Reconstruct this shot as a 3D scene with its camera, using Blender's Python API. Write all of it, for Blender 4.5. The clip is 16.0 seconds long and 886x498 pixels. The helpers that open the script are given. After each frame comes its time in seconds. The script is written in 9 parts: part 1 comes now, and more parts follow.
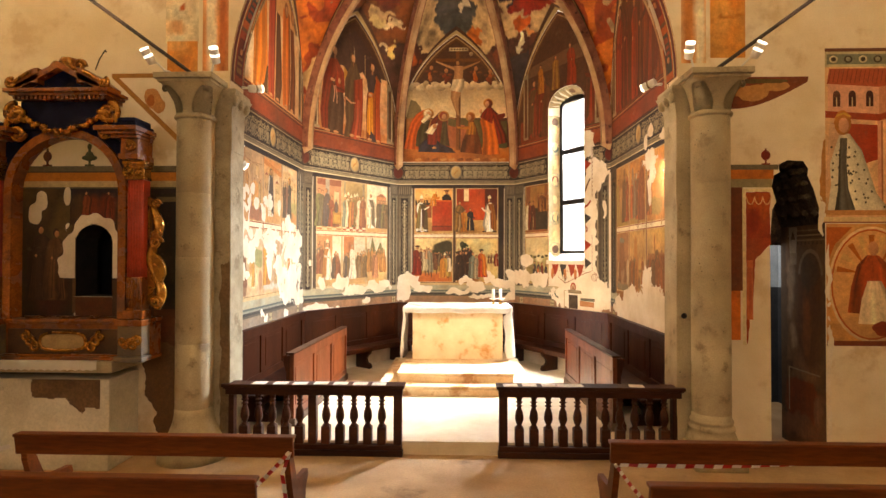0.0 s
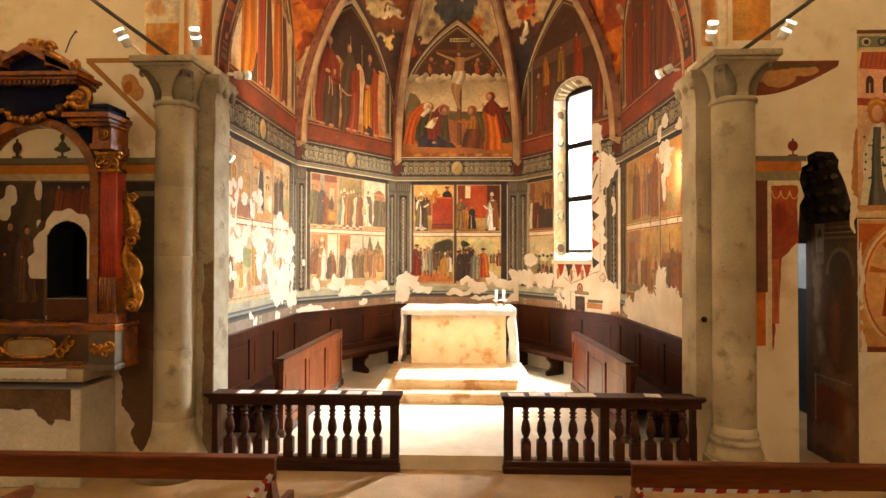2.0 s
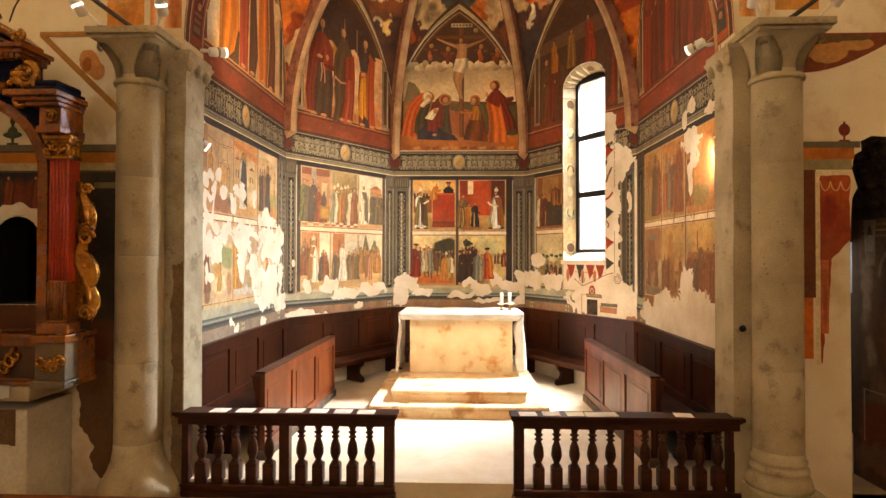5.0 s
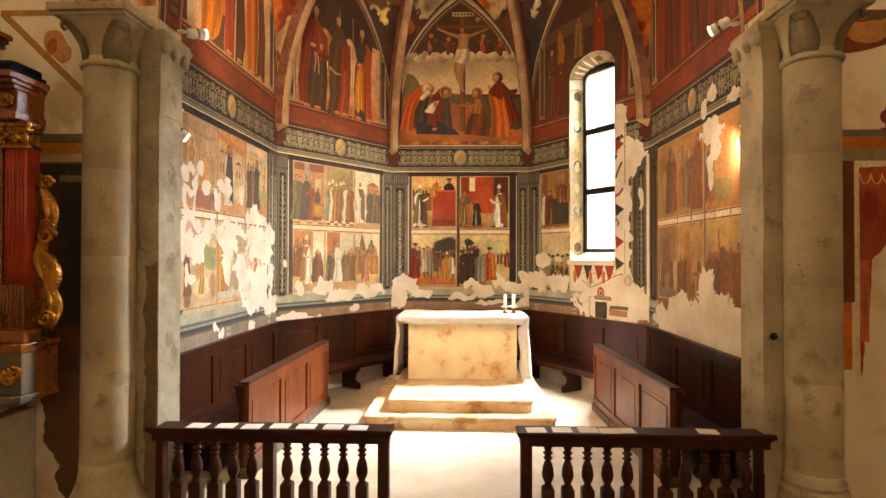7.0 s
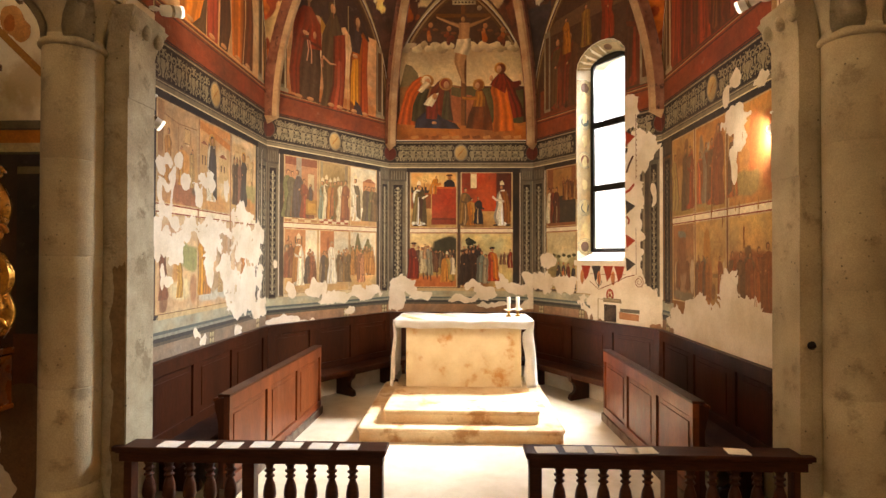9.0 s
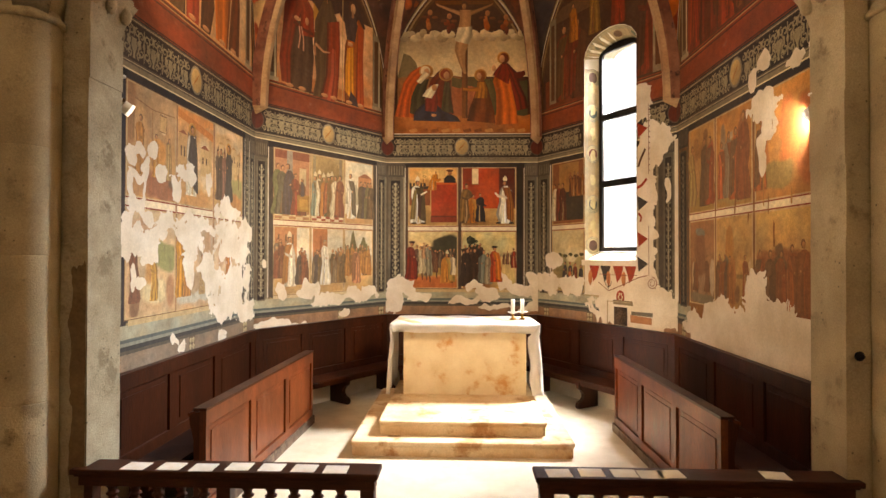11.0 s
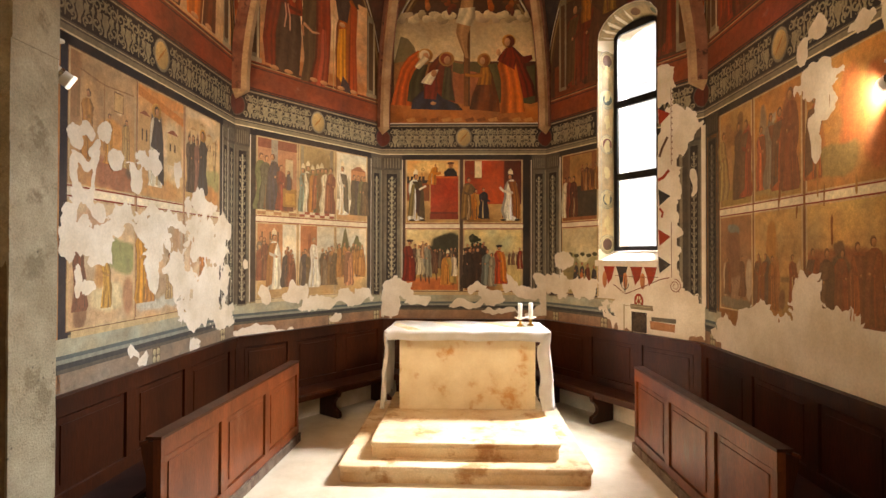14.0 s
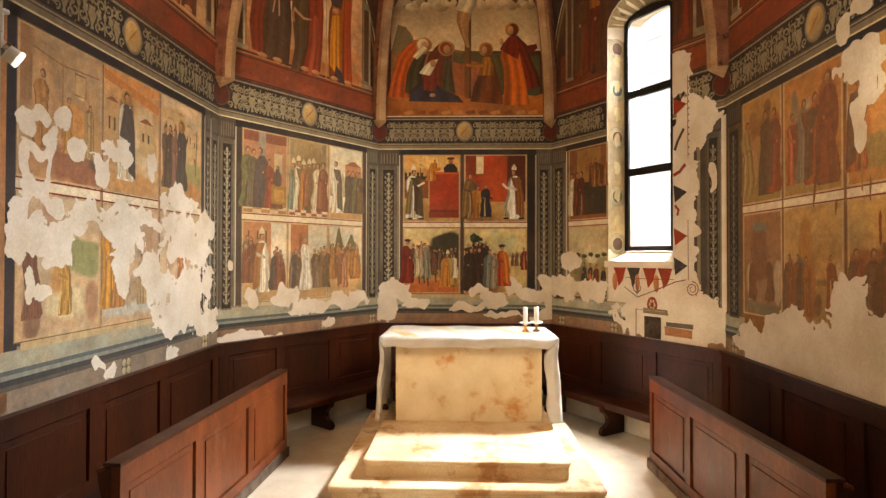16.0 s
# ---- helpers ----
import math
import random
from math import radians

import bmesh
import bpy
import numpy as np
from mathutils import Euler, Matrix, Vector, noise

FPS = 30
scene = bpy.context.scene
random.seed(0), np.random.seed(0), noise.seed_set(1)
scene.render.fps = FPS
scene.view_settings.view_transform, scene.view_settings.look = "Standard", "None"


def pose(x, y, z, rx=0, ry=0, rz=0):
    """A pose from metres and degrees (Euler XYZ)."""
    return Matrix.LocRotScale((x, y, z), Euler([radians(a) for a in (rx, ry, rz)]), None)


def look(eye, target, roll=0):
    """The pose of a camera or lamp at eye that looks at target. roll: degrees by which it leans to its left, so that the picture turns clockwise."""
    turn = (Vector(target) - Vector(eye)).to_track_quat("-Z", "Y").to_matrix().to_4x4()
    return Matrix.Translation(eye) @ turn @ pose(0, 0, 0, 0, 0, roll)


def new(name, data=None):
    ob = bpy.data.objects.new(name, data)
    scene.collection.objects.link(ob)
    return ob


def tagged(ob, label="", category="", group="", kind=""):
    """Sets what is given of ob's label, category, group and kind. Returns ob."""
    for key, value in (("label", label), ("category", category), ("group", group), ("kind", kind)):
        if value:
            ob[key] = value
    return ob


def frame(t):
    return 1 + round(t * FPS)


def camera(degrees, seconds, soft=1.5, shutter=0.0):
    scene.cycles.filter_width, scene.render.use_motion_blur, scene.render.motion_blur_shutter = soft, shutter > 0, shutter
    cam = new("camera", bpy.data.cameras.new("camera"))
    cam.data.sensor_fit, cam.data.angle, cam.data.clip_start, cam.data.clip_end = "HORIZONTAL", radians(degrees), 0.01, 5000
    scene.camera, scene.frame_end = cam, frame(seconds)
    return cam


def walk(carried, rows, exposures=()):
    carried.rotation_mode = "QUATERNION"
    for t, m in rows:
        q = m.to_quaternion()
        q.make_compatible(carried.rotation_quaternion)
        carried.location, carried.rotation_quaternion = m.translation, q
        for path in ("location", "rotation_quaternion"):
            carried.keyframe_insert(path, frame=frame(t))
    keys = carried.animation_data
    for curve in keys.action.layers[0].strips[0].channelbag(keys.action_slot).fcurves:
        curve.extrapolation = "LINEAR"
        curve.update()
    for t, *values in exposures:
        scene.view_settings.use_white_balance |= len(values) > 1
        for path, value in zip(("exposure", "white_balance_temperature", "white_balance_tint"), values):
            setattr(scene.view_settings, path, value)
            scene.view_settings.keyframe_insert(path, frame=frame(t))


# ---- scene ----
cam = camera(77.3, 16.0, soft=1.5)
METRES, EYE, TILT, LEAN, TURN = 3.95, 2.4, 0.0, 0.0, 1.9
AXIS = 0.13
ROWS = [
    (0.0, 0.0, 0.0, 0.0, -0.0, 0.75, -0.11),
    (0.5, 0.0002, 0.0311, -0.0013, 0.02, 0.75, -0.11),
    (1.0, -0.0004, 0.0625, -0.0024, 0.02, 0.75, -0.11),
    (1.5, -0.0003, 0.0942, -0.0028, 0.04, 0.75, -0.11),
    (2.0, 0.0003, 0.1258, -0.0032, 0.05, 0.75, -0.11),
    (2.5, 0.0003, 0.1575, -0.0038, 0.06, 0.76, -0.1),
    (3.0, 0.0004, 0.1893, -0.0039, 0.09, 0.75, -0.1),
    (3.5, 0.0003, 0.221, -0.0038, 0.11, 0.75, -0.1),
    (4.0, -0.0003, 0.2527, -0.0033, 0.12, 0.75, -0.1),
    (6.5, 0.0003, 0.4111, -0.0028, 0.2, 0.74, -0.11),
    (7.0, 0.0018, 0.4422, -0.0023, 0.24, 0.73, -0.1),
    (7.5, 0.0016, 0.4739, -0.0032, 0.23, 0.75, -0.09),
    (8.0, 0.0022, 0.5053, -0.0024, 0.25, 0.73, -0.1),
    (8.5, 0.0027, 0.5366, -0.0024, 0.27, 0.73, -0.1),
    (9.0, 0.0027, 0.5682, -0.0023, 0.27, 0.73, -0.1),
    (11.5, 0.0035, 0.7252, -0.0051, 0.3, 0.72, -0.12),
    (12.0, 0.0038, 0.756, -0.0056, 0.32, 0.71, -0.12),
    (12.5, 0.0035, 0.7871, -0.006, 0.33, 0.71, -0.12),
    (13.0, 0.003, 0.8181, -0.0058, 0.32, 0.71, -0.11),
    (13.5, 0.0035, 0.849, -0.0063, 0.35, 0.73, -0.12),
    (14.0, 0.0031, 0.8798, -0.0049, 0.34, 0.71, -0.13),
    (14.5, 0.0027, 0.91, -0.0049, 0.34, 0.72, -0.13),
    (15.0, 0.0039, 0.94, -0.0051, 0.38, 0.74, -0.12),
    (15.5, 0.0043, 0.9699, -0.0041, 0.38, 0.72, -0.12),
    (16.0, 0.0044, 0.9997, -0.0037, 0.36, 0.73, -0.12),
]
walk(cam, [(t, pose(AXIS, 0, EYE, TILT, LEAN, TURN) @ pose(METRES * x, METRES * y, METRES * z, 90 + pitch, roll, yaw)) for t, x, y, z, yaw, pitch, roll in ROWS], exposures=[(0.0, 0.20, 5900, 10), (4.0, 0.02, 5900, 10), (8.0, -0.29, 5900, 10), (12.0, -0.59, 5900, 10), (16.0, -0.76, 5900, 10)])

# ---- world and lamps ----
world = bpy.data.worlds.new("world")
scene.world = world
world.use_nodes = True
wn = world.node_tree.nodes
sky = wn.new("ShaderNodeTexSky")
sky.sky_type, sky.sun_disc, sky.sun_elevation, sky.sun_rotation = "NISHITA", False, radians(40), radians(60)
world.node_tree.links.new(sky.outputs[0], wn["Background"].inputs[0])
wn["Background"].inputs[1].default_value = 0.1
scene.view_settings.exposure = 0.0


def area_lamp(name, m, sx, sy, watts, colour):
    data = bpy.data.lights.new(name, "AREA")
    data.shape, data.size, data.size_y, data.energy, data.color = "RECTANGLE", sx, sy, watts, colour
    ob = new(name, data)
    ob.matrix_world = m
    return ob


def spot_lamp(name, eye, target, watts, colour, angle=100, blend=0.8, radius=0.04):
    data = bpy.data.lights.new(name, "SPOT")
    data.energy, data.color, data.spot_size, data.spot_blend, data.shadow_soft_size = watts, colour, radians(angle), blend, radius
    ob = new(name, data)
    ob.matrix_world = look(eye, target)
    return ob


WARM = (1.0, 0.68, 0.39)
CREAMY = (1.0, 0.79, 0.53)
# pale tint by which one spotlight stands in for window daylight
PALEBEAM = (1.0, 0.84, 0.66)
# corners of the chancel in plan, from the arch round the apse and back
FL, CA, CB, CC, CD, FR = (-2.85, 6.95), (-2.79, 10.14), (-1.29, 12.22), (1.31, 12.26), (2.79, 9.97), (2.83, 6.95)
FLOOR = 0.16  # the chancel lies one step above the nave
BOSS = Vector((0.0, 10.1, 8.83))
SPRING = 4.4

# daylight in the opening of the apse window
wdir = (Vector(CD) - Vector(CC)).normalized()
wnorm = Vector((wdir.y, -wdir.x))
wmid = Vector(CC) + wdir * 1.46 - wnorm * 1.25
window_light = area_lamp("window_daylight", look((wmid.x, wmid.y, 5.7), (0.2, 9.4, -0.4)), 0.6, 1.7, 1300, (1.0, 0.98, 0.96))
window_light.data.spread = radians(100)
# the window's sky light, given by a lamp added 0.42 m inside the room
sky_mid = Vector(CC) + wdir * 1.5 - wnorm * -0.42
area_lamp("window_skylight", look((sky_mid.x, sky_mid.y, 4.05), (sky_mid.x + wnorm.x, sky_mid.y + wnorm.y, 3.85)), 0.66, 2.9, 66, (1.0, 0.90, 0.78))
# fill lamp added behind the camera to brighten the nave; no window stands there
area_lamp("west_daylight", look((0, -5.9, 5.0), (0, 0, 3.2)), 2.2, 2.6, 150, (1.0, 0.8, 0.6))
# lamp added out of view to brighten the room behind the broken doorway
area_lamp("side_room_daylight", look((3.62, 8.5, 2.7), (5.4, 9.3, 2.7)), 0.6, 1.0, 45, (1.0, 0.84, 0.66))
# the spotlights that stand on the capitals
LAMPS = [((-3.43, 6.12, 4.69), (-4.6, 4.4, 7.6), 1750, CREAMY, 125), ((-2.70, 6.22, 4.73), (-2.55, 4.2, 7.6), 720, CREAMY, 125),
         ((2.66, 6.2, 4.72), (2.45, 4.2, 7.6), 680, CREAMY, 125), ((3.42, 6.2, 4.72), (4.6, 4.4, 7.6), 1000, CREAMY, 125),
         ((-2.5, 7.05, 4.56), (-0.3, 9.3, 5.2), 480, WARM, 160), ((2.46, 7.05, 4.55), (-1.98, 11.1, 2.7), 1500, PALEBEAM, 46),
         ((-2.755, 7.2, 3.61), (0.4, 10.2, 1.0), 520, WARM, 58), ((2.772, 7.15, 3.52), (2.815, 7.9, 3.36), 170, CREAMY, 125)]
for eye, target, watts, tint, cone in LAMPS:
    to = (Vector(target) - Vector(eye)).normalized()
    spot_lamp("spotlight_beam", Vector(eye) + to * 0.07, target, watts, tint, cone)

# ---- materials ----


def lin(h):
    """Linear colour from a hex string."""
    return tuple(((int(h[i:i + 2], 16) / 255) / 12.92 if int(h[i:i + 2], 16) < 11 else ((int(h[i:i + 2], 16) / 255 + 0.055) / 1.055) ** 2.4) for i in (0, 2, 4))


def material(name, a, b, rough=0.7, scale=3.0, fine=60.0, bump=0.2, metal=0.0, stain=None, stain_scale=1.2, stain_at=0.58, stretch=(1, 1, 1), grain=0.35, attr="", vary=0.0, depth=0.004, spec=0.5, pits=0.0):
    """A surface of two colours, mixed at a large and a small scale, with stains and fine relief."""
    m = bpy.data.materials.new(name)
    m.use_nodes = True
    n, l = m.node_tree.nodes, m.node_tree.links
    shader = n["Principled BSDF"]
    shader.inputs["Metallic"].default_value = metal
    shader.inputs["Specular IOR Level"].default_value = spec
    at = n.new("ShaderNodeTexCoord")
    mapping = n.new("ShaderNodeMapping")
    mapping.inputs["Scale"].default_value = stretch
    l.new(at.outputs["Object"], mapping.inputs[0])

    def tex(sc, detail=4.0, rough_=0.6):
        t = n.new("ShaderNodeTexNoise")
        t.inputs["Scale"].default_value, t.inputs["Detail"].default_value, t.inputs["Roughness"].default_value = sc, detail, rough_
        l.new(mapping.outputs[0], t.inputs["Vector"])
        return t.outputs[0]

    def ramp(src, lo, hi):
        r = n.new("ShaderNodeMapRange")
        r.inputs[1].default_value, r.inputs[2].default_value = lo, hi
        l.new(src, r.inputs[0])
        return r.outputs[0]

    def mix(fac, x, y, mode="MIX"):
        k = n.new("ShaderNodeMix")
        k.data_type, k.blend_type = "RGBA", mode
        for value, sock in ((fac, k.inputs[0]), (x, k.inputs[6]), (y, k.inputs[7])):
            if isinstance(value, (int, float)):
                sock.default_value = value
            elif isinstance(value, tuple):
                sock.default_value = (*value[:3], 1)
            else:
                l.new(value, sock)
        return k.outputs[2]

    big, small = tex(scale), tex(fine, 3.0)
    if attr:
        src = n.new("ShaderNodeAttribute")
        src.attribute_name = attr
        base = src.outputs["Color"]
        worn = mix(ramp(tex(scale * 3.1, 6.0, 0.7), 0.58, 1.05), base, a)
        base = mix(ramp(big, 0.48, 0.8), base, worn)
        base = mix(ramp(tex(scale * 0.45, 5.0), 0.45, 0.8), base, mix(0.4, base, b))
        brush = n.new("ShaderNodeMapRange")
        brush.inputs[1].default_value, brush.inputs[2].default_value, brush.inputs[3].default_value, brush.inputs[4].default_value = 0.3, 0.7, 0.78, 1.2
        l.new(tex(scale * 6, 6.0, 0.7), brush.inputs[0])
        stroke = n.new("ShaderNodeCombineColor")
        for i in range(3):
            l.new(brush.outputs[0], stroke.inputs[i])
        base = mix(1.0, base, stroke.outputs[0], "MULTIPLY")
    else:
        base = mix(ramp(big, 0.35, 0.65), a, b)
    if stain:
        base = mix(ramp(tex(stain_scale, 7.0, 0.65), stain_at, stain_at + 0.1), base, stain)
    if pits:
        hole = n.new("ShaderNodeTexVoronoi")
        hole.inputs["Scale"].default_value = 16
        l.new(mapping.outputs[0], hole.inputs["Vector"])
        deep = n.new("ShaderNodeMath")
        deep.operation = "MULTIPLY"
        l.new(ramp(hole.outputs["Distance"], 0.17, 0.07), deep.inputs[0])
        l.new(ramp(tex(2.1, 3.0), 0.5, 0.62), deep.inputs[1])
        base = mix(deep.outputs[0], base, tuple(v * (1 - pits) for v in b))
    if vary:
        info = n.new("ShaderNodeObjectInfo")
        base = mix(vary, base, mix(info.outputs["Random"], tuple(v * 0.45 for v in b), tuple(min(1, v * 1.4) for v in a)))
    shade = n.new("ShaderNodeMapRange")
    shade.inputs[1].default_value, shade.inputs[2].default_value, shade.inputs[3].default_value, shade.inputs[4].default_value = 0.3, 0.7, 1 - grain, 1 + grain * 0.5
    l.new(small, shade.inputs[0])
    tone = n.new("ShaderNodeCombineColor")
    for i in range(3):
        l.new(shade.outputs[0], tone.inputs[i])
    l.new(mix(1.0, base, tone.outputs[0], "MULTIPLY"), shader.inputs["Base Color"])
    r = n.new("ShaderNodeMapRange")
    r.inputs[3].default_value, r.inputs[4].default_value = max(0.02, rough - 0.12), min(1, rough + 0.12)
    l.new(big, r.inputs[0])
    l.new(r.outputs[0], shader.inputs["Roughness"])
    if bump:
        relief = n.new("ShaderNodeMath")
        relief.operation = "ADD"
        l.new(small, relief.inputs[0])
        l.new(tex(scale * 4, 5.0), relief.inputs[1])
        bn = n.new("ShaderNodeBump")
        bn.inputs["Strength"].default_value, bn.inputs["Distance"].default_value = bump, depth
        l.new(relief.outputs[0], bn.inputs["Height"])
        l.new(bn.outputs[0], shader.inputs["Normal"])
    return m


PLASTER = material("nave_plaster", lin("eaddc2"), lin("d8c6a0"), 0.9, 0.9, 60, 0.2, stain=lin("cdb68e"), stain_at=0.54, grain=0.07)
PALE = material("pale_plaster", lin("e6dac4"), lin("d2c2a4"), 0.9, 2.5, 50, 0.4, stain=lin("c2ab85"), stain_at=0.63, grain=0.1)
STONE = material("grey_stone", lin("bdae8b"), lin("988969"), 0.85, 1.1, 85, 0.7, stain=lin("8e8062"), stain_at=0.56, stain_scale=4.3, grain=0.2, depth=0.004, pits=0.75)
JAMB = material("limewashed_stone", lin("b0a486"), lin("94876a"), 0.85, 3.4, 70, 0.9, stain=lin("84775a"), stain_at=0.55, stain_scale=4.4, pits=0.6, grain=0.2, depth=0.008)
NAVE_FLOOR = material("nave_floor_screed", lin("b79a72"), lin("9c7f58"), 0.68, 1.3, 40, 0.06, stain=lin("7f6544"), stain_at=0.6, grain=0.15)
CHANCEL_FLOOR = material("chancel_floor_stone", lin("dccdb2"), lin("c6b391"), 0.55, 1.8, 60, 0.08, stain=lin("b09a76"), stain_at=0.62, grain=0.06)
# warm bounced light on the step fronts is put into the orange blotches
TREAD = material("altar_step_stone", lin("dfc9a0"), lin("cba878"), 0.7, 2.2, 60, 0.3, stain=lin("a87c48"), stain_at=0.54, stain_scale=3, grain=0.12)
ALTAR = material("altar_stone", lin("ecdcb8"), lin("dcc596"), 0.7, 2.4, 60, 0.2, stain=lin("c8914e"), stain_at=0.56, stain_scale=2.6, grain=0.05)
LINEN = material("white_linen", lin("f4f1ea"), lin("e9e4d8"), 0.95, 5, 300, 0.1, grain=0.05)
WOOD = material("dark_walnut", lin("4c240d"), lin("2a1305"), 0.42, 2.0, 60, 0.35, stretch=(1, 1, 0.16), stain=lin("54301a"), stain_at=0.6, grain=0.4, vary=0.1, spec=0.28)
PANEL = material("worn_red_walnut", lin("844520"), lin("47220f"), 0.36, 2.6, 60, 0.35, stretch=(1, 1, 0.34), stain=lin("6c5440"), stain_at=0.57, stain_scale=4.5, grain=0.3, vary=0.22, spec=0.36)
DUSTY = material("dusty_walnut_plinth", lin("7c6a56"), lin("54402e"), 0.75, 4, 60, 0.3, stain=lin("4a2c1a"), stain_at=0.52, stain_scale=5, grain=0.3)
RAIL = material("rail_walnut", lin("4a2510"), lin("2c1406"), 0.48, 2.5, 60, 0.3, stretch=(0.16, 1, 1), grain=0.4, vary=0.12, spec=0.22)
PEW = material("pew_varnished_wood", lin("70380d"), lin("4c2406"), 0.42, 2.0, 50, 0.2, stretch=(0.12, 1, 1), grain=0.35, spec=0.22)
GILT = material("aged_gilding", lin("c88e2c"), lin("7c4a12"), 0.26, 6, 60, 0.3, metal=0.7, stain=lin("3a2410"), stain_at=0.55, stain_scale=9, grain=0.3)
GILTWOOD = material("ochre_painted_wood", lin("98581a"), lin("64340c"), 0.27, 4, 60, 0.4, stain=lin("4c2810"), stain_at=0.58, stain_scale=5, grain=0.35)
# blue paint taken darker still, to hold the frame's shadows in its colour
NAVY = material("dark_blue_paint", lin("0e1230"), lin("080a1c"), 0.6, 4, 60, 0.2, grain=0.3, spec=0.12)
REDPAINT = material("red_fluted_paint", lin("b03c1a"), lin("8e2a10"), 0.55, 4, 60, 0.2, grain=0.3)
IRON = material("black_iron", lin("2a241e"), lin("17130f"), 0.5, 6, 80, 0.3, metal=0.6, grain=0.3)
ROD = material("brown_painted_rod", lin("3a281c"), lin("20150e"), 0.5, 6, 80, 0.2, grain=0.3)
LAMPWHITE = material("white_lamp_enamel", lin("e8e4da"), lin("d8d2c4"), 0.4, 6, 80, 0.05, grain=0.05)
WAX = material("white_wax", lin("f6f2e6"), lin("efe8d4"), 0.5, 6, 80, 0.02, grain=0.03)
CHROME = material("chrome", lin("c8c4bc"), lin("a8a49c"), 0.15, 8, 80, 0.0, metal=1.0, grain=0.05)
BRASS = material("brass", lin("c79a3e"), lin("a87c2c"), 0.3, 8, 80, 0.1, metal=0.9, grain=0.2)
PAPER = material("white_paper", lin("f0ece2"), lin("e4decf"), 0.85, 9, 120, 0.05, grain=0.05)
TAPE = material("red_and_white_tape_white", lin("efe6e0"), lin("e0d6ce"), 0.4, 9, 120, 0.05, grain=0.05)
TAPERED = material("red_and_white_tape_red", lin("b8161c"), lin("a01016"), 0.4, 9, 120, 0.05, grain=0.05)
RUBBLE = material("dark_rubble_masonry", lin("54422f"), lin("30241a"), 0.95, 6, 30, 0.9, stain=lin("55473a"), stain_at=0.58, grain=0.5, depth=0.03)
# near-black, so that the niche's deep shade is put into its colour
NICHE_SHADE = material("shaded_niche_plaster", lin("1a1410"), lin("0c0907"), 0.95, 6, 30, 0.5, grain=0.3)
RIB_SIDE = material("painted_rib_edge", lin("8a5a3c"), lin("6a3a24"), 0.85, 5, 40, 0.3, stain=lin("3c1c14"), stain_at=0.56, stain_scale=9, grain=0.25)
VAULT_STONE = material("rib_stone", lin("bc9a6c"), lin("9c764c"), 0.85, 3, 40, 0.4, stain=lin("8a6c4c"), stain_at=0.58, grain=0.2)
FRESCO = material("fresco_paint", lin("cbb794"), lin("6a5236"), 0.85, 2.6, 75, 0.3, attr="pigment", grain=0.2)
BACKDROP_DARK = material("side_room_plaster", lin("9aa0a6"), lin("7d848c"), 0.9, 2, 40, 0.2, grain=0.15)

GLASS = bpy.data.materials.new("window_glass")
GLASS.use_nodes = True
gn, gl = GLASS.node_tree.nodes, GLASS.node_tree.links
gm, gt, gg = gn.new("ShaderNodeMixShader"), gn.new("ShaderNodeBsdfTransparent"), gn.new("ShaderNodeBsdfGlossy")
gg.inputs["Roughness"].default_value, gm.inputs[0].default_value = 0.15, 0.06
gl.new(gt.outputs[0], gm.inputs[1])
gl.new(gg.outputs[0], gm.inputs[2])
gl.new(gm.outputs[0], gn["Material Output"].inputs[0])

SKYGLOW = bpy.data.materials.new("overcast_sky_glow")
SKYGLOW.use_nodes = True
SKYGLOW.node_tree.nodes["Principled BSDF"].inputs["Emission Color"].default_value = (1, 0.95, 0.88, 1)
SKYGLOW.node_tree.nodes["Principled BSDF"].inputs["Emission Strength"].default_value = 1.6

BULB = bpy.data.materials.new("lit_lamp_lens")
BULB.use_nodes = True
BULB.node_tree.nodes["Principled BSDF"].inputs["Emission Color"].default_value = (1, 0.8, 0.5, 1)
BULB.node_tree.nodes["Principled BSDF"].inputs["Emission Strength"].default_value = 14

LIT_GLASS = bpy.data.materials.new("glowing_glass")
LIT_GLASS.use_nodes = True
LIT_GLASS.node_tree.nodes["Principled BSDF"].inputs["Emission Color"].default_value = (1, 0.84, 0.6, 1)
LIT_GLASS.node_tree.nodes["Principled BSDF"].inputs["Emission Strength"].default_value = 2.5

# ---- mesh helpers ----


def part(name, bm, mat, parent=None, label="", smooth=False):
    """Links a bmesh as one mesh object, under a parent if given."""
    me = bpy.data.meshes.new(name)
    bm.to_mesh(me)
    bm.free()
    me.materials.append(mat)
    if smooth:
        for p in me.polygons:
            p.use_smooth = True
    ob = new(name, me)
    ob.parent = parent
    if label:
        ob["label"] = label
    return ob


def thing(name, x, y, z, label, category, group="", kind=""):
    """An empty at a thing's base."""
    ob = new(name)
    ob.empty_display_size = 0.1
    ob.location = (x, y, z)
    return tagged(ob, label, category, group, kind)


def box(bm, x0, x1, y0, y1, z0, z1, bevel=0.0, m=None):
    vs = [bm.verts.new((x, y, z)) for x in (x0, x1) for y in (y0, y1) for z in (z0, z1)]
    fs = [bm.faces.new([vs[i] for i in f]) for f in ((0, 1, 3, 2), (4, 6, 7, 5), (0, 4, 5, 1), (2, 3, 7, 6), (0, 2, 6, 4), (1, 5, 7, 3))]
    got = vs
    if bevel:
        out = bmesh.ops.bevel(bm, geom=list({e for f in fs for e in f.edges}), offset=bevel, segments=2, profile=0.6, affect="EDGES")
        got = list({v for f in out["faces"] for v in f.verts} | {v for v in vs if v.is_valid})
    if m is not None:
        bmesh.ops.transform(bm, matrix=m, verts=got)
    return bm


def boxed(*args, **kw):
    return box(bmesh.new(), *args, **kw)


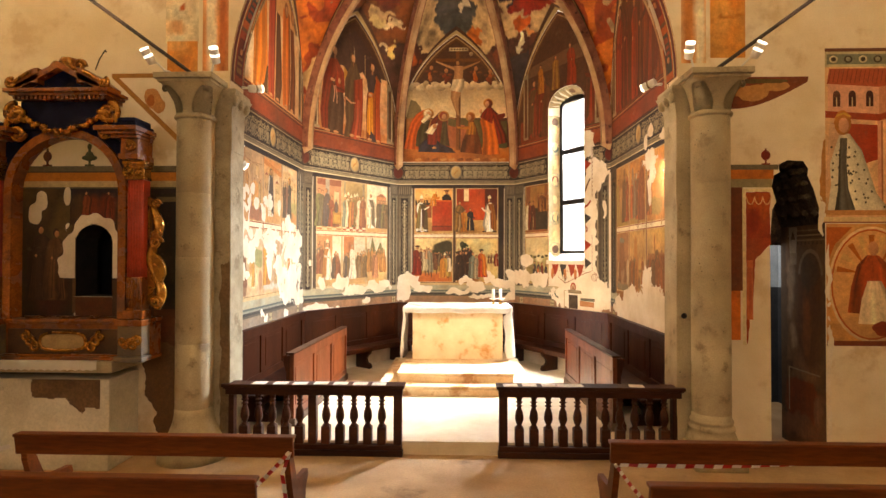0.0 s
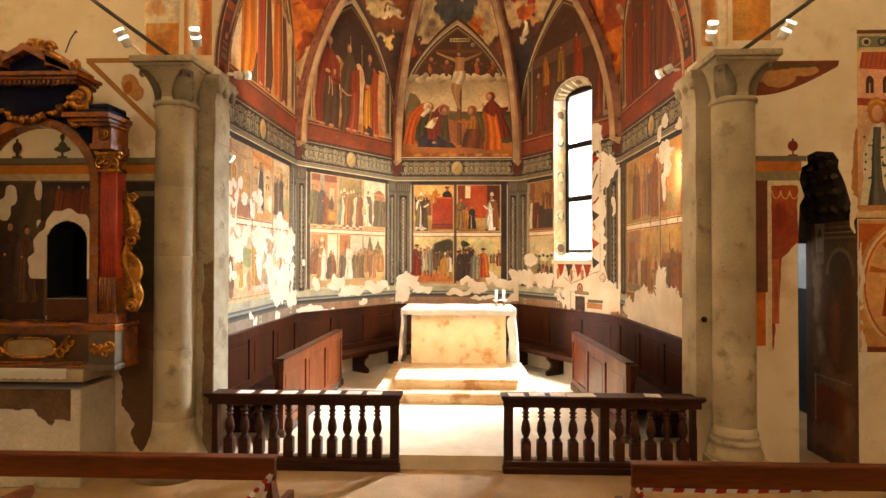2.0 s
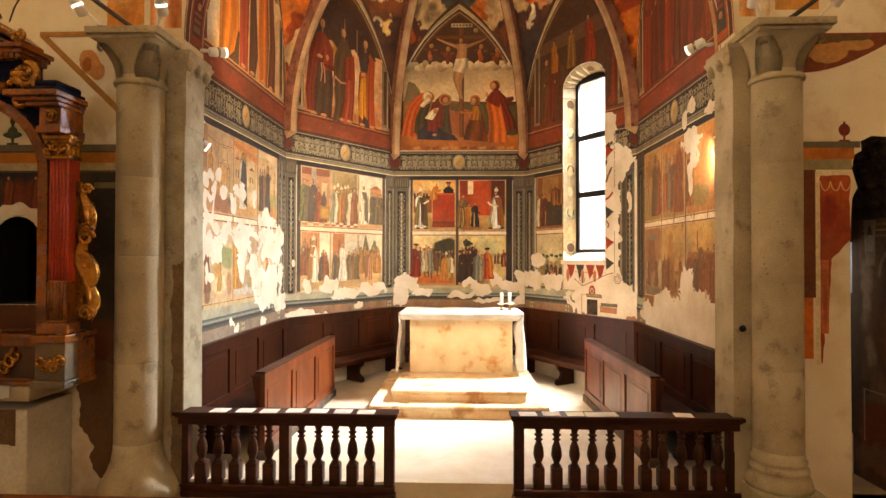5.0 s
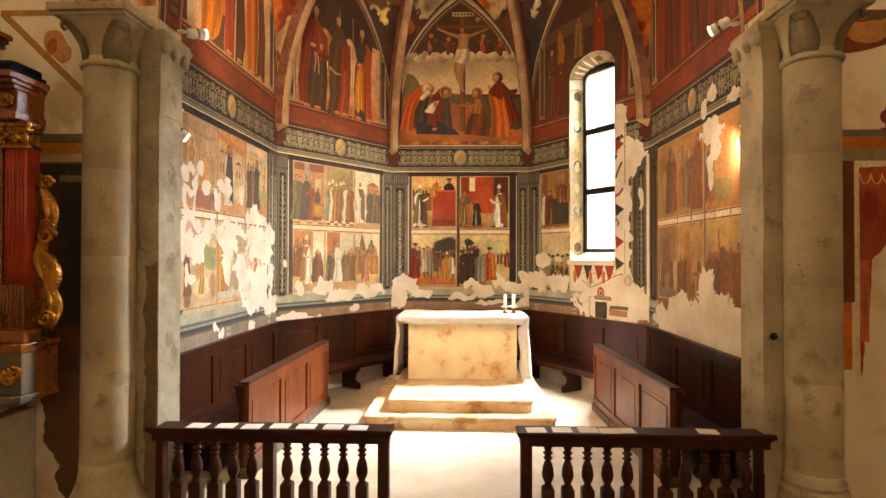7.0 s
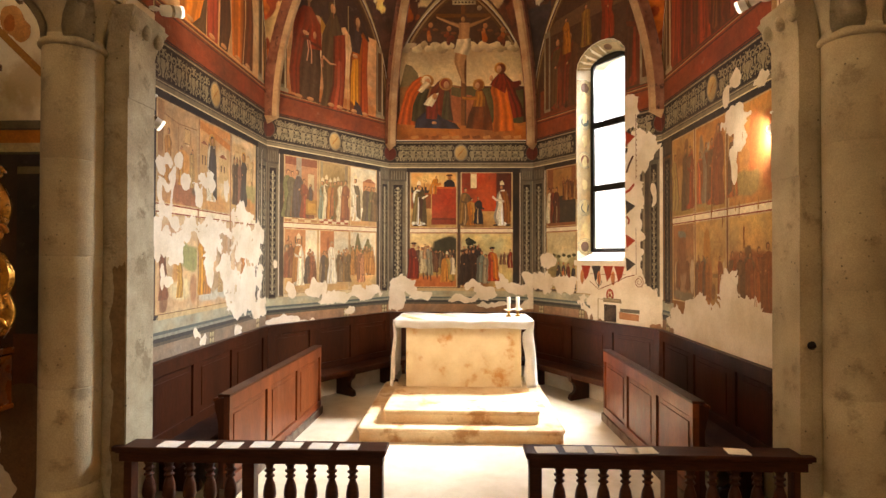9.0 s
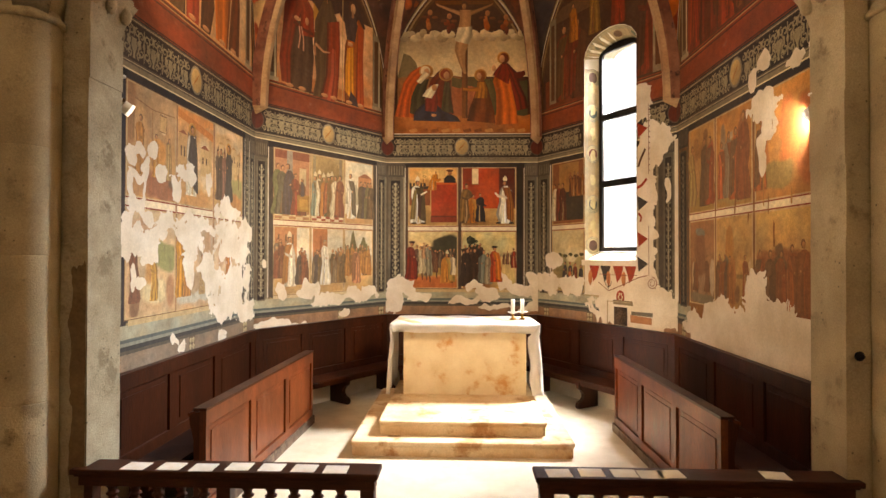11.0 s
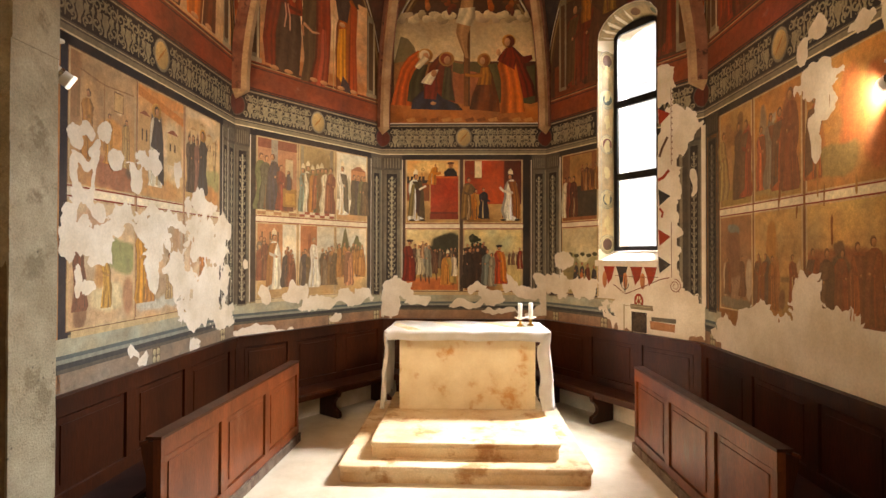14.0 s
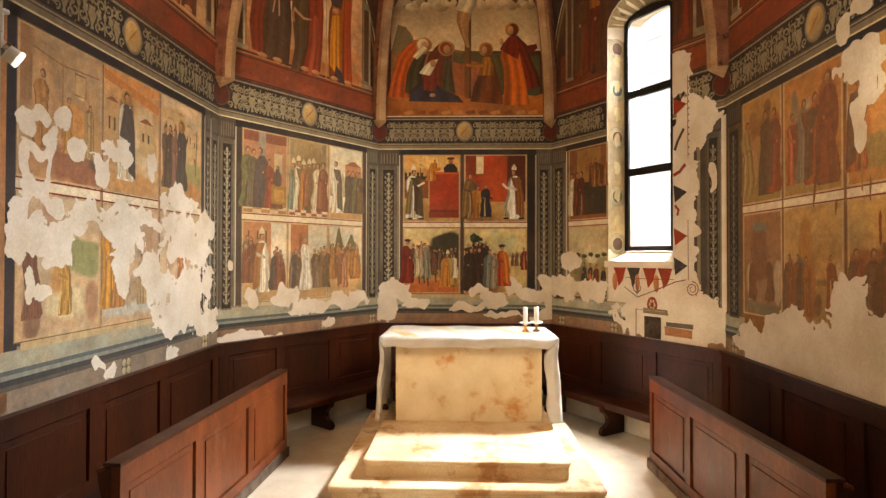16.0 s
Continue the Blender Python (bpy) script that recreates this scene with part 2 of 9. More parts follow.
def prism(bm, outline, place, d0, d1):
    """An outline in (u, v) carried by place(u, v, d) and given the depth d0 to d1."""
    a = [bm.verts.new(place(u, v, d0)) for u, v in outline]
    b = [bm.verts.new(place(u, v, d1)) for u, v in outline]
    bm.faces.new(a)
    bm.faces.new(b[::-1])
    for i in range(len(a)):
        j = (i + 1) % len(a)
        bm.faces.new((a[j], a[i], b[i], b[j]))
    return bm


def fixed(bm):
    bmesh.ops.recalc_face_normals(bm, faces=bm.faces)
    return bm


def triangulated(bm):
    bm.normal_update()
    bmesh.ops.triangulate(bm, faces=[f for f in bm.faces if len(f.verts) > 4])
    return bm


def lathe(bm, profile, seg=16, at=(0, 0, 0), square=False):
    """A turned shape; profile of (radius, height)."""
    rings = []
    for r, z in profile:
        rings.append([bm.verts.new((at[0] + r * math.cos(2 * math.pi * (k + 0.5) / seg), at[1] + r * math.sin(2 * math.pi * (k + 0.5) / seg), at[2] + z)) for k in range(seg)])
    for p, q in zip(rings, rings[1:]):
        for k in range(seg):
            bm.faces.new((p[k], p[(k + 1) % seg], q[(k + 1) % seg], q[k]))
    bm.faces.new(rings[0][::-1])
    bm.faces.new(rings[-1])
    return bm


def tube(bm, points, radius, seg=8, flat=1.0, ends=True):
    """A tube along points; radius may be a list."""
    pts = [Vector(p) for p in points]
    rad = radius if isinstance(radius, (list, tuple)) else [radius] * len(pts)
    rings, side = [], None
    for i, p in enumerate(pts):
        t = (pts[min(i + 1, len(pts) - 1)] - pts[max(i - 1, 0)]).normalized()
        if side is None:
            side = t.orthogonal().normalized()
        side = (side - t * side.dot(t)).normalized()
        up = t.cross(side)
        rings.append([bm.verts.new(p + side * (math.cos(2 * math.pi * k / seg) * rad[i]) + up * (math.sin(2 * math.pi * k / seg) * rad[i] * flat)) for k in range(seg)])
    for a, b in zip(rings, rings[1:]):
        for k in range(seg):
            bm.faces.new((a[k], a[(k + 1) % seg], b[(k + 1) % seg], b[k]))
    if ends:
        bm.faces.new(rings[0][::-1])
        bm.faces.new(rings[-1])
    return bm


def framed(p, q):
    """place(u, v, d): u metres along the wall from p to q, v the height, d out of the wall into the room."""
    p, q = Vector(p), Vector(q)
    a = (q - p).normalized()
    n = Vector((a.y, -a.x))

    def place(u, v, d=0.0):
        x = p + a * u + n * d
        return Vector((x.x, x.y, v))
    place.length = (q - p).length
    return place


def pointed(w, z0, z1, top=7.32, n=12, inset=0.0):
    """A pointed arch over a bay of width w, as (u, v) from its left foot at z0 over the apex to its right foot; z1 is where it starts to bend."""
    half, rise = w / 2 - inset, top - z1
    r = (half * half + rise * rise) / (2 * half)
    end = math.asin(min(1, rise / r))
    left = [(inset, z0)] + [(inset + r - r * math.cos(end * k / n), z1 + r * math.sin(end * k / n)) for k in range(n + 1)]
    return left + [(w - u, v) for u, v in left[-2::-1]]


# ---- large structure ----
part_floor = part("floor", boxed(-7.2, 7.2, -6.2, 7.0, -0.3, 0.0), NAVE_FLOOR)
tagged(part_floor, "worn beige screed floor of the nave", "floor", kind="structure")
bm = bmesh.new()
prism(bm, [(-2.9, 6.72), (2.9, 6.72), (2.9, 10.1), (1.4, 12.35), (-1.4, 12.35), (-2.9, 10.2)], lambda u, v, d: Vector((u, v, d)), -0.25, FLOOR)
tagged(part("chancel_floor", fixed(bm), CHANCEL_FLOOR), "pale stone floor of the raised chancel", "floor", kind="structure")

WALLS = {"left": (FL, CA), "apse_left": (CA, CB), "apse_back": (CB, CC), "apse_right": (CC, CD), "right": (CD, FR)}
WALL_LABEL = "chancel wall covered with faded frescoes and patched plaster"
wall_ob, place_on = {}, {}
WIN = dict(u0=1.09, u1=2.09, v0=2.315, v1=5.42, top=5.75)  # the window's opening in the inner face
for key, (p, q) in WALLS.items():
    place = framed(p, q)
    place_on[key] = place
    w = place.length
    bm = bmesh.new()
    arch = pointed(w, -0.2, 5.0, 7.34)
    if key != "apse_right":
        prism(bm, arch, place, -0.5, 0.0)
    else:
        # the wall round the window's opening, with reveals that narrow towards the glass
        def reveal(s):
            return WIN["u0"] + s * 0.03, WIN["u1"] - s * 0.19, WIN["v0"] + s * 0.14, WIN["v1"] + s * 0.06, WIN["top"] - s * 0.12

        def opening(s):
            a, b, c, e, t = reveal(s)
            n = 10
            return [(a, c)] + [((a + b) / 2 - (b - a) / 2 * math.cos(math.pi * k / n), e + (t - e) * math.sin(math.pi * k / n)) for k in range(n + 1)] + [(b, c)]
        def arch_top(u):
            side = [g for g in arch if g[0] <= w / 2 + 1e-6]
            x = min(u, w - u)
            for (ua, va), (ub, vb) in zip(side[1:], side[2:]):
                if ua <= x <= ub:
                    return va + (vb - va) * (x - ua) / max(1e-9, ub - ua)
            return side[-1][1]

        def hole_top(u):
            s = 1 - ((u - (WIN["u0"] + WIN["u1"]) / 2) / ((WIN["u1"] - WIN["u0"]) / 2)) ** 2
            return WIN["v1"] + (WIN["top"] - WIN["v1"]) * math.sqrt(max(0, s))
        n = 10
        inner = [(WIN["u0"] + WIN["u1"]) / 2 - (WIN["u1"] - WIN["u0"]) / 2 * math.cos(math.pi * k / n) for k in range(n + 1)]
        outer_l = [WIN["u0"] * k / 12 for k in range(13)]
        outer_r = [WIN["u1"] + (w - WIN["u1"]) * k / 8 for k in range(9)]
        for d in (0.0, -0.6):
            for u0, u1, v0, v1 in ((0, w, -0.2, WIN["v0"]), (0, WIN["u0"], WIN["v0"], 5.0), (WIN["u1"], w, WIN["v0"], 5.0)):
                bm.faces.new([bm.verts.new(place(u, v, d)) for u, v in ((u0, v0), (u1, v0), (u1, v1), (u0, v1))])
            for run, low in ((outer_l, lambda u: 5.0), (inner, hole_top), (outer_r, lambda u: 5.0)):
                for ua, ub in zip(run, run[1:]):
                    pts = [(ua, low(ua)), (ub, low(ub)), (ub, arch_top(ub)), (ua, arch_top(ua))]
                    pts = [g for k, g in enumerate(pts) if math.dist(g, pts[k - 1]) > 1e-6]
                    if len(pts) > 2:
                        bm.faces.new([bm.verts.new(place(u, v, d)) for u, v in pts])
        h0 = [bm.verts.new(place(u, v, 0)) for u, v in opening(0)]
        h1 = [bm.verts.new(place(u, v, -0.34)) for u, v in opening(1)]
        h2 = [bm.verts.new(place(u, v, -0.6)) for u, v in opening(1)]
        for x, y in ((h0, h1), (h1, h2)):
            for i in range(len(x)):
                j = (i + 1) % len(x)
                bm.faces.new((x[i], x[j], y[j], y[i]))
    ob = part("wall_" + key, fixed(bm), PALE)
    wall_ob[key] = tagged(ob, WALL_LABEL, "wall", kind="structure")

# the front wall of the chancel: nave wall with the great arch, in two halves and the part above
AR, AZ = 2.70, 4.55


def arch_z(x):
    return AZ + math.sqrt(max(0, AR * AR - x * x))


bm = bmesh.new()
n = 28
xs = [-AR * math.cos(math.pi * k / n) for k in range(n + 1)]
nave = framed((-7.0, 6.65), (7.0, 6.65))
prism(bm, [(7 + x, arch_z(x)) for x in xs] + [(7 + AR, 9.2), (7 - AR, 9.2)], nave, -0.42, 0)
triangulated(bm)
tagged(part("wall_arch", fixed(bm), PLASTER), "plastered wall over the round chancel arch", "wall", kind="structure")
bm = bmesh.new()
ring = [(2.39, 1.90)] + [(2.625 - 0.235 * math.cos(math.pi * k / 10), 2.55 + 0.23 * math.sin(math.pi * k / 10)) for k in range(11)] + [(2.86, 1.90)]
for outline in ([(0, 0), (2.39, 0), (2.39, 9.2), (0, 9.2)], [(2.86, 0), (3.96, 0), (3.96, 4.43), (4.30, 4.43), (4.30, 9.2), (2.86, 9.2)], [(2.39, 0), (2.86, 0), (2.86, 1.90), (2.39, 1.90)], [(2.39, 2.55), *ring[1:-1], (2.86, 2.55), (2.86, 9.2), (2.39, 9.2)]):
    prism(bm, [g for k, g in enumerate(outline) if g != outline[k - 1]], nave, -0.42, 0)
triangulated(bm)
tagged(part("wall_nave_left", fixed(bm), PLASTER), "cream plastered nave wall with faded painted bands", "wall", kind="structure")
bm = bmesh.new()
# the doorway broken through the wall beside the arch is 3.77 to 4.40 m from the axis
prism(bm, [(10.0, 0), (10.3, 0), (10.3, 9.2), (9.70, 9.2), (9.70, 4.43), (10.0, 4.43)], nave, -0.42, 0)
prism(bm, [(10.3, 0), (10.77, 0), (10.765, 2.6), (10.79, 2.95), (10.84, 3.05), (10.79, 3.22), (10.81, 3.36), (10.88, 3.4), (10.87, 3.49), (10.97, 3.54), (11.15, 3.53), (11.21, 3.44), (11.2, 3.36), (11.27, 3.2), (11.34, 2.95), (11.4, 2.80), (11.4, 0), (14, 0), (14, 9.2), (10.3, 9.2)], nave, -0.9, 0)
triangulated(bm)
wall_right = tagged(part("wall_nave_right", fixed(bm), PLASTER), "cream plastered nave wall with a broken doorway", "wall", kind="structure")
# the doorway's inner faces are darker than the wall's face
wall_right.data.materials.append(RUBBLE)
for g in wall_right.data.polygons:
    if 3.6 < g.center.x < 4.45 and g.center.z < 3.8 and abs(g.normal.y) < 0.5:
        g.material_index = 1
# unseen walls and ceiling added to close the nave and bounce its lamp light
bm = bmesh.new()
box(bm, -7.3, -7.0, -6.2, 7.1, 0, 9.2)
tagged(part("wall_west_left", bm, PLASTER), "plain plastered side wall of the nave", "wall", kind="structure")
tagged(part("wall_west_right", boxed(7.0, 7.3, -6.2, 7.1, 0, 9.2), PLASTER), "plain plastered side wall of the nave", "wall", kind="structure")
tagged(part("wall_back", boxed(-7.3, 7.3, -6.5, -6.2, 0, 9.2), PLASTER), "plain plastered back wall of the nave", "wall", kind="structure")
tagged(part("ceiling", boxed(-7.3, 7.3, -6.5, 7.1, 9.2, 9.4), PLASTER), "plain plastered ceiling of the nave", "ceiling", kind="structure")
tagged(part("niche_back", box(box(box(box(boxed(-4.8, -3.9, 7.5, 7.6, 1.5, 3.2), -4.8, -4.7, 7.08, 7.5, 1.5, 3.2), -4.0, -3.9, 7.08, 7.5, 1.5, 3.2), -4.7, -4.0, 7.08, 7.5, 3.1, 3.2), -4.7, -4.0, 7.08, 7.5, 1.5, 1.6), NICHE_SHADE), "dark back of the arched niche", "wall", kind="structure")
wall_left_ob = bpy.data.objects["wall_nave_left"]
wall_left_ob.data.materials.append(NICHE_SHADE)
# the opening's inner faces carry the same painted shade
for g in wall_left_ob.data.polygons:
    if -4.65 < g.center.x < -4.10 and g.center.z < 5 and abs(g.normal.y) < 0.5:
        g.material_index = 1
# the side room behind the doorway
bm = bmesh.new()
box(bm, 3.5, 5.6, 9.4, 9.6, 0, 4)
box(bm, 5.4, 5.6, 7.55, 9.4, 0, 4)
box(bm, 3.35, 3.5, 7.55, 9.6, 0, 4)
box(bm, 3.35, 5.6, 7.5, 9.6, 4, 4.2)
side_room = tagged(part("wall_side_room", bm, BACKDROP_DARK), "grey walls of the room behind the doorway", "wall", kind="structure")
# dark block added behind the doorway, covering the room above 2.56 m
part("lintel", boxed(3.36, 5.38, 7.56, 7.78, 2.56, 3.98), RUBBLE, side_room, "dark rough mass behind the head of the doorway")
# the room's walls are darker up to 1.9 m
bm = bmesh.new()
box(bm, 3.5, 5.37, 9.37, 9.4, 0, 1.9)
box(bm, 5.37, 5.4, 7.55, 9.4, 0, 1.9)
tagged(part("dado_side_room", bm, material("dark_lower_wall", lin("2c2f33"), lin("1c1e22"), 0.6, 4, 40, 0.2, grain=0.3)), "dark wall panelling in the room behind the doorway", "panelling", kind="structure")
tagged(part("floor_side_room", boxed(3.35, 5.6, 6.9, 9.6, -0.2, 0.0), NAVE_FLOOR), "floor of the room behind the doorway", "floor", kind="structure")


# the vault: webs between the ribs and the wall arches
def rib_point(corner, s):
    """The point of a rib at the share s of its way in plan from the corner to the boss."""
    r, reach = 4.9, 2.8
    x = s * reach
    z = SPRING + math.sqrt(max(0, r * r - (r - x) ** 2))
    c = Vector(corner)
    g = c + (BOSS.xy - c) * s
    return Vector((g.x, g.y, z))


def rib_height(corner, k, n):
    """The point of a rib at the k-th of n equal steps in height."""
    top = math.sqrt(4.9 ** 2 - 2.1 ** 2)
    h = top * k / n
    return rib_point(corner, (4.9 - math.sqrt(4.9 ** 2 - h * h)) / 2.8)


NW = 20


def web(key):
    """Both halves of the web over one wall, as rows of points from the wall's arch to the rib."""
    p, q = WALLS[key]
    place = place_on[key]
    arch = pointed(place.length, SPRING, 5.0, 7.34, NW)
    half = len(arch) // 2
    sides = []
    for corner, run in ((p, arch[:half + 1]), (q, arch[half:][::-1])):
        rows = []
        for k in range(half + 1):
            a = place(run[k][0], run[k][1], -0.01)
            b = rib_height(corner, k, half)
            rows.append([a.lerp(b, j / 8) + Vector((0, 0, 0.10 * math.sin(math.pi * j / 8) * k / half)) for j in range(9)])
        sides.append(rows)
    return sides


vault = thing("vault", BOSS.x, BOSS.y, SPRING, "rib vault of the apse painted with clouds and figures", "vault", kind="structure")
vault.location = (0, 0, 0)
# unseen roof added to close the space over the vault
tagged(part("outer_roof", boxed(-3.6, 3.6, 6.9, 13.0, 9.3, 9.5), PLASTER), "plain closing roof over the vault", "roof", kind="structure")

# ribs with a corbel at the foot
for key, corner in (("a", CA), ("b", CB), ("c", CC), ("d", CD), ("fl", FL), ("fr", FR)):
    bm = bmesh.new()
    c = Vector(corner)
    inward = (BOSS.xy - c).normalized()
    across = Vector((-inward.y, inward.x))
    outline = [(-0.10, -0.03), (-0.10, 0.085), (-0.075, 0.10), (-0.05, 0.16), (0.05, 0.16), (0.075, 0.10), (0.10, 0.085), (0.10, -0.03)]
    rings = []
    for k in range(25):
        a, b = rib_height(corner, max(0, k - 0.5), 24), rib_height(corner, min(24, k + 0.5), 24)
        t = (b - a).normalized()
        side = Vector((across.x, across.y, 0))
        nrm = side.cross(t) * -1
        if nrm.dot(Vector((inward.x, inward.y, -0.3))) < 0:
            nrm = -nrm
        base = rib_height(corner, k, 24)
        grow = 1.0
        rings.append([bm.verts.new(base + side * (u * grow) + nrm * (v * grow)) for u, v in outline])
    for r0, r1 in zip(rings, rings[1:]):
        for i in range(len(outline)):
            j = (i + 1) % len(outline)
            f = bm.faces.new((r0[i], r0[j], r1[j], r1[i]))
            f.material_index = 1 if i in (0, 1, 5, 6) else 0
    tip = bm.verts.new(rib_height(corner, 0, 24) + Vector((inward.x * 0.01, inward.y * 0.01, -0.1)))
    for i in range(len(outline)):
        bm.faces.new((rings[0][(i + 1) % len(outline)], rings[0][i], tip))
    part("rib", fixed(bm), VAULT_STONE, vault, "pale stone vault rib on a small corbel").data.materials.append(RIB_SIDE)
bm = bmesh.new()
lathe(bm, [(0.02, -0.28), (0.2, -0.24), (0.26, -0.1), (0.26, 0.05)], 20, tuple(BOSS))
part("boss", bm, VAULT_STONE, vault, "round stone boss")
# the front of the vault, above the arch
bm = bmesh.new()
pts = [rib_height(FL, k, 24) for k in range(25)]
qts = [rib_height(FR, k, 24) for k in range(25)]
rows = [[bm.verts.new(a.lerp(b, j / 10) + Vector((0, 0, 2.95 * (1 - k / 24) * math.sqrt(max(0, 1 - (j / 5 - 1) ** 2))))) for j in range(11)] for k, (a, b) in enumerate(zip(pts, qts))]
for r0, r1 in zip(rows, rows[1:]):
    for j in range(10):
        if (r0[j].co - r1[j].co).length > 1e-4:
            bm.faces.new((r0[j], r0[j + 1], r1[j + 1], r1[j]))
part("front_web", fixed(bm), PALE, vault)


# ---- piers and columns of the arch ----
def pier(sx):
    cx, cy, R = (-3.07 if sx < 0 else 3.035), 6.56, 0.213
    root = thing("pier", cx, cy, 0, "grey stone pier with an engaged round column and carved capital", "pier", "piers of the chancel arch", "structure")
    x, y = cx, cy
    pale = JAMB if sx < 0 else STONE
    rnd = random.Random(5 if sx < 0 else 8)
    # jamb block of squared stones, one course above another
    z = 0.0
    while z < 4.1:
        h = min(rnd.uniform(0.45, 0.75), 4.10 - z)
        if 4.10 - z - h < 0.2:
            h = 4.10 - z
        a, b = sorted((sx * 2.685 - x + rnd.uniform(-0.004, 0.004), sx * 3.04 - x))
        part("stone", boxed(a, b, 6.67 - y + rnd.uniform(-0.004, 0.004), 7.06 - y, z, z + h, 0.0015), pale, root)
        z += h
    # round column, its drums nearly without a visible joint
    bm = bmesh.new()
    if sx > 0:
        part("plinth", boxed(-0.29, 0.29, -0.29, 0.25, 0, 0.26, 0.02), STONE, root)
        lathe(bm, [(R * r, v - 0.03) for r, v in ((1.32, 0.28), (1.31, 0.33), (1.22, 0.39), (1.12, 0.43), (1.19, 0.45), (1.18, 0.475), (1.08, 0.49), (1.06, 0.515), (1.11, 0.53), (1.10, 0.55), (1.02, 0.57), (1.0, 0.63))], 40)
    else:
        lathe(bm, [(0.40, 0.0), (0.385, 0.10), (0.33, 0.22), (0.27, 0.33), (0.235, 0.43), (0.22, 0.51), (R + 0.001, 0.60)], 40)
    part("column_base", bm, STONE, root, smooth=True)
    z = 0.60
    while z < 4.01:
        h = min(rnd.uniform(0.7, 1.1), 4.02 - z)
        if 4.02 - z - h < 0.3:
            h = 4.02 - z
        bm = bmesh.new()
        lathe(bm, [(R - 0.0012, z), (R, z + 0.004), (R - 0.0006, z + h * 0.5), (R, z + h - 0.004), (R - 0.0012, z + h)], 40)
        part("drum", bm, STONE, root, smooth=True)
        z += h
    bm = bmesh.new()
    lathe(bm, [(R + 0.002, 4.015), (R + 0.022, 4.025), (R + 0.028, 4.045), (R + 0.02, 4.065), (R, 4.075), (R - 0.004, 4.11)], 40)
    # bell that widens to the square abacus
    rings = []
    for k in range(11):
        s = k / 10
        half = R - 0.004 + 0.10 * s ** 2.2
        ring = []
        for i in range(40):
            a = 2 * math.pi * (i + 0.5) / 40
            c, d = math.cos(a), math.sin(a)
            sq = 1 / max(abs(c), abs(d))
            grow = 1 + (sq - 1) * s ** 1.5
            ring.append(bm.verts.new((half * c * grow, half * d * grow, 4.09 + 0.33 * s)))
        rings.append(ring)
    for p, q in zip(rings, rings[1:]):
        for i in range(40):
            bm.faces.new((p[i], p[(i + 1) % 40], q[(i + 1) % 40], q[i]))
    part("capital", fixed(bm), STONE, root, "carved capital with broad leaves", smooth=True)
    for i in range(4):
        # a broad leaf rises to each corner of the abacus and rolls over into a knob
        a = math.pi / 4 + i * math.pi / 2
        bm = bmesh.new()
        prof = [(R + 0.005, 4.09, 0.10), (R + 0.012, 4.17, 0.115), (R + 0.035, 4.25, 0.11), (R + 0.085, 4.33, 0.09), (R + 0.135, 4.385, 0.07), (R + 0.165, 4.385, 0.06), (R + 0.17, 4.35, 0.05), (R + 0.145, 4.325, 0.035), (R + 0.12, 4.335, 0.025)]
        rows = []
        worn = 0.3 if math.sin(a) < 0 and math.cos(a) * sx < 0 else 1.0
        for r, zz, w in prof:
            r = R + (r - R) * worn + (0.10 * ((zz - 4.09) / 0.3) ** 2.2 if worn < 1 else 0)
            rows.append([bm.verts.new((math.cos(a) * (r - 0.25 * w * abs(t) ** 2) - math.sin(a) * w * t, math.sin(a) * (r - 0.25 * w * abs(t) ** 2) + math.cos(a) * w * t, zz - 0.015 * abs(t))) for t in (-1, -0.66, -0.33, 0, 0.33, 0.66, 1)])
        for p, q in zip(rows, rows[1:]):
            for j in range(6):
                bm.faces.new((p[j], p[j + 1], q[j + 1], q[j]))
        bmesh.ops.solidify(bm, geom=bm.faces[:], thickness=0.018)
        part("leaf", fixed(bm), STONE, root, smooth=True)
    # slab in two steps, with chipped edges
    bm = bmesh.new()
    for h0, h1, o in ((4.41, 4.445, 0.315), (4.445, 4.512, 0.345)):
        box(bm, -o, o, -o, min(o, 0.30), h0, h1, 0.01)
    for v in bm.verts:
        v.co += Vector((noise.noise(v.co * 9 + Vector((sx, 0, 0))), noise.noise(v.co * 9 + Vector((0, sx, 4))), 0.5 * noise.noise(v.co * 7))) * 0.009
    part("abacus", bm, STONE, root)
    # the jamb's own capital, with small knobs under a slab
    jx = sx * 2.84 - x
    bm = bmesh.new()
    rows = []
    for k in range(7):
        s = k / 6
        o = 0.15 + 0.085 * s ** 1.7
        rows.append([bm.verts.new((jx + ax * o, 6.86 - y + ay * (o + 0.035), 4.06 + 0.32 * s)) for ax, ay in ((-1, -1), (0, -1.06 + 0.1 * s), (1, -1), (1.05, 0), (1, 1), (0, 1.03), (-1, 1), (-1.05, 0))])
    for p, q in zip(rows, rows[1:]):
        for i in range(8):
            bm.faces.new((p[i], p[(i + 1) % 8], q[(i + 1) % 8], q[i]))
    bm.faces.new(rows[-1])
    bm.faces.new(rows[0][::-1])
    part("jamb_capital", fixed(bm), pale, root)
    for i, dv in enumerate((-0.2, -0.03, 0.15)):
        bm = bmesh.new()
        bmesh.ops.create_uvsphere(bm, u_segments=14, v_segments=9, radius=0.052, matrix=Matrix.Translation((jx - sx * 0.205, 6.86 - y + dv, 4.30 - 0.012 * i)) @ Matrix.Diagonal((0.8, 1, 1.35, 1)))
        for v in bm.verts:
            v.co += v.co.normalized() * 0.012 * noise.noise(v.co * 22)
        part("knob", bm, pale, root, "weathered carved knob", smooth=True)
    bm = bmesh.new()
    box(bm, *sorted((sx * 2.61 - x, sx * 3.0 - x)), 6.60 - y, 7.09 - y, 4.375, 4.432, 0.014)
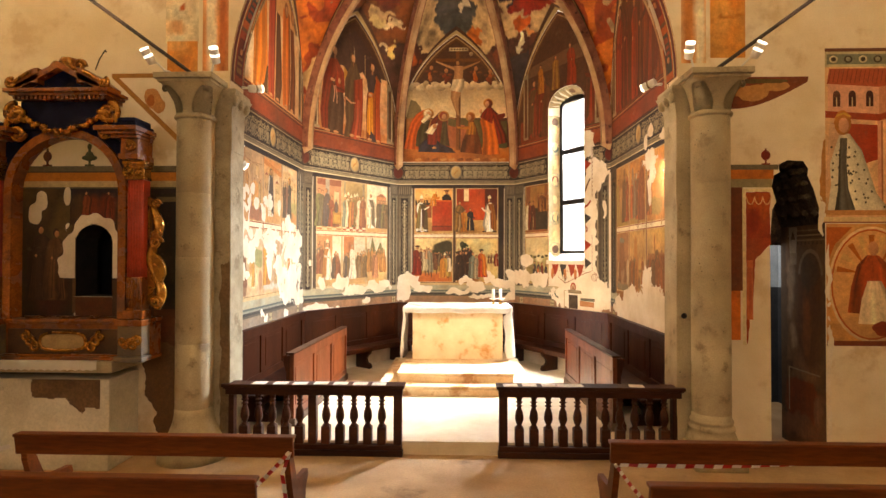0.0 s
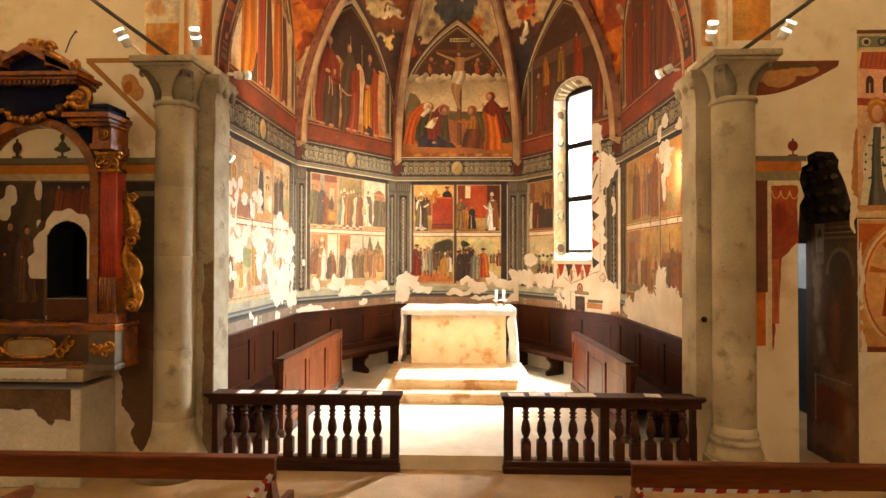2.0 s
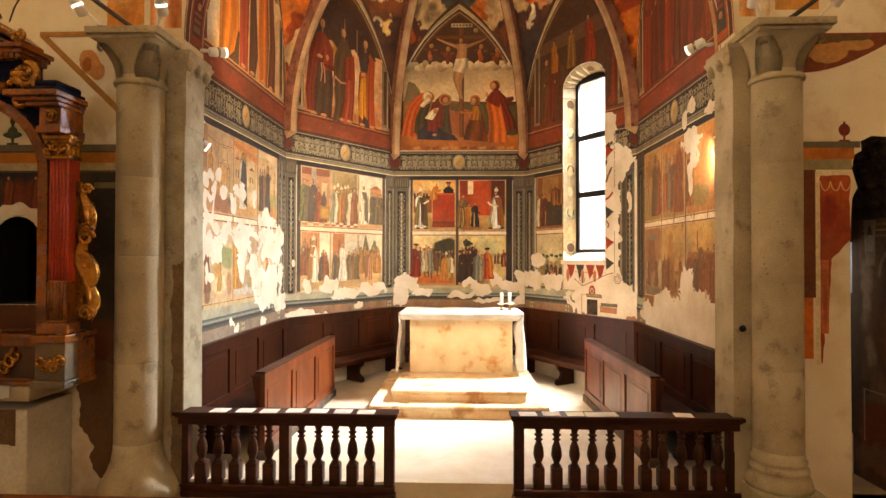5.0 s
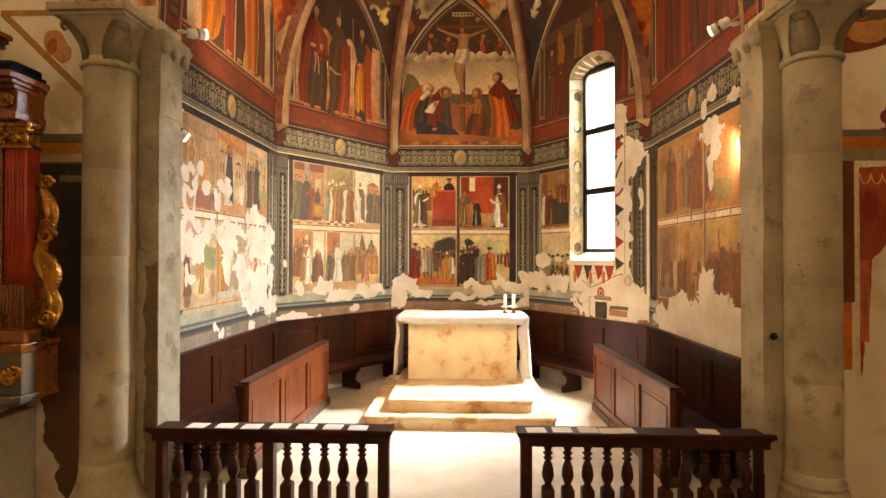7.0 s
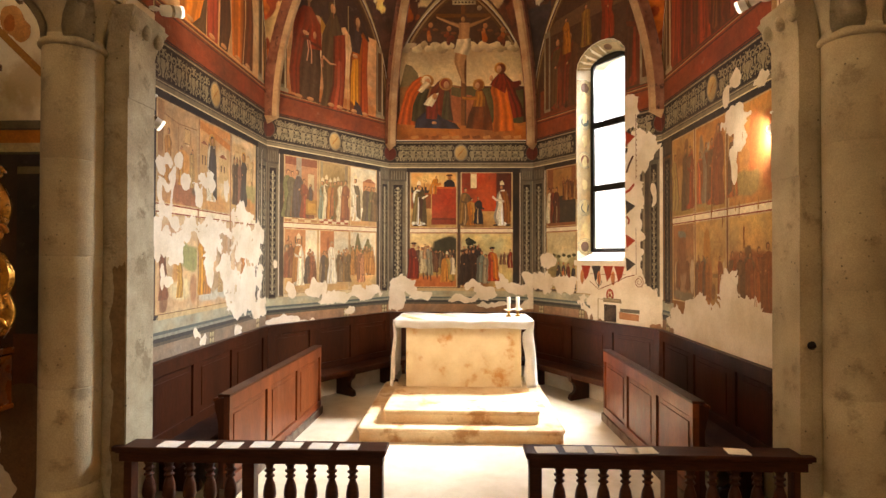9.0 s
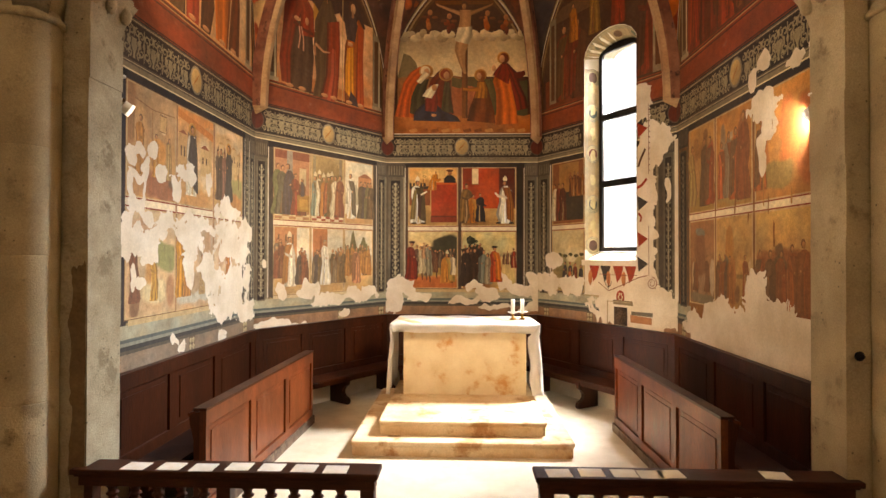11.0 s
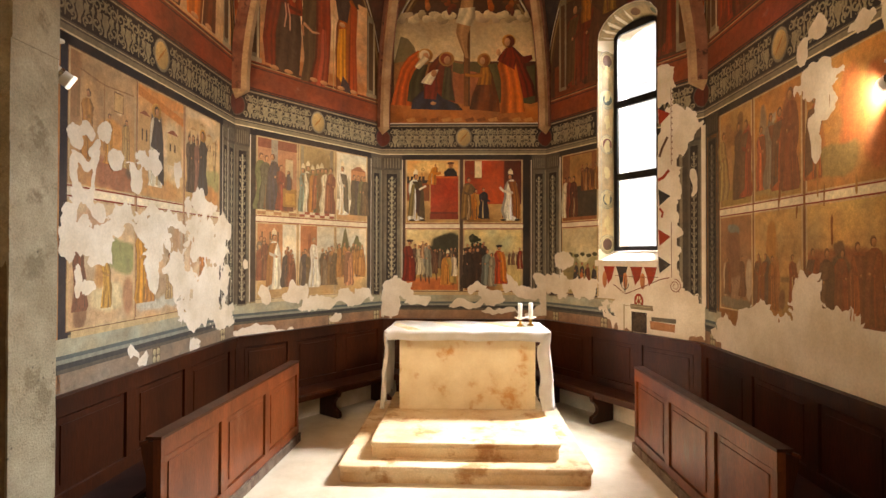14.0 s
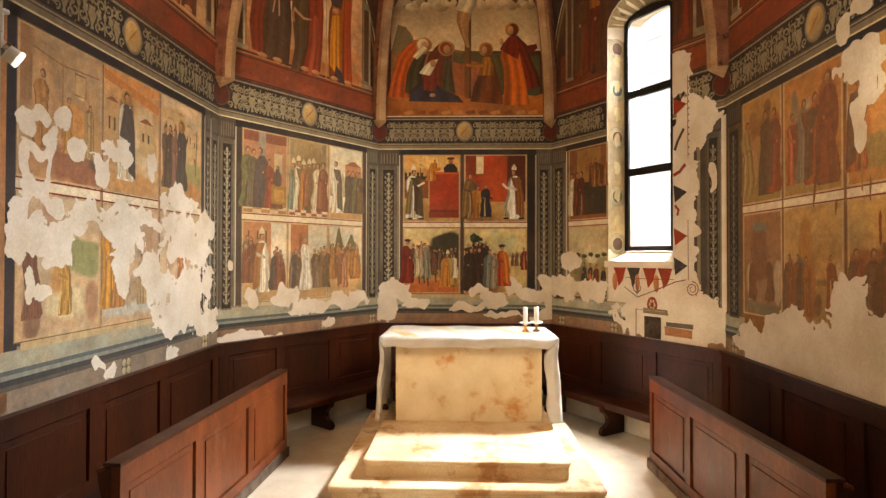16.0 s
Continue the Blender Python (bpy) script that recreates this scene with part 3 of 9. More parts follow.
    for v in bm.verts:
        v.co += Vector((noise.noise(v.co * 11), noise.noise(v.co * 11 + Vector((3, 1, 0))), 0)) * 0.01
    part("jamb_abacus", bm, pale, root)
    return root


pier(-1)
pier(1)


# ---- window ----
place = place_on["apse_right"]
win = thing("window_1", 0, 0, 0, "tall round-headed apse window with a dark iron frame and leaded glass", "window", kind="structure")
a, b, c, e, t = reveal(1)


def arched(o):
    n = 12
    return [(a + o, c + o)] + [((a + b) / 2 - ((b - a) / 2 - o) * math.cos(math.pi * k / n), e + (t - e - o) * math.sin(math.pi * k / n)) for k in range(n + 1)] + [(b - o, c + o)]


bm = bmesh.new()
outer, inner = arched(0.0), [(u, min(v, 5.52)) for u, v in arched(0.065)]
for d in (-0.33, -0.29):
    o = [bm.verts.new(place(u, v, d)) for u, v in outer]
    i_ = [bm.verts.new(place(u, v, d)) for u, v in inner]
    for k in range(len(o)):
        j = (k + 1) % len(o)
        bm.faces.new((o[k], o[j], i_[j], i_[k]))
bm.verts.ensure_lookup_table()
nn = len(outer)
for k in range(nn):
    j = (k + 1) % nn
    bm.faces.new((bm.verts[nn + k], bm.verts[nn + j], bm.verts[3 * nn + j], bm.verts[3 * nn + k]))
    bm.faces.new((bm.verts[k], bm.verts[j], bm.verts[2 * nn + j], bm.verts[2 * nn + k]))
part("window_frame", fixed(bm), IRON, win, "black iron window frame")
bounds = [c + 0.05, 3.50, 4.53, t - 0.05]
for z in bounds[1:3]:
    bm = bmesh.new()
    prism(bm, [(a + 0.05, z - 0.048), (b - 0.05, z - 0.048), (b - 0.05, z + 0.048), (a + 0.05, z + 0.048)], place, -0.335, -0.285)
    part("crossbar", fixed(bm), IRON, win)
for z0, z1 in zip(bounds, bounds[1:]):
    bm = bmesh.new()
    outline = [(u, min(max(v, z0), 5.54)) for u, v in arched(0.05)]
    vs = [bm.verts.new(place(u, v, -0.312)) for u, v in ([(a + 0.05, z0), (a + 0.05, z1), (b - 0.05, z1), (b - 0.05, z0)] if z1 < 5 else outline)]
    bm.faces.new(vs)
    pane = part("pane", fixed(bm), GLASS, win)
    pane.visible_shadow = False
    bm = bmesh.new()
    zz = z0 + 0.2
    while zz < min(z1, e) - 0.1:
        tube(bm, [place(a + 0.05, zz, -0.306), place(b - 0.05, zz, -0.306)], 0.0022, 4)
        zz += 0.22
    part("lead_cames", bm, IRON, pane)
bm = bmesh.new()
prism(bm, [(WIN["u0"] - 0.03, WIN["v0"] - 0.07), (WIN["u1"] + 0.02, WIN["v0"] - 0.07), (WIN["u1"] + 0.02, WIN["v0"] + 0.012), (WIN["u0"] - 0.03, WIN["v0"] + 0.012)], place, -0.12, 0.03)
part("window_sill", fixed(bm), PALE, win, "pale plastered window sill")

# the bright overcast sky outside the window
bm = bmesh.new()
bm.faces.new([bm.verts.new(place(u, v, -3.4)) for u, v in ((-4.5, -1.5), (7.5, -1.5), (7.5, 12), (-4.5, 12))])
tagged(part("backdrop", bm, SKYGLOW), "white overcast sky outside the window", "sky", kind="structure")


# ---- altar with its steps ----
def rounded_slab(bm, x0, x1, y0, y1, z0, z1, r=0.09, nose=0.02):
    """A step with rounded front corners and a projecting nosing."""
    def ring(o, z):
        pts = []
        for cx, cy, a0 in ((x1 - r, y0 + r, -90), (x0 + r, y0 + r, 180)):
            arc = [(cx + (r + o) * math.cos(radians(a0 + 15 * k)), cy + (r + o) * math.sin(radians(a0 + 15 * k))) for k in range(7)]
            pts.append(arc)
        out = [(x1 + o, y1)] + pts[0][::-1] + pts[1][::-1] + [(x0 - o, y1)]
        return [bm.verts.new((x, y, z)) for x, y in out]
    h = z1 - z0
    levels = [(-nose, z0), (-nose, z0 + h * 0.62), (-nose * 0.3, z0 + h * 0.72), (0, z0 + h * 0.82), (0, z1 - 0.02), (-0.006, z1 - 0.006), (-0.02, z1)]
    rings = [ring(o, z) for o, z in levels]
    for p, q in zip(rings, rings[1:]):
        for i in range(len(p)):
            j = (i + 1) % len(p)
            bm.faces.new((p[i], p[j], q[j], q[i]))
    bm.faces.new(rings[-1])
    bm.faces.new(rings[0][::-1])
    return fixed(bm)


steps = thing("altar_steps", 0.06, 10.0, FLOOR, "two worn pale stone steps under the altar", "steps", kind="structure")
bm = bmesh.new()
part("lower_step", rounded_slab(bm, -1.28, 1.22, 8.87 - 10.0, 11.35 - 10.0, 0, 0.165, 0.07), TREAD, steps, smooth=False)
bm = bmesh.new()
part("upper_step", rounded_slab(bm, -1.0, 0.95, 9.10 - 10.0, 11.2 - 10.0, 0.165, 0.325, 0.08), TREAD, steps)

altar = thing("altar", 0.06, 10.7, FLOOR + 0.325, "stone block altar with stained front under a white cloth", "altar")
bm = bmesh.new()
box(bm, -0.84, 0.84, -0.36, 0.42, 0, 0.90, 0.012)
part("block", bm, ALTAR, altar, "cream stone block with ochre stains")
part("mensa", boxed(-0.97, 0.97, -0.46, 0.50, 0.90, 0.985, 0.015), ALTAR, altar, "stone table slab")
# cloth: over the slab, hanging deep at both ends and shortly in front
cloth = thing("altar_cloth", 0.06, 10.7, FLOOR + 0.325 + 0.985, "white linen altar cloth hanging down at both ends", "altar cloth")
bm = bmesh.new()
hang = 0.93
xs = [-1.0 - hang + 2 * (1.0 + hang) * k / 96 for k in range(97)]
rows = []
for j, yy in enumerate([-0.60 + 1.08 * k / 30 for k in range(31)]):
    row = []
    for x in xs:
        ax = abs(x)
        s = 1 if x > 0 else -1
        over = max(0.0, ax - 1.0)
        front = max(0.0, -yy - 0.48)
        px_ = s * (min(ax, 1.0) + 0.03 * math.sin(yy * 23 + 2) * min(1, over * 2) + 0.05 * over)
        if over and front:
            px_ = s * (1.0 + 0.05 * over - front / 0.12 * (0.165 if s > 0 else 0.05) * min(1, over * 6) + 0.012 * math.sin(over * 14 + front * 60))
        pz = 0.004 - over - front * (1 if over == 0 else 0.1)
        py = max(yy, -0.485) - 0.02 * math.sin(x * 17) * min(1, front * 8) + (0.05 * over * (1 if yy > 0 else -1.3) if over else 0) - (0.02 if front else 0)
        row.append(bm.verts.new((px_, py, pz + 0.006 * math.sin(x * 9 + yy * 5))))
    rows.append(row)
for r0, r1 in zip(rows, rows[1:]):
    for i in range(len(xs) - 1):
        bm.faces.new((r0[i], r0[i + 1], r1[i + 1], r1[i]))
bmesh.ops.solidify(bm, geom=bm.faces[:], thickness=0.006)
part("linen", fixed(bm), LINEN, cloth, smooth=True)


def candlestick(x, y, z):
    root = thing("candlestick", x, y, z, "white candle in a low brass candlestick with a drip dish", "candlestick", "candles on the altar")
    bm = bmesh.new()
    lathe(bm, [(0.045, 0), (0.045, 0.01), (0.02, 0.025), (0.014, 0.05), (0.022, 0.065), (0.015, 0.08)], 16)
    part("foot", bm, BRASS, root, smooth=True)
    bm = bmesh.new()
    lathe(bm, [(0.015, 0.08), (0.03, 0.085), (0.075, 0.105), (0.078, 0.11), (0.03, 0.1)], 20)
    part("drip_dish", bm, WAX, root, "white glass drip dish", smooth=True)
    bm = bmesh.new()
    lathe(bm, [(0.028, 0.09), (0.028, 0.285), (0.024, 0.29), (0.006, 0.288)], 16)
    part("candle", bm, WAX, root, "thick white candle", smooth=True)
    bm = bmesh.new()
    tube(bm, [(0, 0, 0.286), (0.001, 0.001, 0.302)], 0.0018, 5)
    part("wick", bm, IRON, root)


candlestick(0.74, 10.62, FLOOR + 1.325)
candlestick(0.88, 10.68, FLOOR + 1.325)


# ---- communion rail ----
def baluster_mesh():
    bm = bmesh.new()
    box(bm, -0.052, 0.052, -0.052, 0.052, 0.13, 0.335, 0.004)
    box(bm, -0.046, 0.046, -0.046, 0.046, 0.335, 0.347, 0.004)
    lathe(bm, [(0.0439, 0.345), (0.0415, 0.355), (0.0268, 0.375), (0.0366, 0.395), (0.0520, 0.44), (0.0520, 0.475), (0.0439, 0.53), (0.0268, 0.575), (0.0232, 0.59), (0.0403, 0.598), (0.0403, 0.606), (0.0244, 0.615), (0.0293, 0.635), (0.0439, 0.645), (0.0439, 0.652), (0.0268, 0.66), (0.0317, 0.685), (0.0415, 0.70), (0.0415, 0.715)], 14)
    me = bpy.data.meshes.new("baluster")
    bm.to_mesh(me)
    bm.free()
    me.materials.append(RAIL)
    for p in me.polygons:
        p.use_smooth = len(p.vertices) == 4
    return me


BALUSTER = baluster_mesh()


def rail(sx, mid, gap):
    """One rail; mid: the middle post's place along it, gap: from baluster to baluster."""
    root = thing("communion_rail", sx * 1.66, 6.72, 0, "dark walnut communion rail with turned balusters", "railing", "rails before the chancel")
    w = 1.08
    bm = bmesh.new()
    box(bm, -w - 0.01, w + 0.01, -0.10, 0.10, 0, 0.07, 0.008)
    part("plinth", bm, RAIL, root)
    part("bottom_rail", boxed(-w, w, -0.075, 0.075, 0.07, 0.13, 0.01), RAIL, root)
    part("top_rail", boxed(-w, w, -0.055, 0.055, 0.715, 0.79, 0.006), RAIL, root)
    part("moulding", boxed(-w - 0.015, w + 0.015, -0.08, 0.08, 0.79, 0.812, 0.006), RAIL, root)
    part("handrail", boxed(-w - 0.03, w + 0.03, -0.11, 0.11, 0.812, 0.852, 0.01), RAIL, root)
    for x in (-w + 0.055, mid, w - 0.055):
        part("post", boxed(x - 0.05, x + 0.05, -0.05, 0.05, 0.13, 0.715, 0.006), RAIL, root)
    for half in (-1, 1):
        for k in range(5):
            ob = new("baluster", BALUSTER)
            ob.parent = root
            ob.location = (mid + half * (gap * 0.95 + gap * k), 0, 0)
    return root


rail(-1, -0.013, 0.170)
rail(1, 0.03, 0.174)
rnd = random.Random(4)
PAPERS = [(-2.32, 0), (-2.06, 1), (-1.82, 2), (-1.57, -1), (-1.33, 2), (-1.09, 0), (-0.86, 3), (0.72, 1), (0.95, -2), (1.18, 2), (1.36, -1), (1.5, 1), (2.22, -5)]
for x, turn in PAPERS:
    sheet = boxed(-0.085, 0.085, -0.07, 0.07, 0, 0.003, 0)
    ob = part("leaflet", sheet, PAPER)
    ob.matrix_world = pose(x, 6.70 + rnd.uniform(-0.015, 0.015), 0.8535, 0, 0, turn + rnd.uniform(-3, 3))
    tagged(ob, "white paper leaflet lying on the communion rail", "leaflet", "leaflets on the rails")


# ---- choir benches along the walls ----
def choir_bench(key, stiles, feet, cut0, cut1, u_start=0.0, u_end=None):
    """A bench with a panelled back against one wall; cut0, cut1: how far the seat's front edge stops short at both ends."""
    pl = place_on[key]
    w = u_end or pl.length
    o = pl(0, 0, 0)
    root = thing("choir_bench", 0, 0, 0, "dark walnut choir bench with a panelled back against the frescoed wall", "bench", "choir benches")
    bm = bmesh.new()
    prism(bm, [(u_start, 0.56), (w, 0.56), (w, 1.36), (u_start, 1.36)], pl, 0.004, 0.022)
    part("backboard", fixed(bm), WOOD, root)
    bm = bmesh.new()
    prism(bm, [(u_start, 1.245), (w, 1.245), (w, 1.365), (u_start, 1.365)], pl, 0.022, 0.05)
    part("top_rail", fixed(bm), WOOD, root)
    bm = bmesh.new()
    prism(bm, [(u_start, 1.365), (w, 1.365), (w, 1.39), (u_start, 1.39)], pl, 0.004, 0.075)
    part("cap", fixed(bm), WOOD, root)
    bm = bmesh.new()
    prism(bm, [(u_start, 0.60), (w, 0.60), (w, 0.70), (u_start, 0.70)], pl, 0.022, 0.05)
    part("low_rail", fixed(bm), WOOD, root)
    for k, u in enumerate(stiles):
        u0, u1 = max(u_start, u - 0.07), min(w, u + 0.07)
        bm = bmesh.new()
        prism(bm, [(u0, 0.70), (u1, 0.70), (u1, 1.245), (u0, 1.245)], pl, 0.022, 0.047)
        part("stile", fixed(bm), WOOD, root)
        if k < len(stiles) - 1:
            bm = bmesh.new()
            a, b = u + 0.085, stiles[k + 1] - 0.085
            prism(bm, [(a, 0.715), (b, 0.715), (b, 1.23), (a, 1.23)], pl, 0.022, 0.03)
            prism(bm, [(a + 0.05, 0.765), (b - 0.05, 0.765), (b - 0.05, 1.18), (a + 0.05, 1.18)], pl, 0.03, 0.038)
            part("panel", fixed(bm), WOOD, root)
    # seat, with a moulded front edge
    def seat_place(u, d, z):
        s = d / 0.44
        return pl(u_start + cut0 * s + (w - u_start - (cut0 + cut1) * s) * u, z, d)
    bm = bmesh.new()
    a = [bm.verts.new(seat_place(u, d, 0.555)) for u, d in ((0, 0.004), (1, 0.004), (1, 0.44), (0, 0.44))]
    b = [bm.verts.new(seat_place(u, d, 0.60)) for u, d in ((0, 0.004), (1, 0.004), (1, 0.44), (0, 0.44))]
    bm.faces.new(a)
    bm.faces.new(b)
    for i in range(4):
        bm.faces.new((a[i], a[(i + 1) % 4], b[(i + 1) % 4], b[i]))
    fixed(bm)
    bmesh.ops.bevel(bm, geom=[e for e in bm.edges if e.calc_length() > 0.3], offset=0.012, segments=2, affect="EDGES")
    part("seat", bm, WOOD, root)
    bm = bmesh.new()
    a = [bm.verts.new(seat_place(u, d, z)) for u, d, z in ((0.01, 0.36, 0.50), (0.99, 0.36, 0.50), (0.99, 0.385, 0.50), (0.01, 0.385, 0.50))]
    b = [bm.verts.new(seat_place(u, d, z)) for u, d, z in ((0.01, 0.36, 0.555), (0.99, 0.36, 0.555), (0.99, 0.385, 0.555), (0.01, 0.385, 0.555))]
    bm.faces.new(a)
    bm.faces.new(b)
    for i in range(4):
        bm.faces.new((a[i], a[(i + 1) % 4], b[(i + 1) % 4], b[i]))
    part("apron", fixed(bm), WOOD, root)
    for u in feet:
        # a bracket foot with a scrolled outline
        prof = [(0.02, FLOOR), (0.40, FLOOR), (0.42, FLOOR + 0.04), (0.40, FLOOR + 0.09), (0.34, FLOOR + 0.11), (0.30, FLOOR + 0.15), (0.30, FLOOR + 0.20), (0.335, FLOOR + 0.25), (0.39, FLOOR + 0.29), (0.41, FLOOR + 0.34), (0.40, 0.555), (0.02, 0.555)]
        bm = bmesh.new()
        vs = [[bm.verts.new(pl(u + t, z, d)) for d, z in prof] for t in (-0.03, 0.03)]
        bm.faces.new(vs[0])
        bm.faces.new(vs[1][::-1])
        for i in range(len(prof)):
            j = (i + 1) % len(prof)
            bm.faces.new((vs[0][i], vs[0][j], vs[1][j], vs[1][i]))
        part("foot", fixed(bm), WOOD, root, "scrolled bracket foot")
    return root


choir_bench("left", (0.19, 1.12, 2.045, 3.06), (0.5, 1.6, 2.7), 0.0, 0.15, 0.12)
choir_bench("apse_left", (0.05, 0.83, 1.67, 2.51), (0.45, 1.35, 2.35), 0.15, 0.21)
choir_bench("apse_back", (0.05, 0.87, 1.73, 2.55), (0.3, 1.3, 2.3), 0.21, 0.22)
choir_bench("apse_right", (0.05, 0.94, 1.81, 2.68), (0.3, 1.35, 2.3), 0.22, 0.14)
choir_bench("right", (0.07, 1.03, 2.0, 2.84), (0.45, 1.5, 2.5), 0.14, 0.0, 0.0, 2.9)


# ---- choir desks in front of the side benches ----
def choir_desk(near, far, side, label, mat):
    """A panelled desk front from near to far, its face towards the middle of the chancel."""
    p, q = (near, far) if side < 0 else (far, near)
    pl = framed(p, q)
    w = pl.length
    root = thing("choir_desk", 0, 0, 0, label, "choir desk", "choir desks")
    top = 1.10
    bm = bmesh.new()
    prism(bm, [(0, FLOOR + 0.10), (w, FLOOR + 0.10), (w, top), (0, top)], pl, -0.05, -0.02)
    part("front_board", fixed(bm), mat, root)
    bm = bmesh.new()
    prism(bm, [(-0.015, FLOOR), (w + 0.015, FLOOR), (w + 0.015, FLOOR + 0.10), (-0.015, FLOOR + 0.10)], pl, -0.08, 0.03)
    part("plinth", fixed(bm), DUSTY, root, "dusty worn plinth")
    bm = bmesh.new()
    prism(bm, [(0, FLOOR + 0.10), (w, FLOOR + 0.10), (w, FLOOR + 0.19), (0, FLOOR + 0.19)], pl, -0.02, 0.008)
    part("low_rail", fixed(bm), mat, root)
    bm = bmesh.new()
    prism(bm, [(0, top - 0.13), (w, top - 0.13), (w, top), (0, top)], pl, -0.02, 0.008)
    part("top_rail", fixed(bm), mat, root)
    n = 3
    step = w / n
    for k in range(n + 1):
        u0, u1 = max(0, k * step - 0.055), min(w, k * step + 0.055)
        bm = bmesh.new()
        prism(bm, [(u0, FLOOR + 0.19), (u1, FLOOR + 0.19), (u1, top - 0.13), (u0, top - 0.13)], pl, -0.02, 0.006)
        part("stile", fixed(bm), mat, root)
        if k < n:
            a, b = k * step + 0.07, (k + 1) * step - 0.07
            bm = bmesh.new()
            prism(bm, [(a, FLOOR + 0.205), (b, FLOOR + 0.205), (b, top - 0.145), (a, top - 0.145)], pl, -0.02, -0.012)
            prism(bm, [(a + 0.045, FLOOR + 0.25), (b - 0.045, FLOOR + 0.25), (b - 0.045, top - 0.19), (a + 0.045, top - 0.19)], pl, -0.012, -0.004)
            part("panel", fixed(bm), mat, root)
    # cap and sloping book board
    bm = bmesh.new()
    prism(bm, [(-0.006, top), (w + 0.006, top), (w + 0.006, top + 0.022), (-0.006, top + 0.022)], pl, -0.10, 0.013)
    part("cap", fixed(bm), WOOD, root)
    bm = bmesh.new()
    for u0, u1 in ((0.0, w),):
        vs = [[bm.verts.new(pl(u, z, d)) for d, z in ((-0.09, top), (-0.15, top - 0.022), (-0.15, top - 0.047), (-0.09, top - 0.025))] for u in (u0, u1)]
        bm.faces.new(vs[0])
        bm.faces.new(vs[1][::-1])
        for i in range(4):
            j = (i + 1) % 4
            bm.faces.new((vs[0][i], vs[0][j], vs[1][j], vs[1][i]))
    part("book_board", fixed(bm), mat, root)
    for u0, u1 in ((0.0, 0.035), (w - 0.035, w)):
        bm = bmesh.new()
        vs = [[bm.verts.new(pl(u, z, d)) for d, z in ((-0.05, FLOOR), (-0.05, top - 0.01), (-0.14, top - 0.03), (-0.135, top - 0.10), (-0.10, 0.85), (-0.10, 0.40), (-0.17, FLOOR + 0.08), (-0.17, FLOOR))] for u in (u0, u1)]
        bm.faces.new(vs[0])
        bm.faces.new(vs[1][::-1])
        for i in range(8):
            j = (i + 1) % 8
            bm.faces.new((vs[0][i], vs[0][j], vs[1][j], vs[1][i]))
        part("end_board", fixed(bm), WOOD, root)
    return root


choir_desk((-2.08, 7.25), (-1.965, 10.06), -1, "worn reddish walnut choir desk with panelled front and sloping top", PANEL)
choir_desk((2.08, 7.2), (1.975, 9.9), 1, "worn brown walnut choir desk with panelled front and sloping top", PANEL)


# ---- side altar against the nave wall ----
AX = -4.28
mensa = thing("side_altar_table", AX, 6.22, 0, "plastered masonry altar table with a grey slab", "altar")
part("masonry", boxed(-1.25, 0.49, -0.16, 0.42, 0, 1.02, 0.02), material("altar_limewash", lin("dcd5c2"), lin("bdb49c"), 0.9, 1.6, 40, 0.4, stain=lin("8f8874"), stain_at=0.58, grain=0.15), mensa)
part("slab", boxed(-1.3, 0.56, -0.22, 0.42, 1.10, 1.235, 0.015), STONE, mensa, "grey stone slab")
bm = bmesh.new()
for i in range(80):
    for j in range(36):
        u, v = -0.62 + i * 0.013, 0.55 + j * 0.013
        low = 0.80 if u < 0 else 0.80 - 0.9 * u if u < 0.19 else 0.62 + 2.2 * (u - 0.19) if u < 0.23 else 0.70
        f = min(v - low, u + 0.40) * 14 + 0.5 * noise.noise(Vector((u * 9, v * 9, 3)))
        f = min(f, (0.385 - u) * 20, (1.01 - v) * 20)
        if f > 0:
            bm.faces.new([bm.verts.new((u + a * 0.013, -0.164, v + b * 0.013)) for a, b in ((0, 0), (1, 0), (1, 1), (0, 1))])
bmesh.ops.remove_doubles(bm, verts=bm.verts, dist=0.001)
part("bare_patch", bm, material("bare_brown_mortar", lin("75593a"), lin("5a4229"), 0.95, 5, 40, 0.8, grain=0.4), mensa, "bare patch where the plaster fell")
bm = bmesh.new()
rows = []
for k in range(121):
    x = -1.25 + 1.66 * k / 120
    rows.append([bm.verts.new((x, y, z)) for y, z in ((0.0, 1.238), (-0.228, 1.24), (-0.236, 1.22), (-0.238, 1.13 + 0.014 * abs(math.sin(x * 36))))])
for a, b in zip(rows, rows[1:]):
    for j in range(3):
        bm.faces.new((a[j], a[j + 1], b[j + 1], b[j]))
bmesh.ops.solidify(bm, geom=bm.faces[:], thickness=0.003)
lace = part("altar_runner", fixed(bm), LINEN)
lace.location = (AX, 6.2, 0.002)
tagged(lace, "white lace-edged cloth on the side altar", "altar cloth")

PEDESTAL = material("worn_brown_and_grey_paint", lin("7c6640"), lin("504a40"), 0.5, 3, 60, 0.2, stain=lin("4a3a20"), stain_at=0.6, stain_scale=5, grain=0.25)
aed = thing("altarpiece_frame", -4.30, 6.10, 1.19, "gilt and painted wooden altarpiece frame with arch, pilasters and pediment", "altarpiece")
AZ0 = -1.19


def apart(name, bm, mat, label="", parent=None, smooth=False):
    ob = part(name, bm, mat, parent or aed, label, smooth)
    for v in ob.data.vertices:
        v.co.z += AZ0
    return ob


def scroll(points, r, seg=8, flat=1.0):
    return tube(bmesh.new(), points, r, seg, flat)


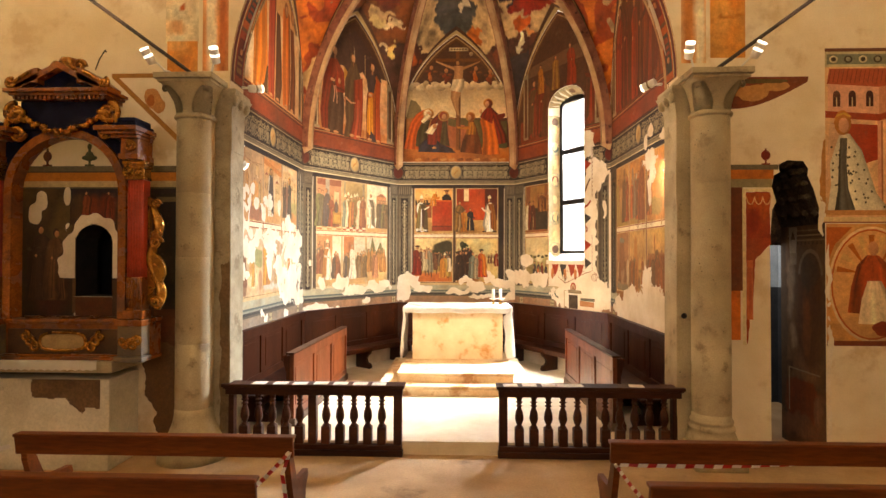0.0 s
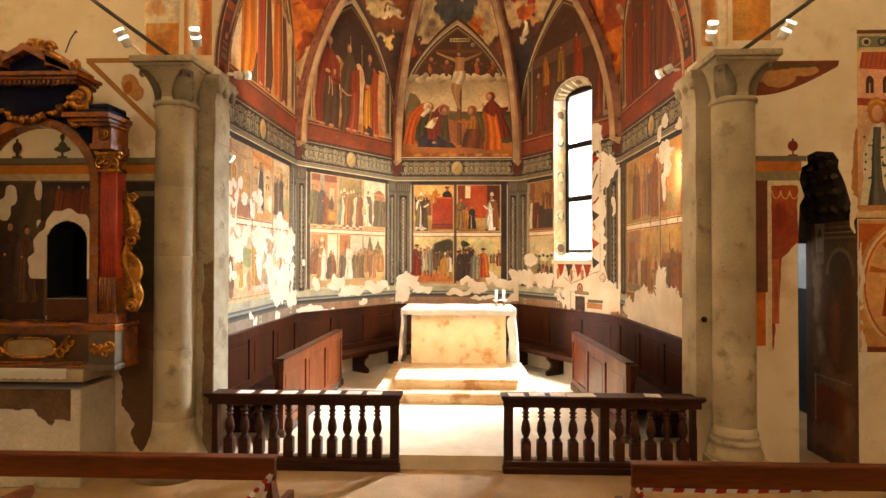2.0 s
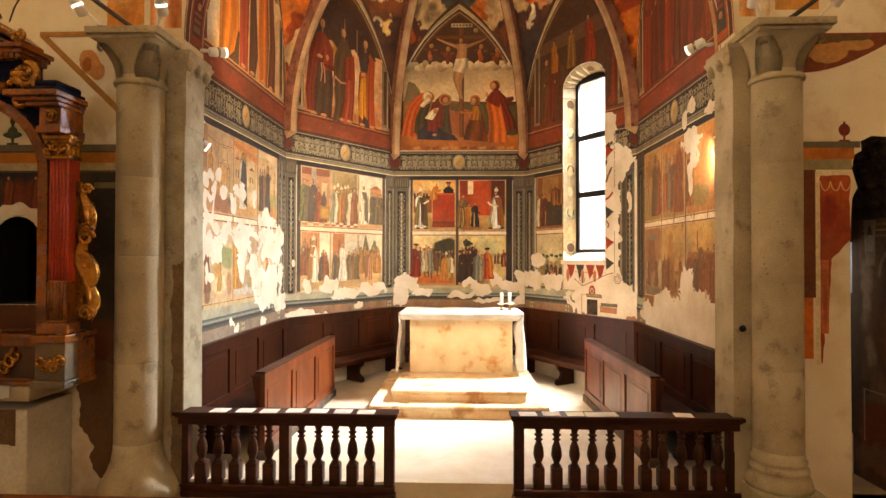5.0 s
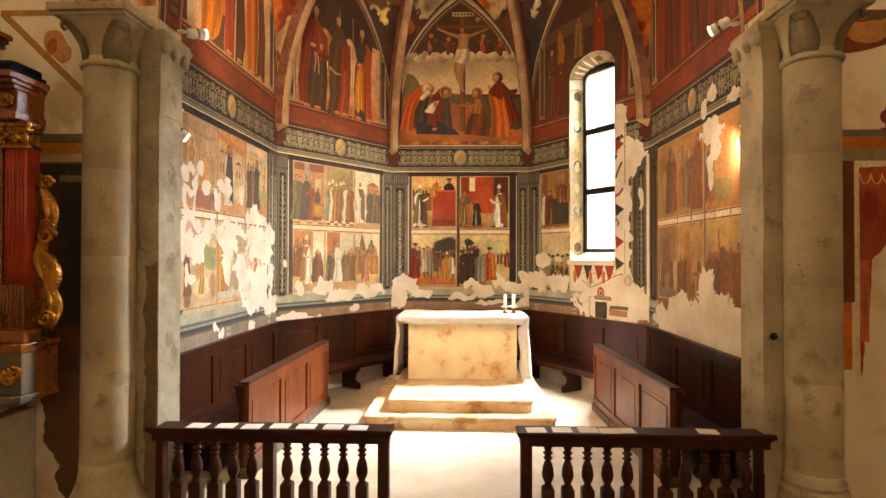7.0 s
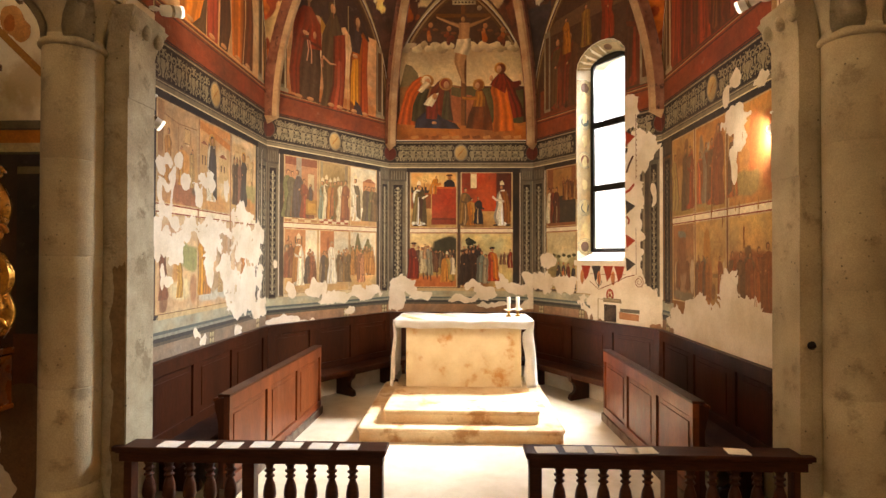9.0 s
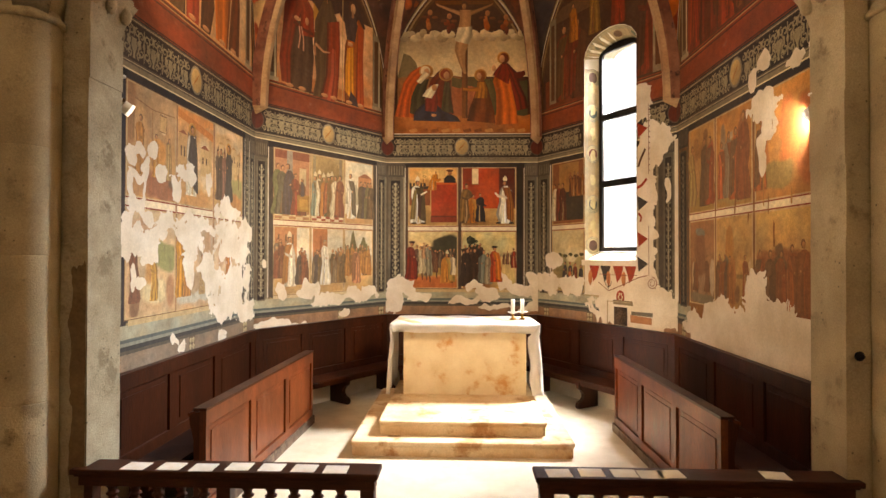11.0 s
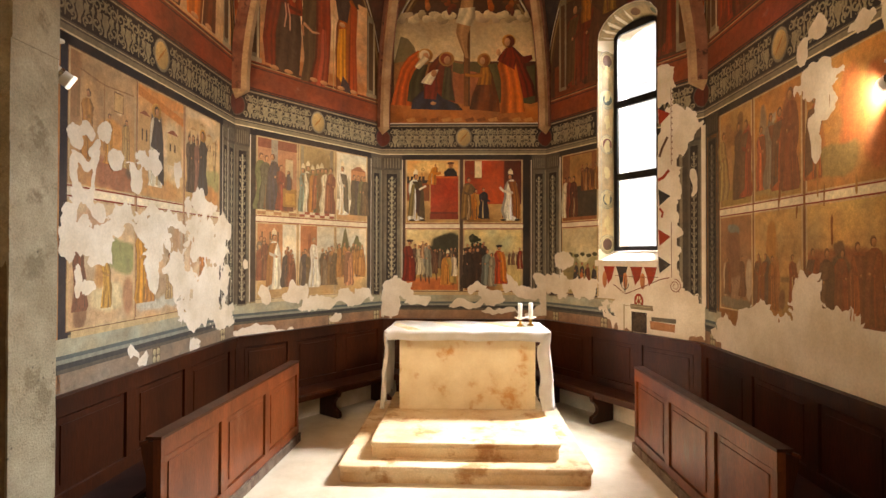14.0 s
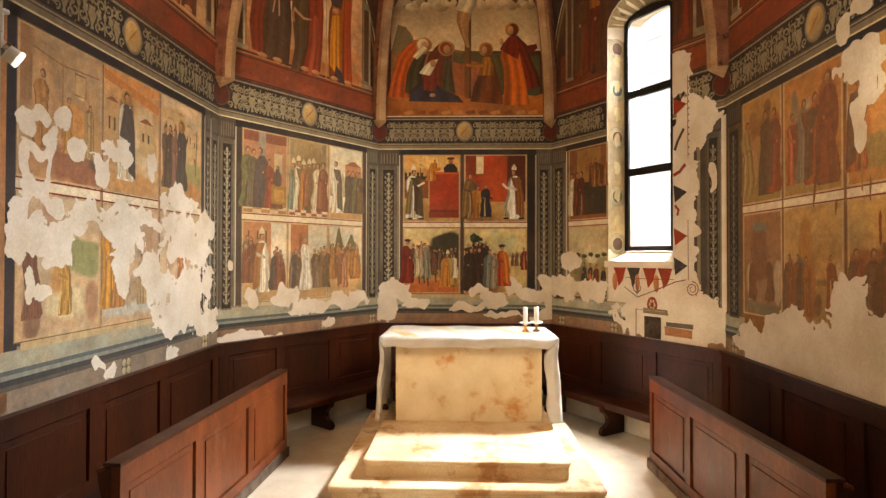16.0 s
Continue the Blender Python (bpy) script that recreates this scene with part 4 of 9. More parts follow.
def spiral(cx, cz, r, turns, start, y, way=1, n=28, tail=()):
    pts = [(cx + r * (1 - k / n * 0.85) * math.cos(start + way * 2 * math.pi * turns * k / n), y, cz + r * (1 - k / n * 0.85) * math.sin(start + way * 2 * math.pi * turns * k / n)) for k in range(n + 1)]
    return list(tail) + pts


apart("predella_board", boxed(-1.06, 0.95, -0.02, 0.22, 1.26, 1.64, 0.006), GILTWOOD)
apart("predella_field", boxed(-0.66, 0.62, -0.03, -0.02, 1.30, 1.58, 0.004), material("dark_umber_paint", lin("5a3a1a"), lin("38220e"), 0.5, 4, 60, 0.2, grain=0.3))
apart("base_moulding", box(boxed(-1.08, 0.97, -0.10, 0.22, 1.24, 1.28, 0.01), -1.06, 0.95, -0.06, 0.0, 1.28, 1.30, 0.006), GILTWOOD)
apart("top_moulding", box(boxed(-1.08, 0.97, -0.09, 0.22, 1.655, 1.70, 0.01), -1.06, 0.95, -0.05, 0.0, 1.63, 1.655, 0.006), GILTWOOD)
bm = bmesh.new()
vs = []
for k in range(32):
    a = 2 * math.pi * k / 32
    c, d = math.cos(a), math.sin(a)
    vs.append((0.26 * (abs(c) ** 0.6) * (1 if c > 0 else -1) - 0.02, 0.10 * (abs(d) ** 0.7) * (1 if d > 0 else -1) + 1.44))
prism(bm, vs, lambda u, v, d: Vector((u, d, v)), -0.045, -0.02)
apart("cartouche", fixed(bm), material("cartouche_field", lin("a08a58"), lin("8a744a"), 0.6, 6, 60, 0.2, grain=0.2), "oval cartouche with worn inscription")
bm = bmesh.new()
tube(bm, [(u, -0.045, v) for u, v in vs + vs[:1]], 0.018, 6)
apart("cartouche_rim", bm, GILT, smooth=True)
for sx in (-1, 1):
    for k in range(3):
        apart("cartouche_leaf", scroll(spiral(sx * (0.33 + 0.05 * k) - 0.02, 1.44 + (k - 1) * 0.06, 0.06, 1.2, math.pi / 2, -0.045, sx), [0.02] * 20 + [0.012] * 9, 6), GILT, smooth=True)
for sx in (-1, 1):
    px_ = sx * 0.82
    apart("pedestal", box(boxed(px_ - 0.14, px_ + 0.13, -0.17, 0.0, 1.30, 1.63, 0.01), px_ - 0.165, px_ + 0.15, -0.2, 0.0, 1.24, 1.30, 0.012), PEDESTAL, "worn brown and grey painted pedestal")
    apart("pedestal_cap", boxed(px_ - 0.165, px_ + 0.15, -0.2, 0.02, 1.63, 1.70, 0.012), GILTWOOD)
    for k in range(5):
        apart("carved_leaf", scroll(spiral(px_ - 0.08 + 0.04 * k, 1.42 + 0.05 * ((k + 1) % 2), 0.055, 1.1, 0.5 * k, -0.175, 1 if k % 2 else -1), 0.017, 6), GILT, smooth=True)
    # fluted pilaster
    bm = bmesh.new()
    box(bm, px_ - 0.115, px_ + 0.115, -0.13, 0.05, 1.70, 1.80, 0.01)
    box(bm, px_ - 0.09, px_ + 0.09, -0.10, 0.05, 1.80, 2.16, 0.006)
    apart("pilaster_foot", bm, GILTWOOD)
    apart("pilaster_shaft", boxed(px_ - 0.09, px_ + 0.09, -0.085, 0.05, 2.16, 3.24, 0.004), REDPAINT, "red fluted pilaster shaft")
    for k in range(6):
        bm = bmesh.new()
        x = px_ - 0.075 + 0.03 * k
        tube(bm, [(x, -0.086, 2.17), (x, -0.086, 3.23)], 0.0105, 6)
        apart("flute", bm, REDPAINT, smooth=True)
    for k in range(6):
        x = px_ - 0.075 + 0.03 * k
        apart("reed", tube(bmesh.new(), [(x, -0.102, 1.82), (x, -0.102, 2.15)], 0.01, 6), GILTWOOD, smooth=True)
    bm = bmesh.new()
    for k, (h0, h1, o) in enumerate(((3.24, 3.27, 0.108), (3.27, 3.37, 0.098), (3.37, 3.41, 0.118), (3.41, 3.45, 0.13))):
        box(bm, px_ - o, px_ + o, -0.09 - (o - 0.09), 0.05, h0, h1, 0.008)
    apart("capital", bm, GILT, "gilt leaf capital")
    for k in (-1, 0, 1):
        apart("capital_leaf", scroll(spiral(px_ + k * 0.07, 3.33, 0.05, 1.3, -1.2, -0.13, k or 1), 0.016, 6), GILT, smooth=True)
    # entablature block over the pilaster, with its cornice
    bm = bmesh.new()
    for h0, h1, o, f, inner in ((3.45, 3.51, 0.10, 0.22, 0.12), (3.51, 3.68, 0.085, 0.19, 0.11), (3.68, 3.715, 0.095, 0.23, 0.2), (3.715, 3.75, 0.11, 0.27, 0.28), (3.75, 3.80, 0.13, 0.31, 0.34)):
        box(bm, *sorted((px_ - sx * inner, px_ + sx * o)), -f, 0.10, h0, h1, 0.008)
    apart("entablature", bm, GILTWOOD)
    apart("dark_cap", box(boxed(px_ - 0.15, px_ + 0.10, -0.26, 0.1, 3.80, 3.84, 0.008), px_ - 0.14, px_ + 0.07, -0.22, 0.1, 3.84, 3.91, 0.03), NAVY)
    for k in (-1, 1):
        apart("rosette", scroll(spiral(px_ + k * 0.0, 3.60, 0.06, 1.5, 0, -0.2, k), 0.014, 6), GILT, smooth=True)
    # pierced side wing of scrolls
    ox = sx * 0.95
    curve = [(ox + sx * (0.02 + 0.055 * math.sin(k / 40 * math.pi * 3.1)) + sx * 0.05 * (1 - k / 40), 0.02, 1.80 + k / 40 * 1.15) for k in range(41)]
    apart("wing_scroll", scroll(curve, [0.028 + 0.03 * abs(math.sin(k / 40 * math.pi * 3)) for k in range(41)], 8, 0.5), GILT, "carved gilt scroll", smooth=True)
    bm = bmesh.new()
    outline = [(ox - sx * 0.08, 1.86), (ox + sx * 0.03, 1.86)] + [(ox + sx * (0.03 + 0.125 * math.sin(math.pi * k / 14) ** 0.8), 2.02 + 0.42 * k / 14) for k in range(15)] + [(ox - sx * 0.02, 2.6), (ox - sx * 0.01, 3.05), (ox - sx * 0.08, 3.08)]
    prism(bm, outline, lambda u, v, d: Vector((u, d, v)), 0.0, 0.05)
    apart("wing", fixed(bm), GILT, "carved gilt side wing")
    for z, r in ((1.88, 0.07), (2.55, 0.075), (2.62, 0.06), (2.98, 0.05)):
        apart("wing_volute", scroll(spiral(ox + sx * 0.06, z, r, 1.6, 0, -0.005, sx), 0.02, 6), GILT, smooth=True)
    # big volutes beside the attic
    apart("attic_volute", scroll(spiral(sx * 0.53, 3.98, 0.115, 1.8, math.pi * (0.5 if sx > 0 else 0.5), -0.12, -sx, 40), [0.035] * 30 + [0.02] * 11, 8), GILT, smooth=True)
    sweep = [(sx * (0.42 + 0.42 * k / 24 + 0.04 * math.sin(k / 24 * 6.28)), -0.12, 3.98 - 0.26 * k / 24 + 0.06 * math.sin(k / 24 * 6.28)) for k in range(25)]
    apart("attic_scroll", scroll(sweep, [0.045 - 0.025 * k / 24 for k in range(25)], 8), GILT, smooth=True)
    apart("low_volute", scroll(spiral(sx * 0.5, 3.76, 0.085, 1.7, 0, -0.12, sx, 36), 0.028, 8), GILT, smooth=True)
    # raised scrolled halves of the broken pediment
    outline = [(sx * (0.22 + 0.34 * k / 14), 4.38 + 0.13 * math.cos(k / 14 * 2.1) - 0.05) for k in range(15)]
    lower = [(u, v - 0.07 - 0.10 * (1 - k / 14)) for k, (u, v) in enumerate(outline)]
    bm = bmesh.new()
    prism(bm, outline + lower[::-1], lambda u, v, d: Vector((u, d, v)), -0.2, 0.05)
    apart("pediment_scroll", fixed(bm), GILTWOOD)
    for k in range(7):
        x, z = outline[3 + k]
        apart("pediment_leaf", scroll([(x, -0.21, z - 0.02), (x + sx * 0.025, -0.215, z - 0.05), (x + sx * 0.055, -0.21, z - 0.07)], [0.012, 0.016, 0.006], 6), GILT, smooth=True)
    apart("pediment_volute", scroll(spiral(sx * 0.52, 4.29, 0.06, 1.5, 1.2, -0.2, -sx), 0.02, 8), GILT, smooth=True)
# arched frame round the opening
bm = bmesh.new()


def aed_arch(r, z0=1.70):
    return [(-r, z0)] + [(-r * math.cos(math.pi * k / 24), 3.12 + r * math.sin(math.pi * k / 24)) for k in range(25)] + [(r, z0)]


o, i_ = aed_arch(0.70), aed_arch(0.61)
bm = bmesh.new()
for a, b, c, d in zip(o, o[1:], i_[1:], i_):
    prism(bm, [a, b, c, d], lambda u, v, w: Vector((u, w, v)), -0.07, 0.1)
apart("arch_moulding", fixed(bm), GILTWOOD, "ochre arched moulding")
bm = bmesh.new()
# spandrels between the arch and the pilasters
for sx in (-1, 1):
    arc = [(0.70 * math.cos(math.pi / 2 * k / 12), 3.12 + 0.70 * math.sin(math.pi / 2 * k / 12)) for k in range(13)]
    flat_ = lambda u, v, w: Vector((sx * u, w, v))
    for (ua, va), (ub, vb) in zip(arc, arc[1:]):
        prism(bm, [(ua, va), (0.76, va), (0.76, vb), (ub, vb)], flat_, -0.03, 0.1)
    prism(bm, [(0.70, 1.70), (0.76, 1.70), (0.76, 3.12), (0.70, 3.12)], flat_, -0.03, 0.1)
    prism(bm, [(0.0, 3.82), (0.76, 3.82), (0.76, 3.9), (0.0, 3.9)], flat_, -0.03, 0.1)
apart("spandrel", fixed(bm), NAVY, "dark blue spandrels")
apart("attic", boxed(-0.50, 0.50, -0.08, 0.12, 3.80, 4.12, 0.006), NAVY, "dark blue attic panel")
garland = [(-0.46 + 0.92 * k / 40, -0.11, 3.94 - 0.16 * math.sin(math.pi * k / 40)) for k in range(41)]
rnd = random.Random(2)
for k in range(0, 41, 2):
    bm = bmesh.new()
    bmesh.ops.create_icosphere(bm, subdivisions=1, radius=rnd.uniform(0.03, 0.05), matrix=Matrix.Translation(Vector(garland[k]) + Vector((0, rnd.uniform(-0.03, 0.02), rnd.uniform(-0.03, 0.03)))))
    apart("garland_fruit", bm, GILT, smooth=True)
bm = bmesh.new()
for h0, h1, xo, f in ((4.12, 4.16, 0.52, 0.16), (4.16, 4.19, 0.55, 0.20), (4.19, 4.23, 0.585, 0.24)):
    box(bm, -xo, xo, -f, 0.15, h0, h1, 0.006)
apart("pediment_cornice", bm, GILTWOOD)
for k in range(21):
    apart("dentil", boxed(-0.51 + 0.05 * k, -0.485 + 0.05 * k, -0.185, -0.15, 4.125, 4.158), GILTWOOD)
bm = bmesh.new()
prism(bm, [(-0.5, 4.23), (0.5, 4.23), (0.03, 4.48), (-0.03, 4.48)], lambda u, v, w: Vector((u, w, v)), -0.1, 0.1)
apart("tympanum", fixed(bm), NAVY)
for sx in (-1, 1):
    bm = bmesh.new()
    prism(bm, [(sx * 0.56, 4.23), (sx * 0.44, 4.23), (0, 4.46), (0, 4.53)], lambda u, v, w: Vector((u, w, v)), -0.2, 0.1)
    apart("raking_cornice", fixed(bm), GILTWOOD)
bm = bmesh.new()
lathe(bm, [(0.09, 4.47), (0.12, 4.51), (0.07, 4.54), (0.11, 4.58), (0.09, 4.62), (0.03, 4.64)], 10)
apart("finial", bm, GILT, smooth=True)
for sx in (-1, 1):
    apart("finial_scroll", scroll(spiral(sx * 0.13, 4.53, 0.075, 1.5, 0, -0.03, sx), 0.024, 8), GILT, smooth=True)
hook = scroll([(0.36, -0.1, 4.46), (0.42, -0.12, 4.58), (0.49, -0.14, 4.66), (0.505, -0.15, 4.665), (0.515, -0.15, 4.64)], 0.006, 6)
apart("hook", hook, IRON, "thin iron hook")


# ---- rods and spotlights above the capitals ----
for sx in (-1, 1):
    bm = bmesh.new()
    tube(bm, [(sx * 2.98, 6.36, 4.50), (sx * 5.9, 6.34, 6.62)], 0.022, 8, ends=True)
    ob = part("brace_rod", bm, ROD)
    tagged(ob, "dark brown brace rod rising from the capital", "rod", "rods on the capitals")


def spotlight(eye, target, stand):
    """A small white cylinder spotlight on a foot or wall bracket."""
    eye, to = Vector(eye), (Vector(target) - Vector(eye)).normalized()
    root = thing("spotlight", *stand, "small white cylinder spotlight, lit warm, on a short stem", "spotlight", "spotlights round the chancel arch")
    o = Vector(stand)
    m = Matrix.Translation(eye - o) @ to.to_track_quat("Z", "Y").to_matrix().to_4x4()
    bm = bmesh.new()
    lathe(bm, [(0.025, -0.13), (0.045, -0.12), (0.05, -0.06), (0.05, 0.045), (0.046, 0.055), (0.04, 0.03), (0.03, 0.02)], 18)
    bmesh.ops.transform(bm, matrix=m, verts=bm.verts)
    housing = part("housing", bm, LAMPWHITE, root, smooth=True)
    bm = bmesh.new()
    lathe(bm, [(0.001, 0.031), (0.036, 0.032), (0.036, 0.036), (0.001, 0.037)], 18)
    bmesh.ops.transform(bm, matrix=m, verts=bm.verts)
    part("lens", bm, BULB, housing, "lit lens")
    bm = bmesh.new()
    lathe(bm, [(0.047, 0.036), (0.052, 0.04), (0.052, 0.058), (0.047, 0.062), (0.043, 0.05)], 18)
    bmesh.ops.transform(bm, matrix=m, verts=bm.verts)
    part("glass_rim", bm, LIT_GLASS, housing, "glowing glass rim")
    bm = bmesh.new()
    lathe(bm, [(0.0505, -0.045), (0.0535, -0.042), (0.0535, -0.022), (0.0505, -0.019)], 18)
    bmesh.ops.transform(bm, matrix=m, verts=bm.verts)
    part("vent_ring", bm, LIT_GLASS if eye.y < 6.5 else CHROME, housing, "bright ring round the lamp")
    bm = bmesh.new()
    tube(bm, [Vector((0, 0, 0)), (eye - to * 0.05 - o) * 0.5 + Vector((0, 0, 0.01)), eye - to * 0.05 - o], 0.012, 8)
    part("stem", bm, LAMPWHITE, root)
    bm = bmesh.new()
    lathe(bm, [(0.04, -0.002), (0.04, 0.012), (0.015, 0.018)], 14)
    part("foot", bm, LAMPWHITE, root)


for eye, target, *rest in LAMPS:
    e = Vector(eye)
    if e.y < 6.5:
        foot = (e.x * 0.95 if abs(e.x) > 3 else e.x * 1.035, e.y + 0.12, 4.512)
    elif e.z > 4.0:
        foot = (e.x * 1.05, e.y - 0.12, 4.532)
    else:
        foot = (-2.735, e.y - 0.09, e.z + 0.22) if e.x < 0 else (2.72, e.y - 0.09, e.z + 0.1)
    spotlight(eye, target, foot)


# ---- pews in the nave ----
def pew(x0, x1, y):
    root = thing("pew", (x0 + x1) / 2, y, 0, "long varnished reddish wooden pew rail on curved end boards", "pew", "pews in the nave")
    w = (x1 - x0) / 2
    bm = bmesh.new()
    box(bm, -w, w, -0.02, 0.025, 0.745, 0.905, 0.012, Matrix.Translation((0, -0.02, 0)) @ Matrix.Rotation(radians(8), 4, "X"))
    part("top_rail", bm, PEW, root)
    bm = bmesh.new()
    box(bm, -w - 0.005, w + 0.005, -0.175, -0.08, 0.885, 0.915, 0.012)
    part("back_cap", bm, PEW, root)
    part("stretcher", boxed(-w + 0.05, w - 0.05, 0.05, 0.08, 0.12, 0.22, 0.006), PEW, root)
    for x in (-w + 0.06, w - 0.06):
        prof = [(-0.14, 0.90), (-0.05, 0.90), (-0.02, 0.70), (0.05, 0.55), (0.10, 0.46), (0.42, 0.44), (0.44, 0.38), (0.36, 0.30), (0.34, 0.18), (0.42, 0.06), (0.46, 0.0), (-0.14, 0.0), (-0.10, 0.08), (-0.03, 0.18), (-0.01, 0.35), (-0.07, 0.52), (-0.12, 0.68)]
        bm = bmesh.new()
        prism(bm, prof, lambda u, v, d: Vector((x + d, u, v)), -0.025, 0.025)
        triangulated(bm)
        part("end_board", fixed(bm), PEW, root)
    return root


pew(-3.6, -1.25, 4.68)
pew(1.33, 4.6, 4.66)
pew(-4.2, -1.24, 3.82)
pew(1.36, 4.6, 3.82)


def tape(points, n, label):
    """A slack ribbon of barrier tape, striped red and white."""
    pts = [Vector(p) for p in points]
    root = thing("barrier_tape", *pts[0], label, "barrier tape", "barrier tapes on the pews")
    o = pts[0]

    def at(s):
        k = min(int(s * (len(pts) - 1)), len(pts) - 2)
        return pts[k].lerp(pts[k + 1], s * (len(pts) - 1) - k)
    for k in range(n):
        a, b = at(k / n), at((k + 1) / n)
        t = (b - a).normalized()
        up = Vector((0, 0.25, 1))
        up = (up - t * up.dot(t)).normalized() * 0.019
        sk = t * 0.02
        bm = bmesh.new()
        wob = Vector((0, 0.012 * math.sin(k * 1.7), 0))
        bm.faces.new([bm.verts.new(v - o) for v in (a - up + wob, b - up, b + up + sk, a + up + sk + wob)])
        bmesh.ops.solidify(bm, geom=bm.faces[:], thickness=0.0008)
        part("stripe", bm, TAPERED if k % 2 else TAPE, root)


def sag(a, b, d, n=8):
    a, b = Vector(a), Vector(b)
    return [a.lerp(b, k / n) - Vector((0, 0, d * math.sin(math.pi * k / n))) for k in range(n + 1)]


TL = "red and white barrier tape tied to the pew"
tape(sag((1.40, 4.54, 0.725), (3.2, 4.56, 0.775), 0.03), 24, TL)
tape(sag((-1.27, 4.52, 0.80), (-1.52, 3.9, 0.62), 0.03), 16, TL)
tape([(-1.27, 4.52, 0.80), (-1.33, 4.51, 0.62), (-1.30, 4.50, 0.40)], 6, TL)
tape(sag((1.36, 4.52, 0.74), (1.52, 3.9, 0.60), 0.03), 16, TL)
tape(sag((-3.6, 4.5, 0.82), (-4.4, 4.4, 0.72), 0.03), 8, TL)

# small iron peg in the joint of the pier
bm = bmesh.new()
lathe(bm, [(0.001, 0.0), (0.03, 0.0), (0.034, 0.012), (0.02, 0.02), (0.012, 0.05), (0.001, 0.052)], 14)
bmesh.ops.transform(bm, matrix=pose(2.765, 6.668, 1.70, 90, 0, 0), verts=bm.verts)
tagged(part("iron_peg", bm, IRON, smooth=True), "small dark iron peg set in the stone pier", "peg")


# ---- frescoes ----
def mul(c, f):
    return tuple(min(1.0, max(0.0, v * f)) for v in c)


HAZE_LIFT = tuple(v * 0.02 for v in lin("c08a54"))  # a faint warm haze put into the colour of all the paint


def deepened(c, pure=1.14):
    """The pigment with dark tones deep and colours pure, over the painted warm haze."""
    grey = 0.3 * c[0] + 0.55 * c[1] + 0.15 * c[2]
    lift = 1.10 * max(grey, 1e-4) ** 0.12
    c = (c[0], c[1] + 0.012 * c[0], c[2])
    return tuple(min(0.92, max(0.0, (grey + (v - grey) * pure) * lift) + g) for v, g in zip(c, HAZE_LIFT))



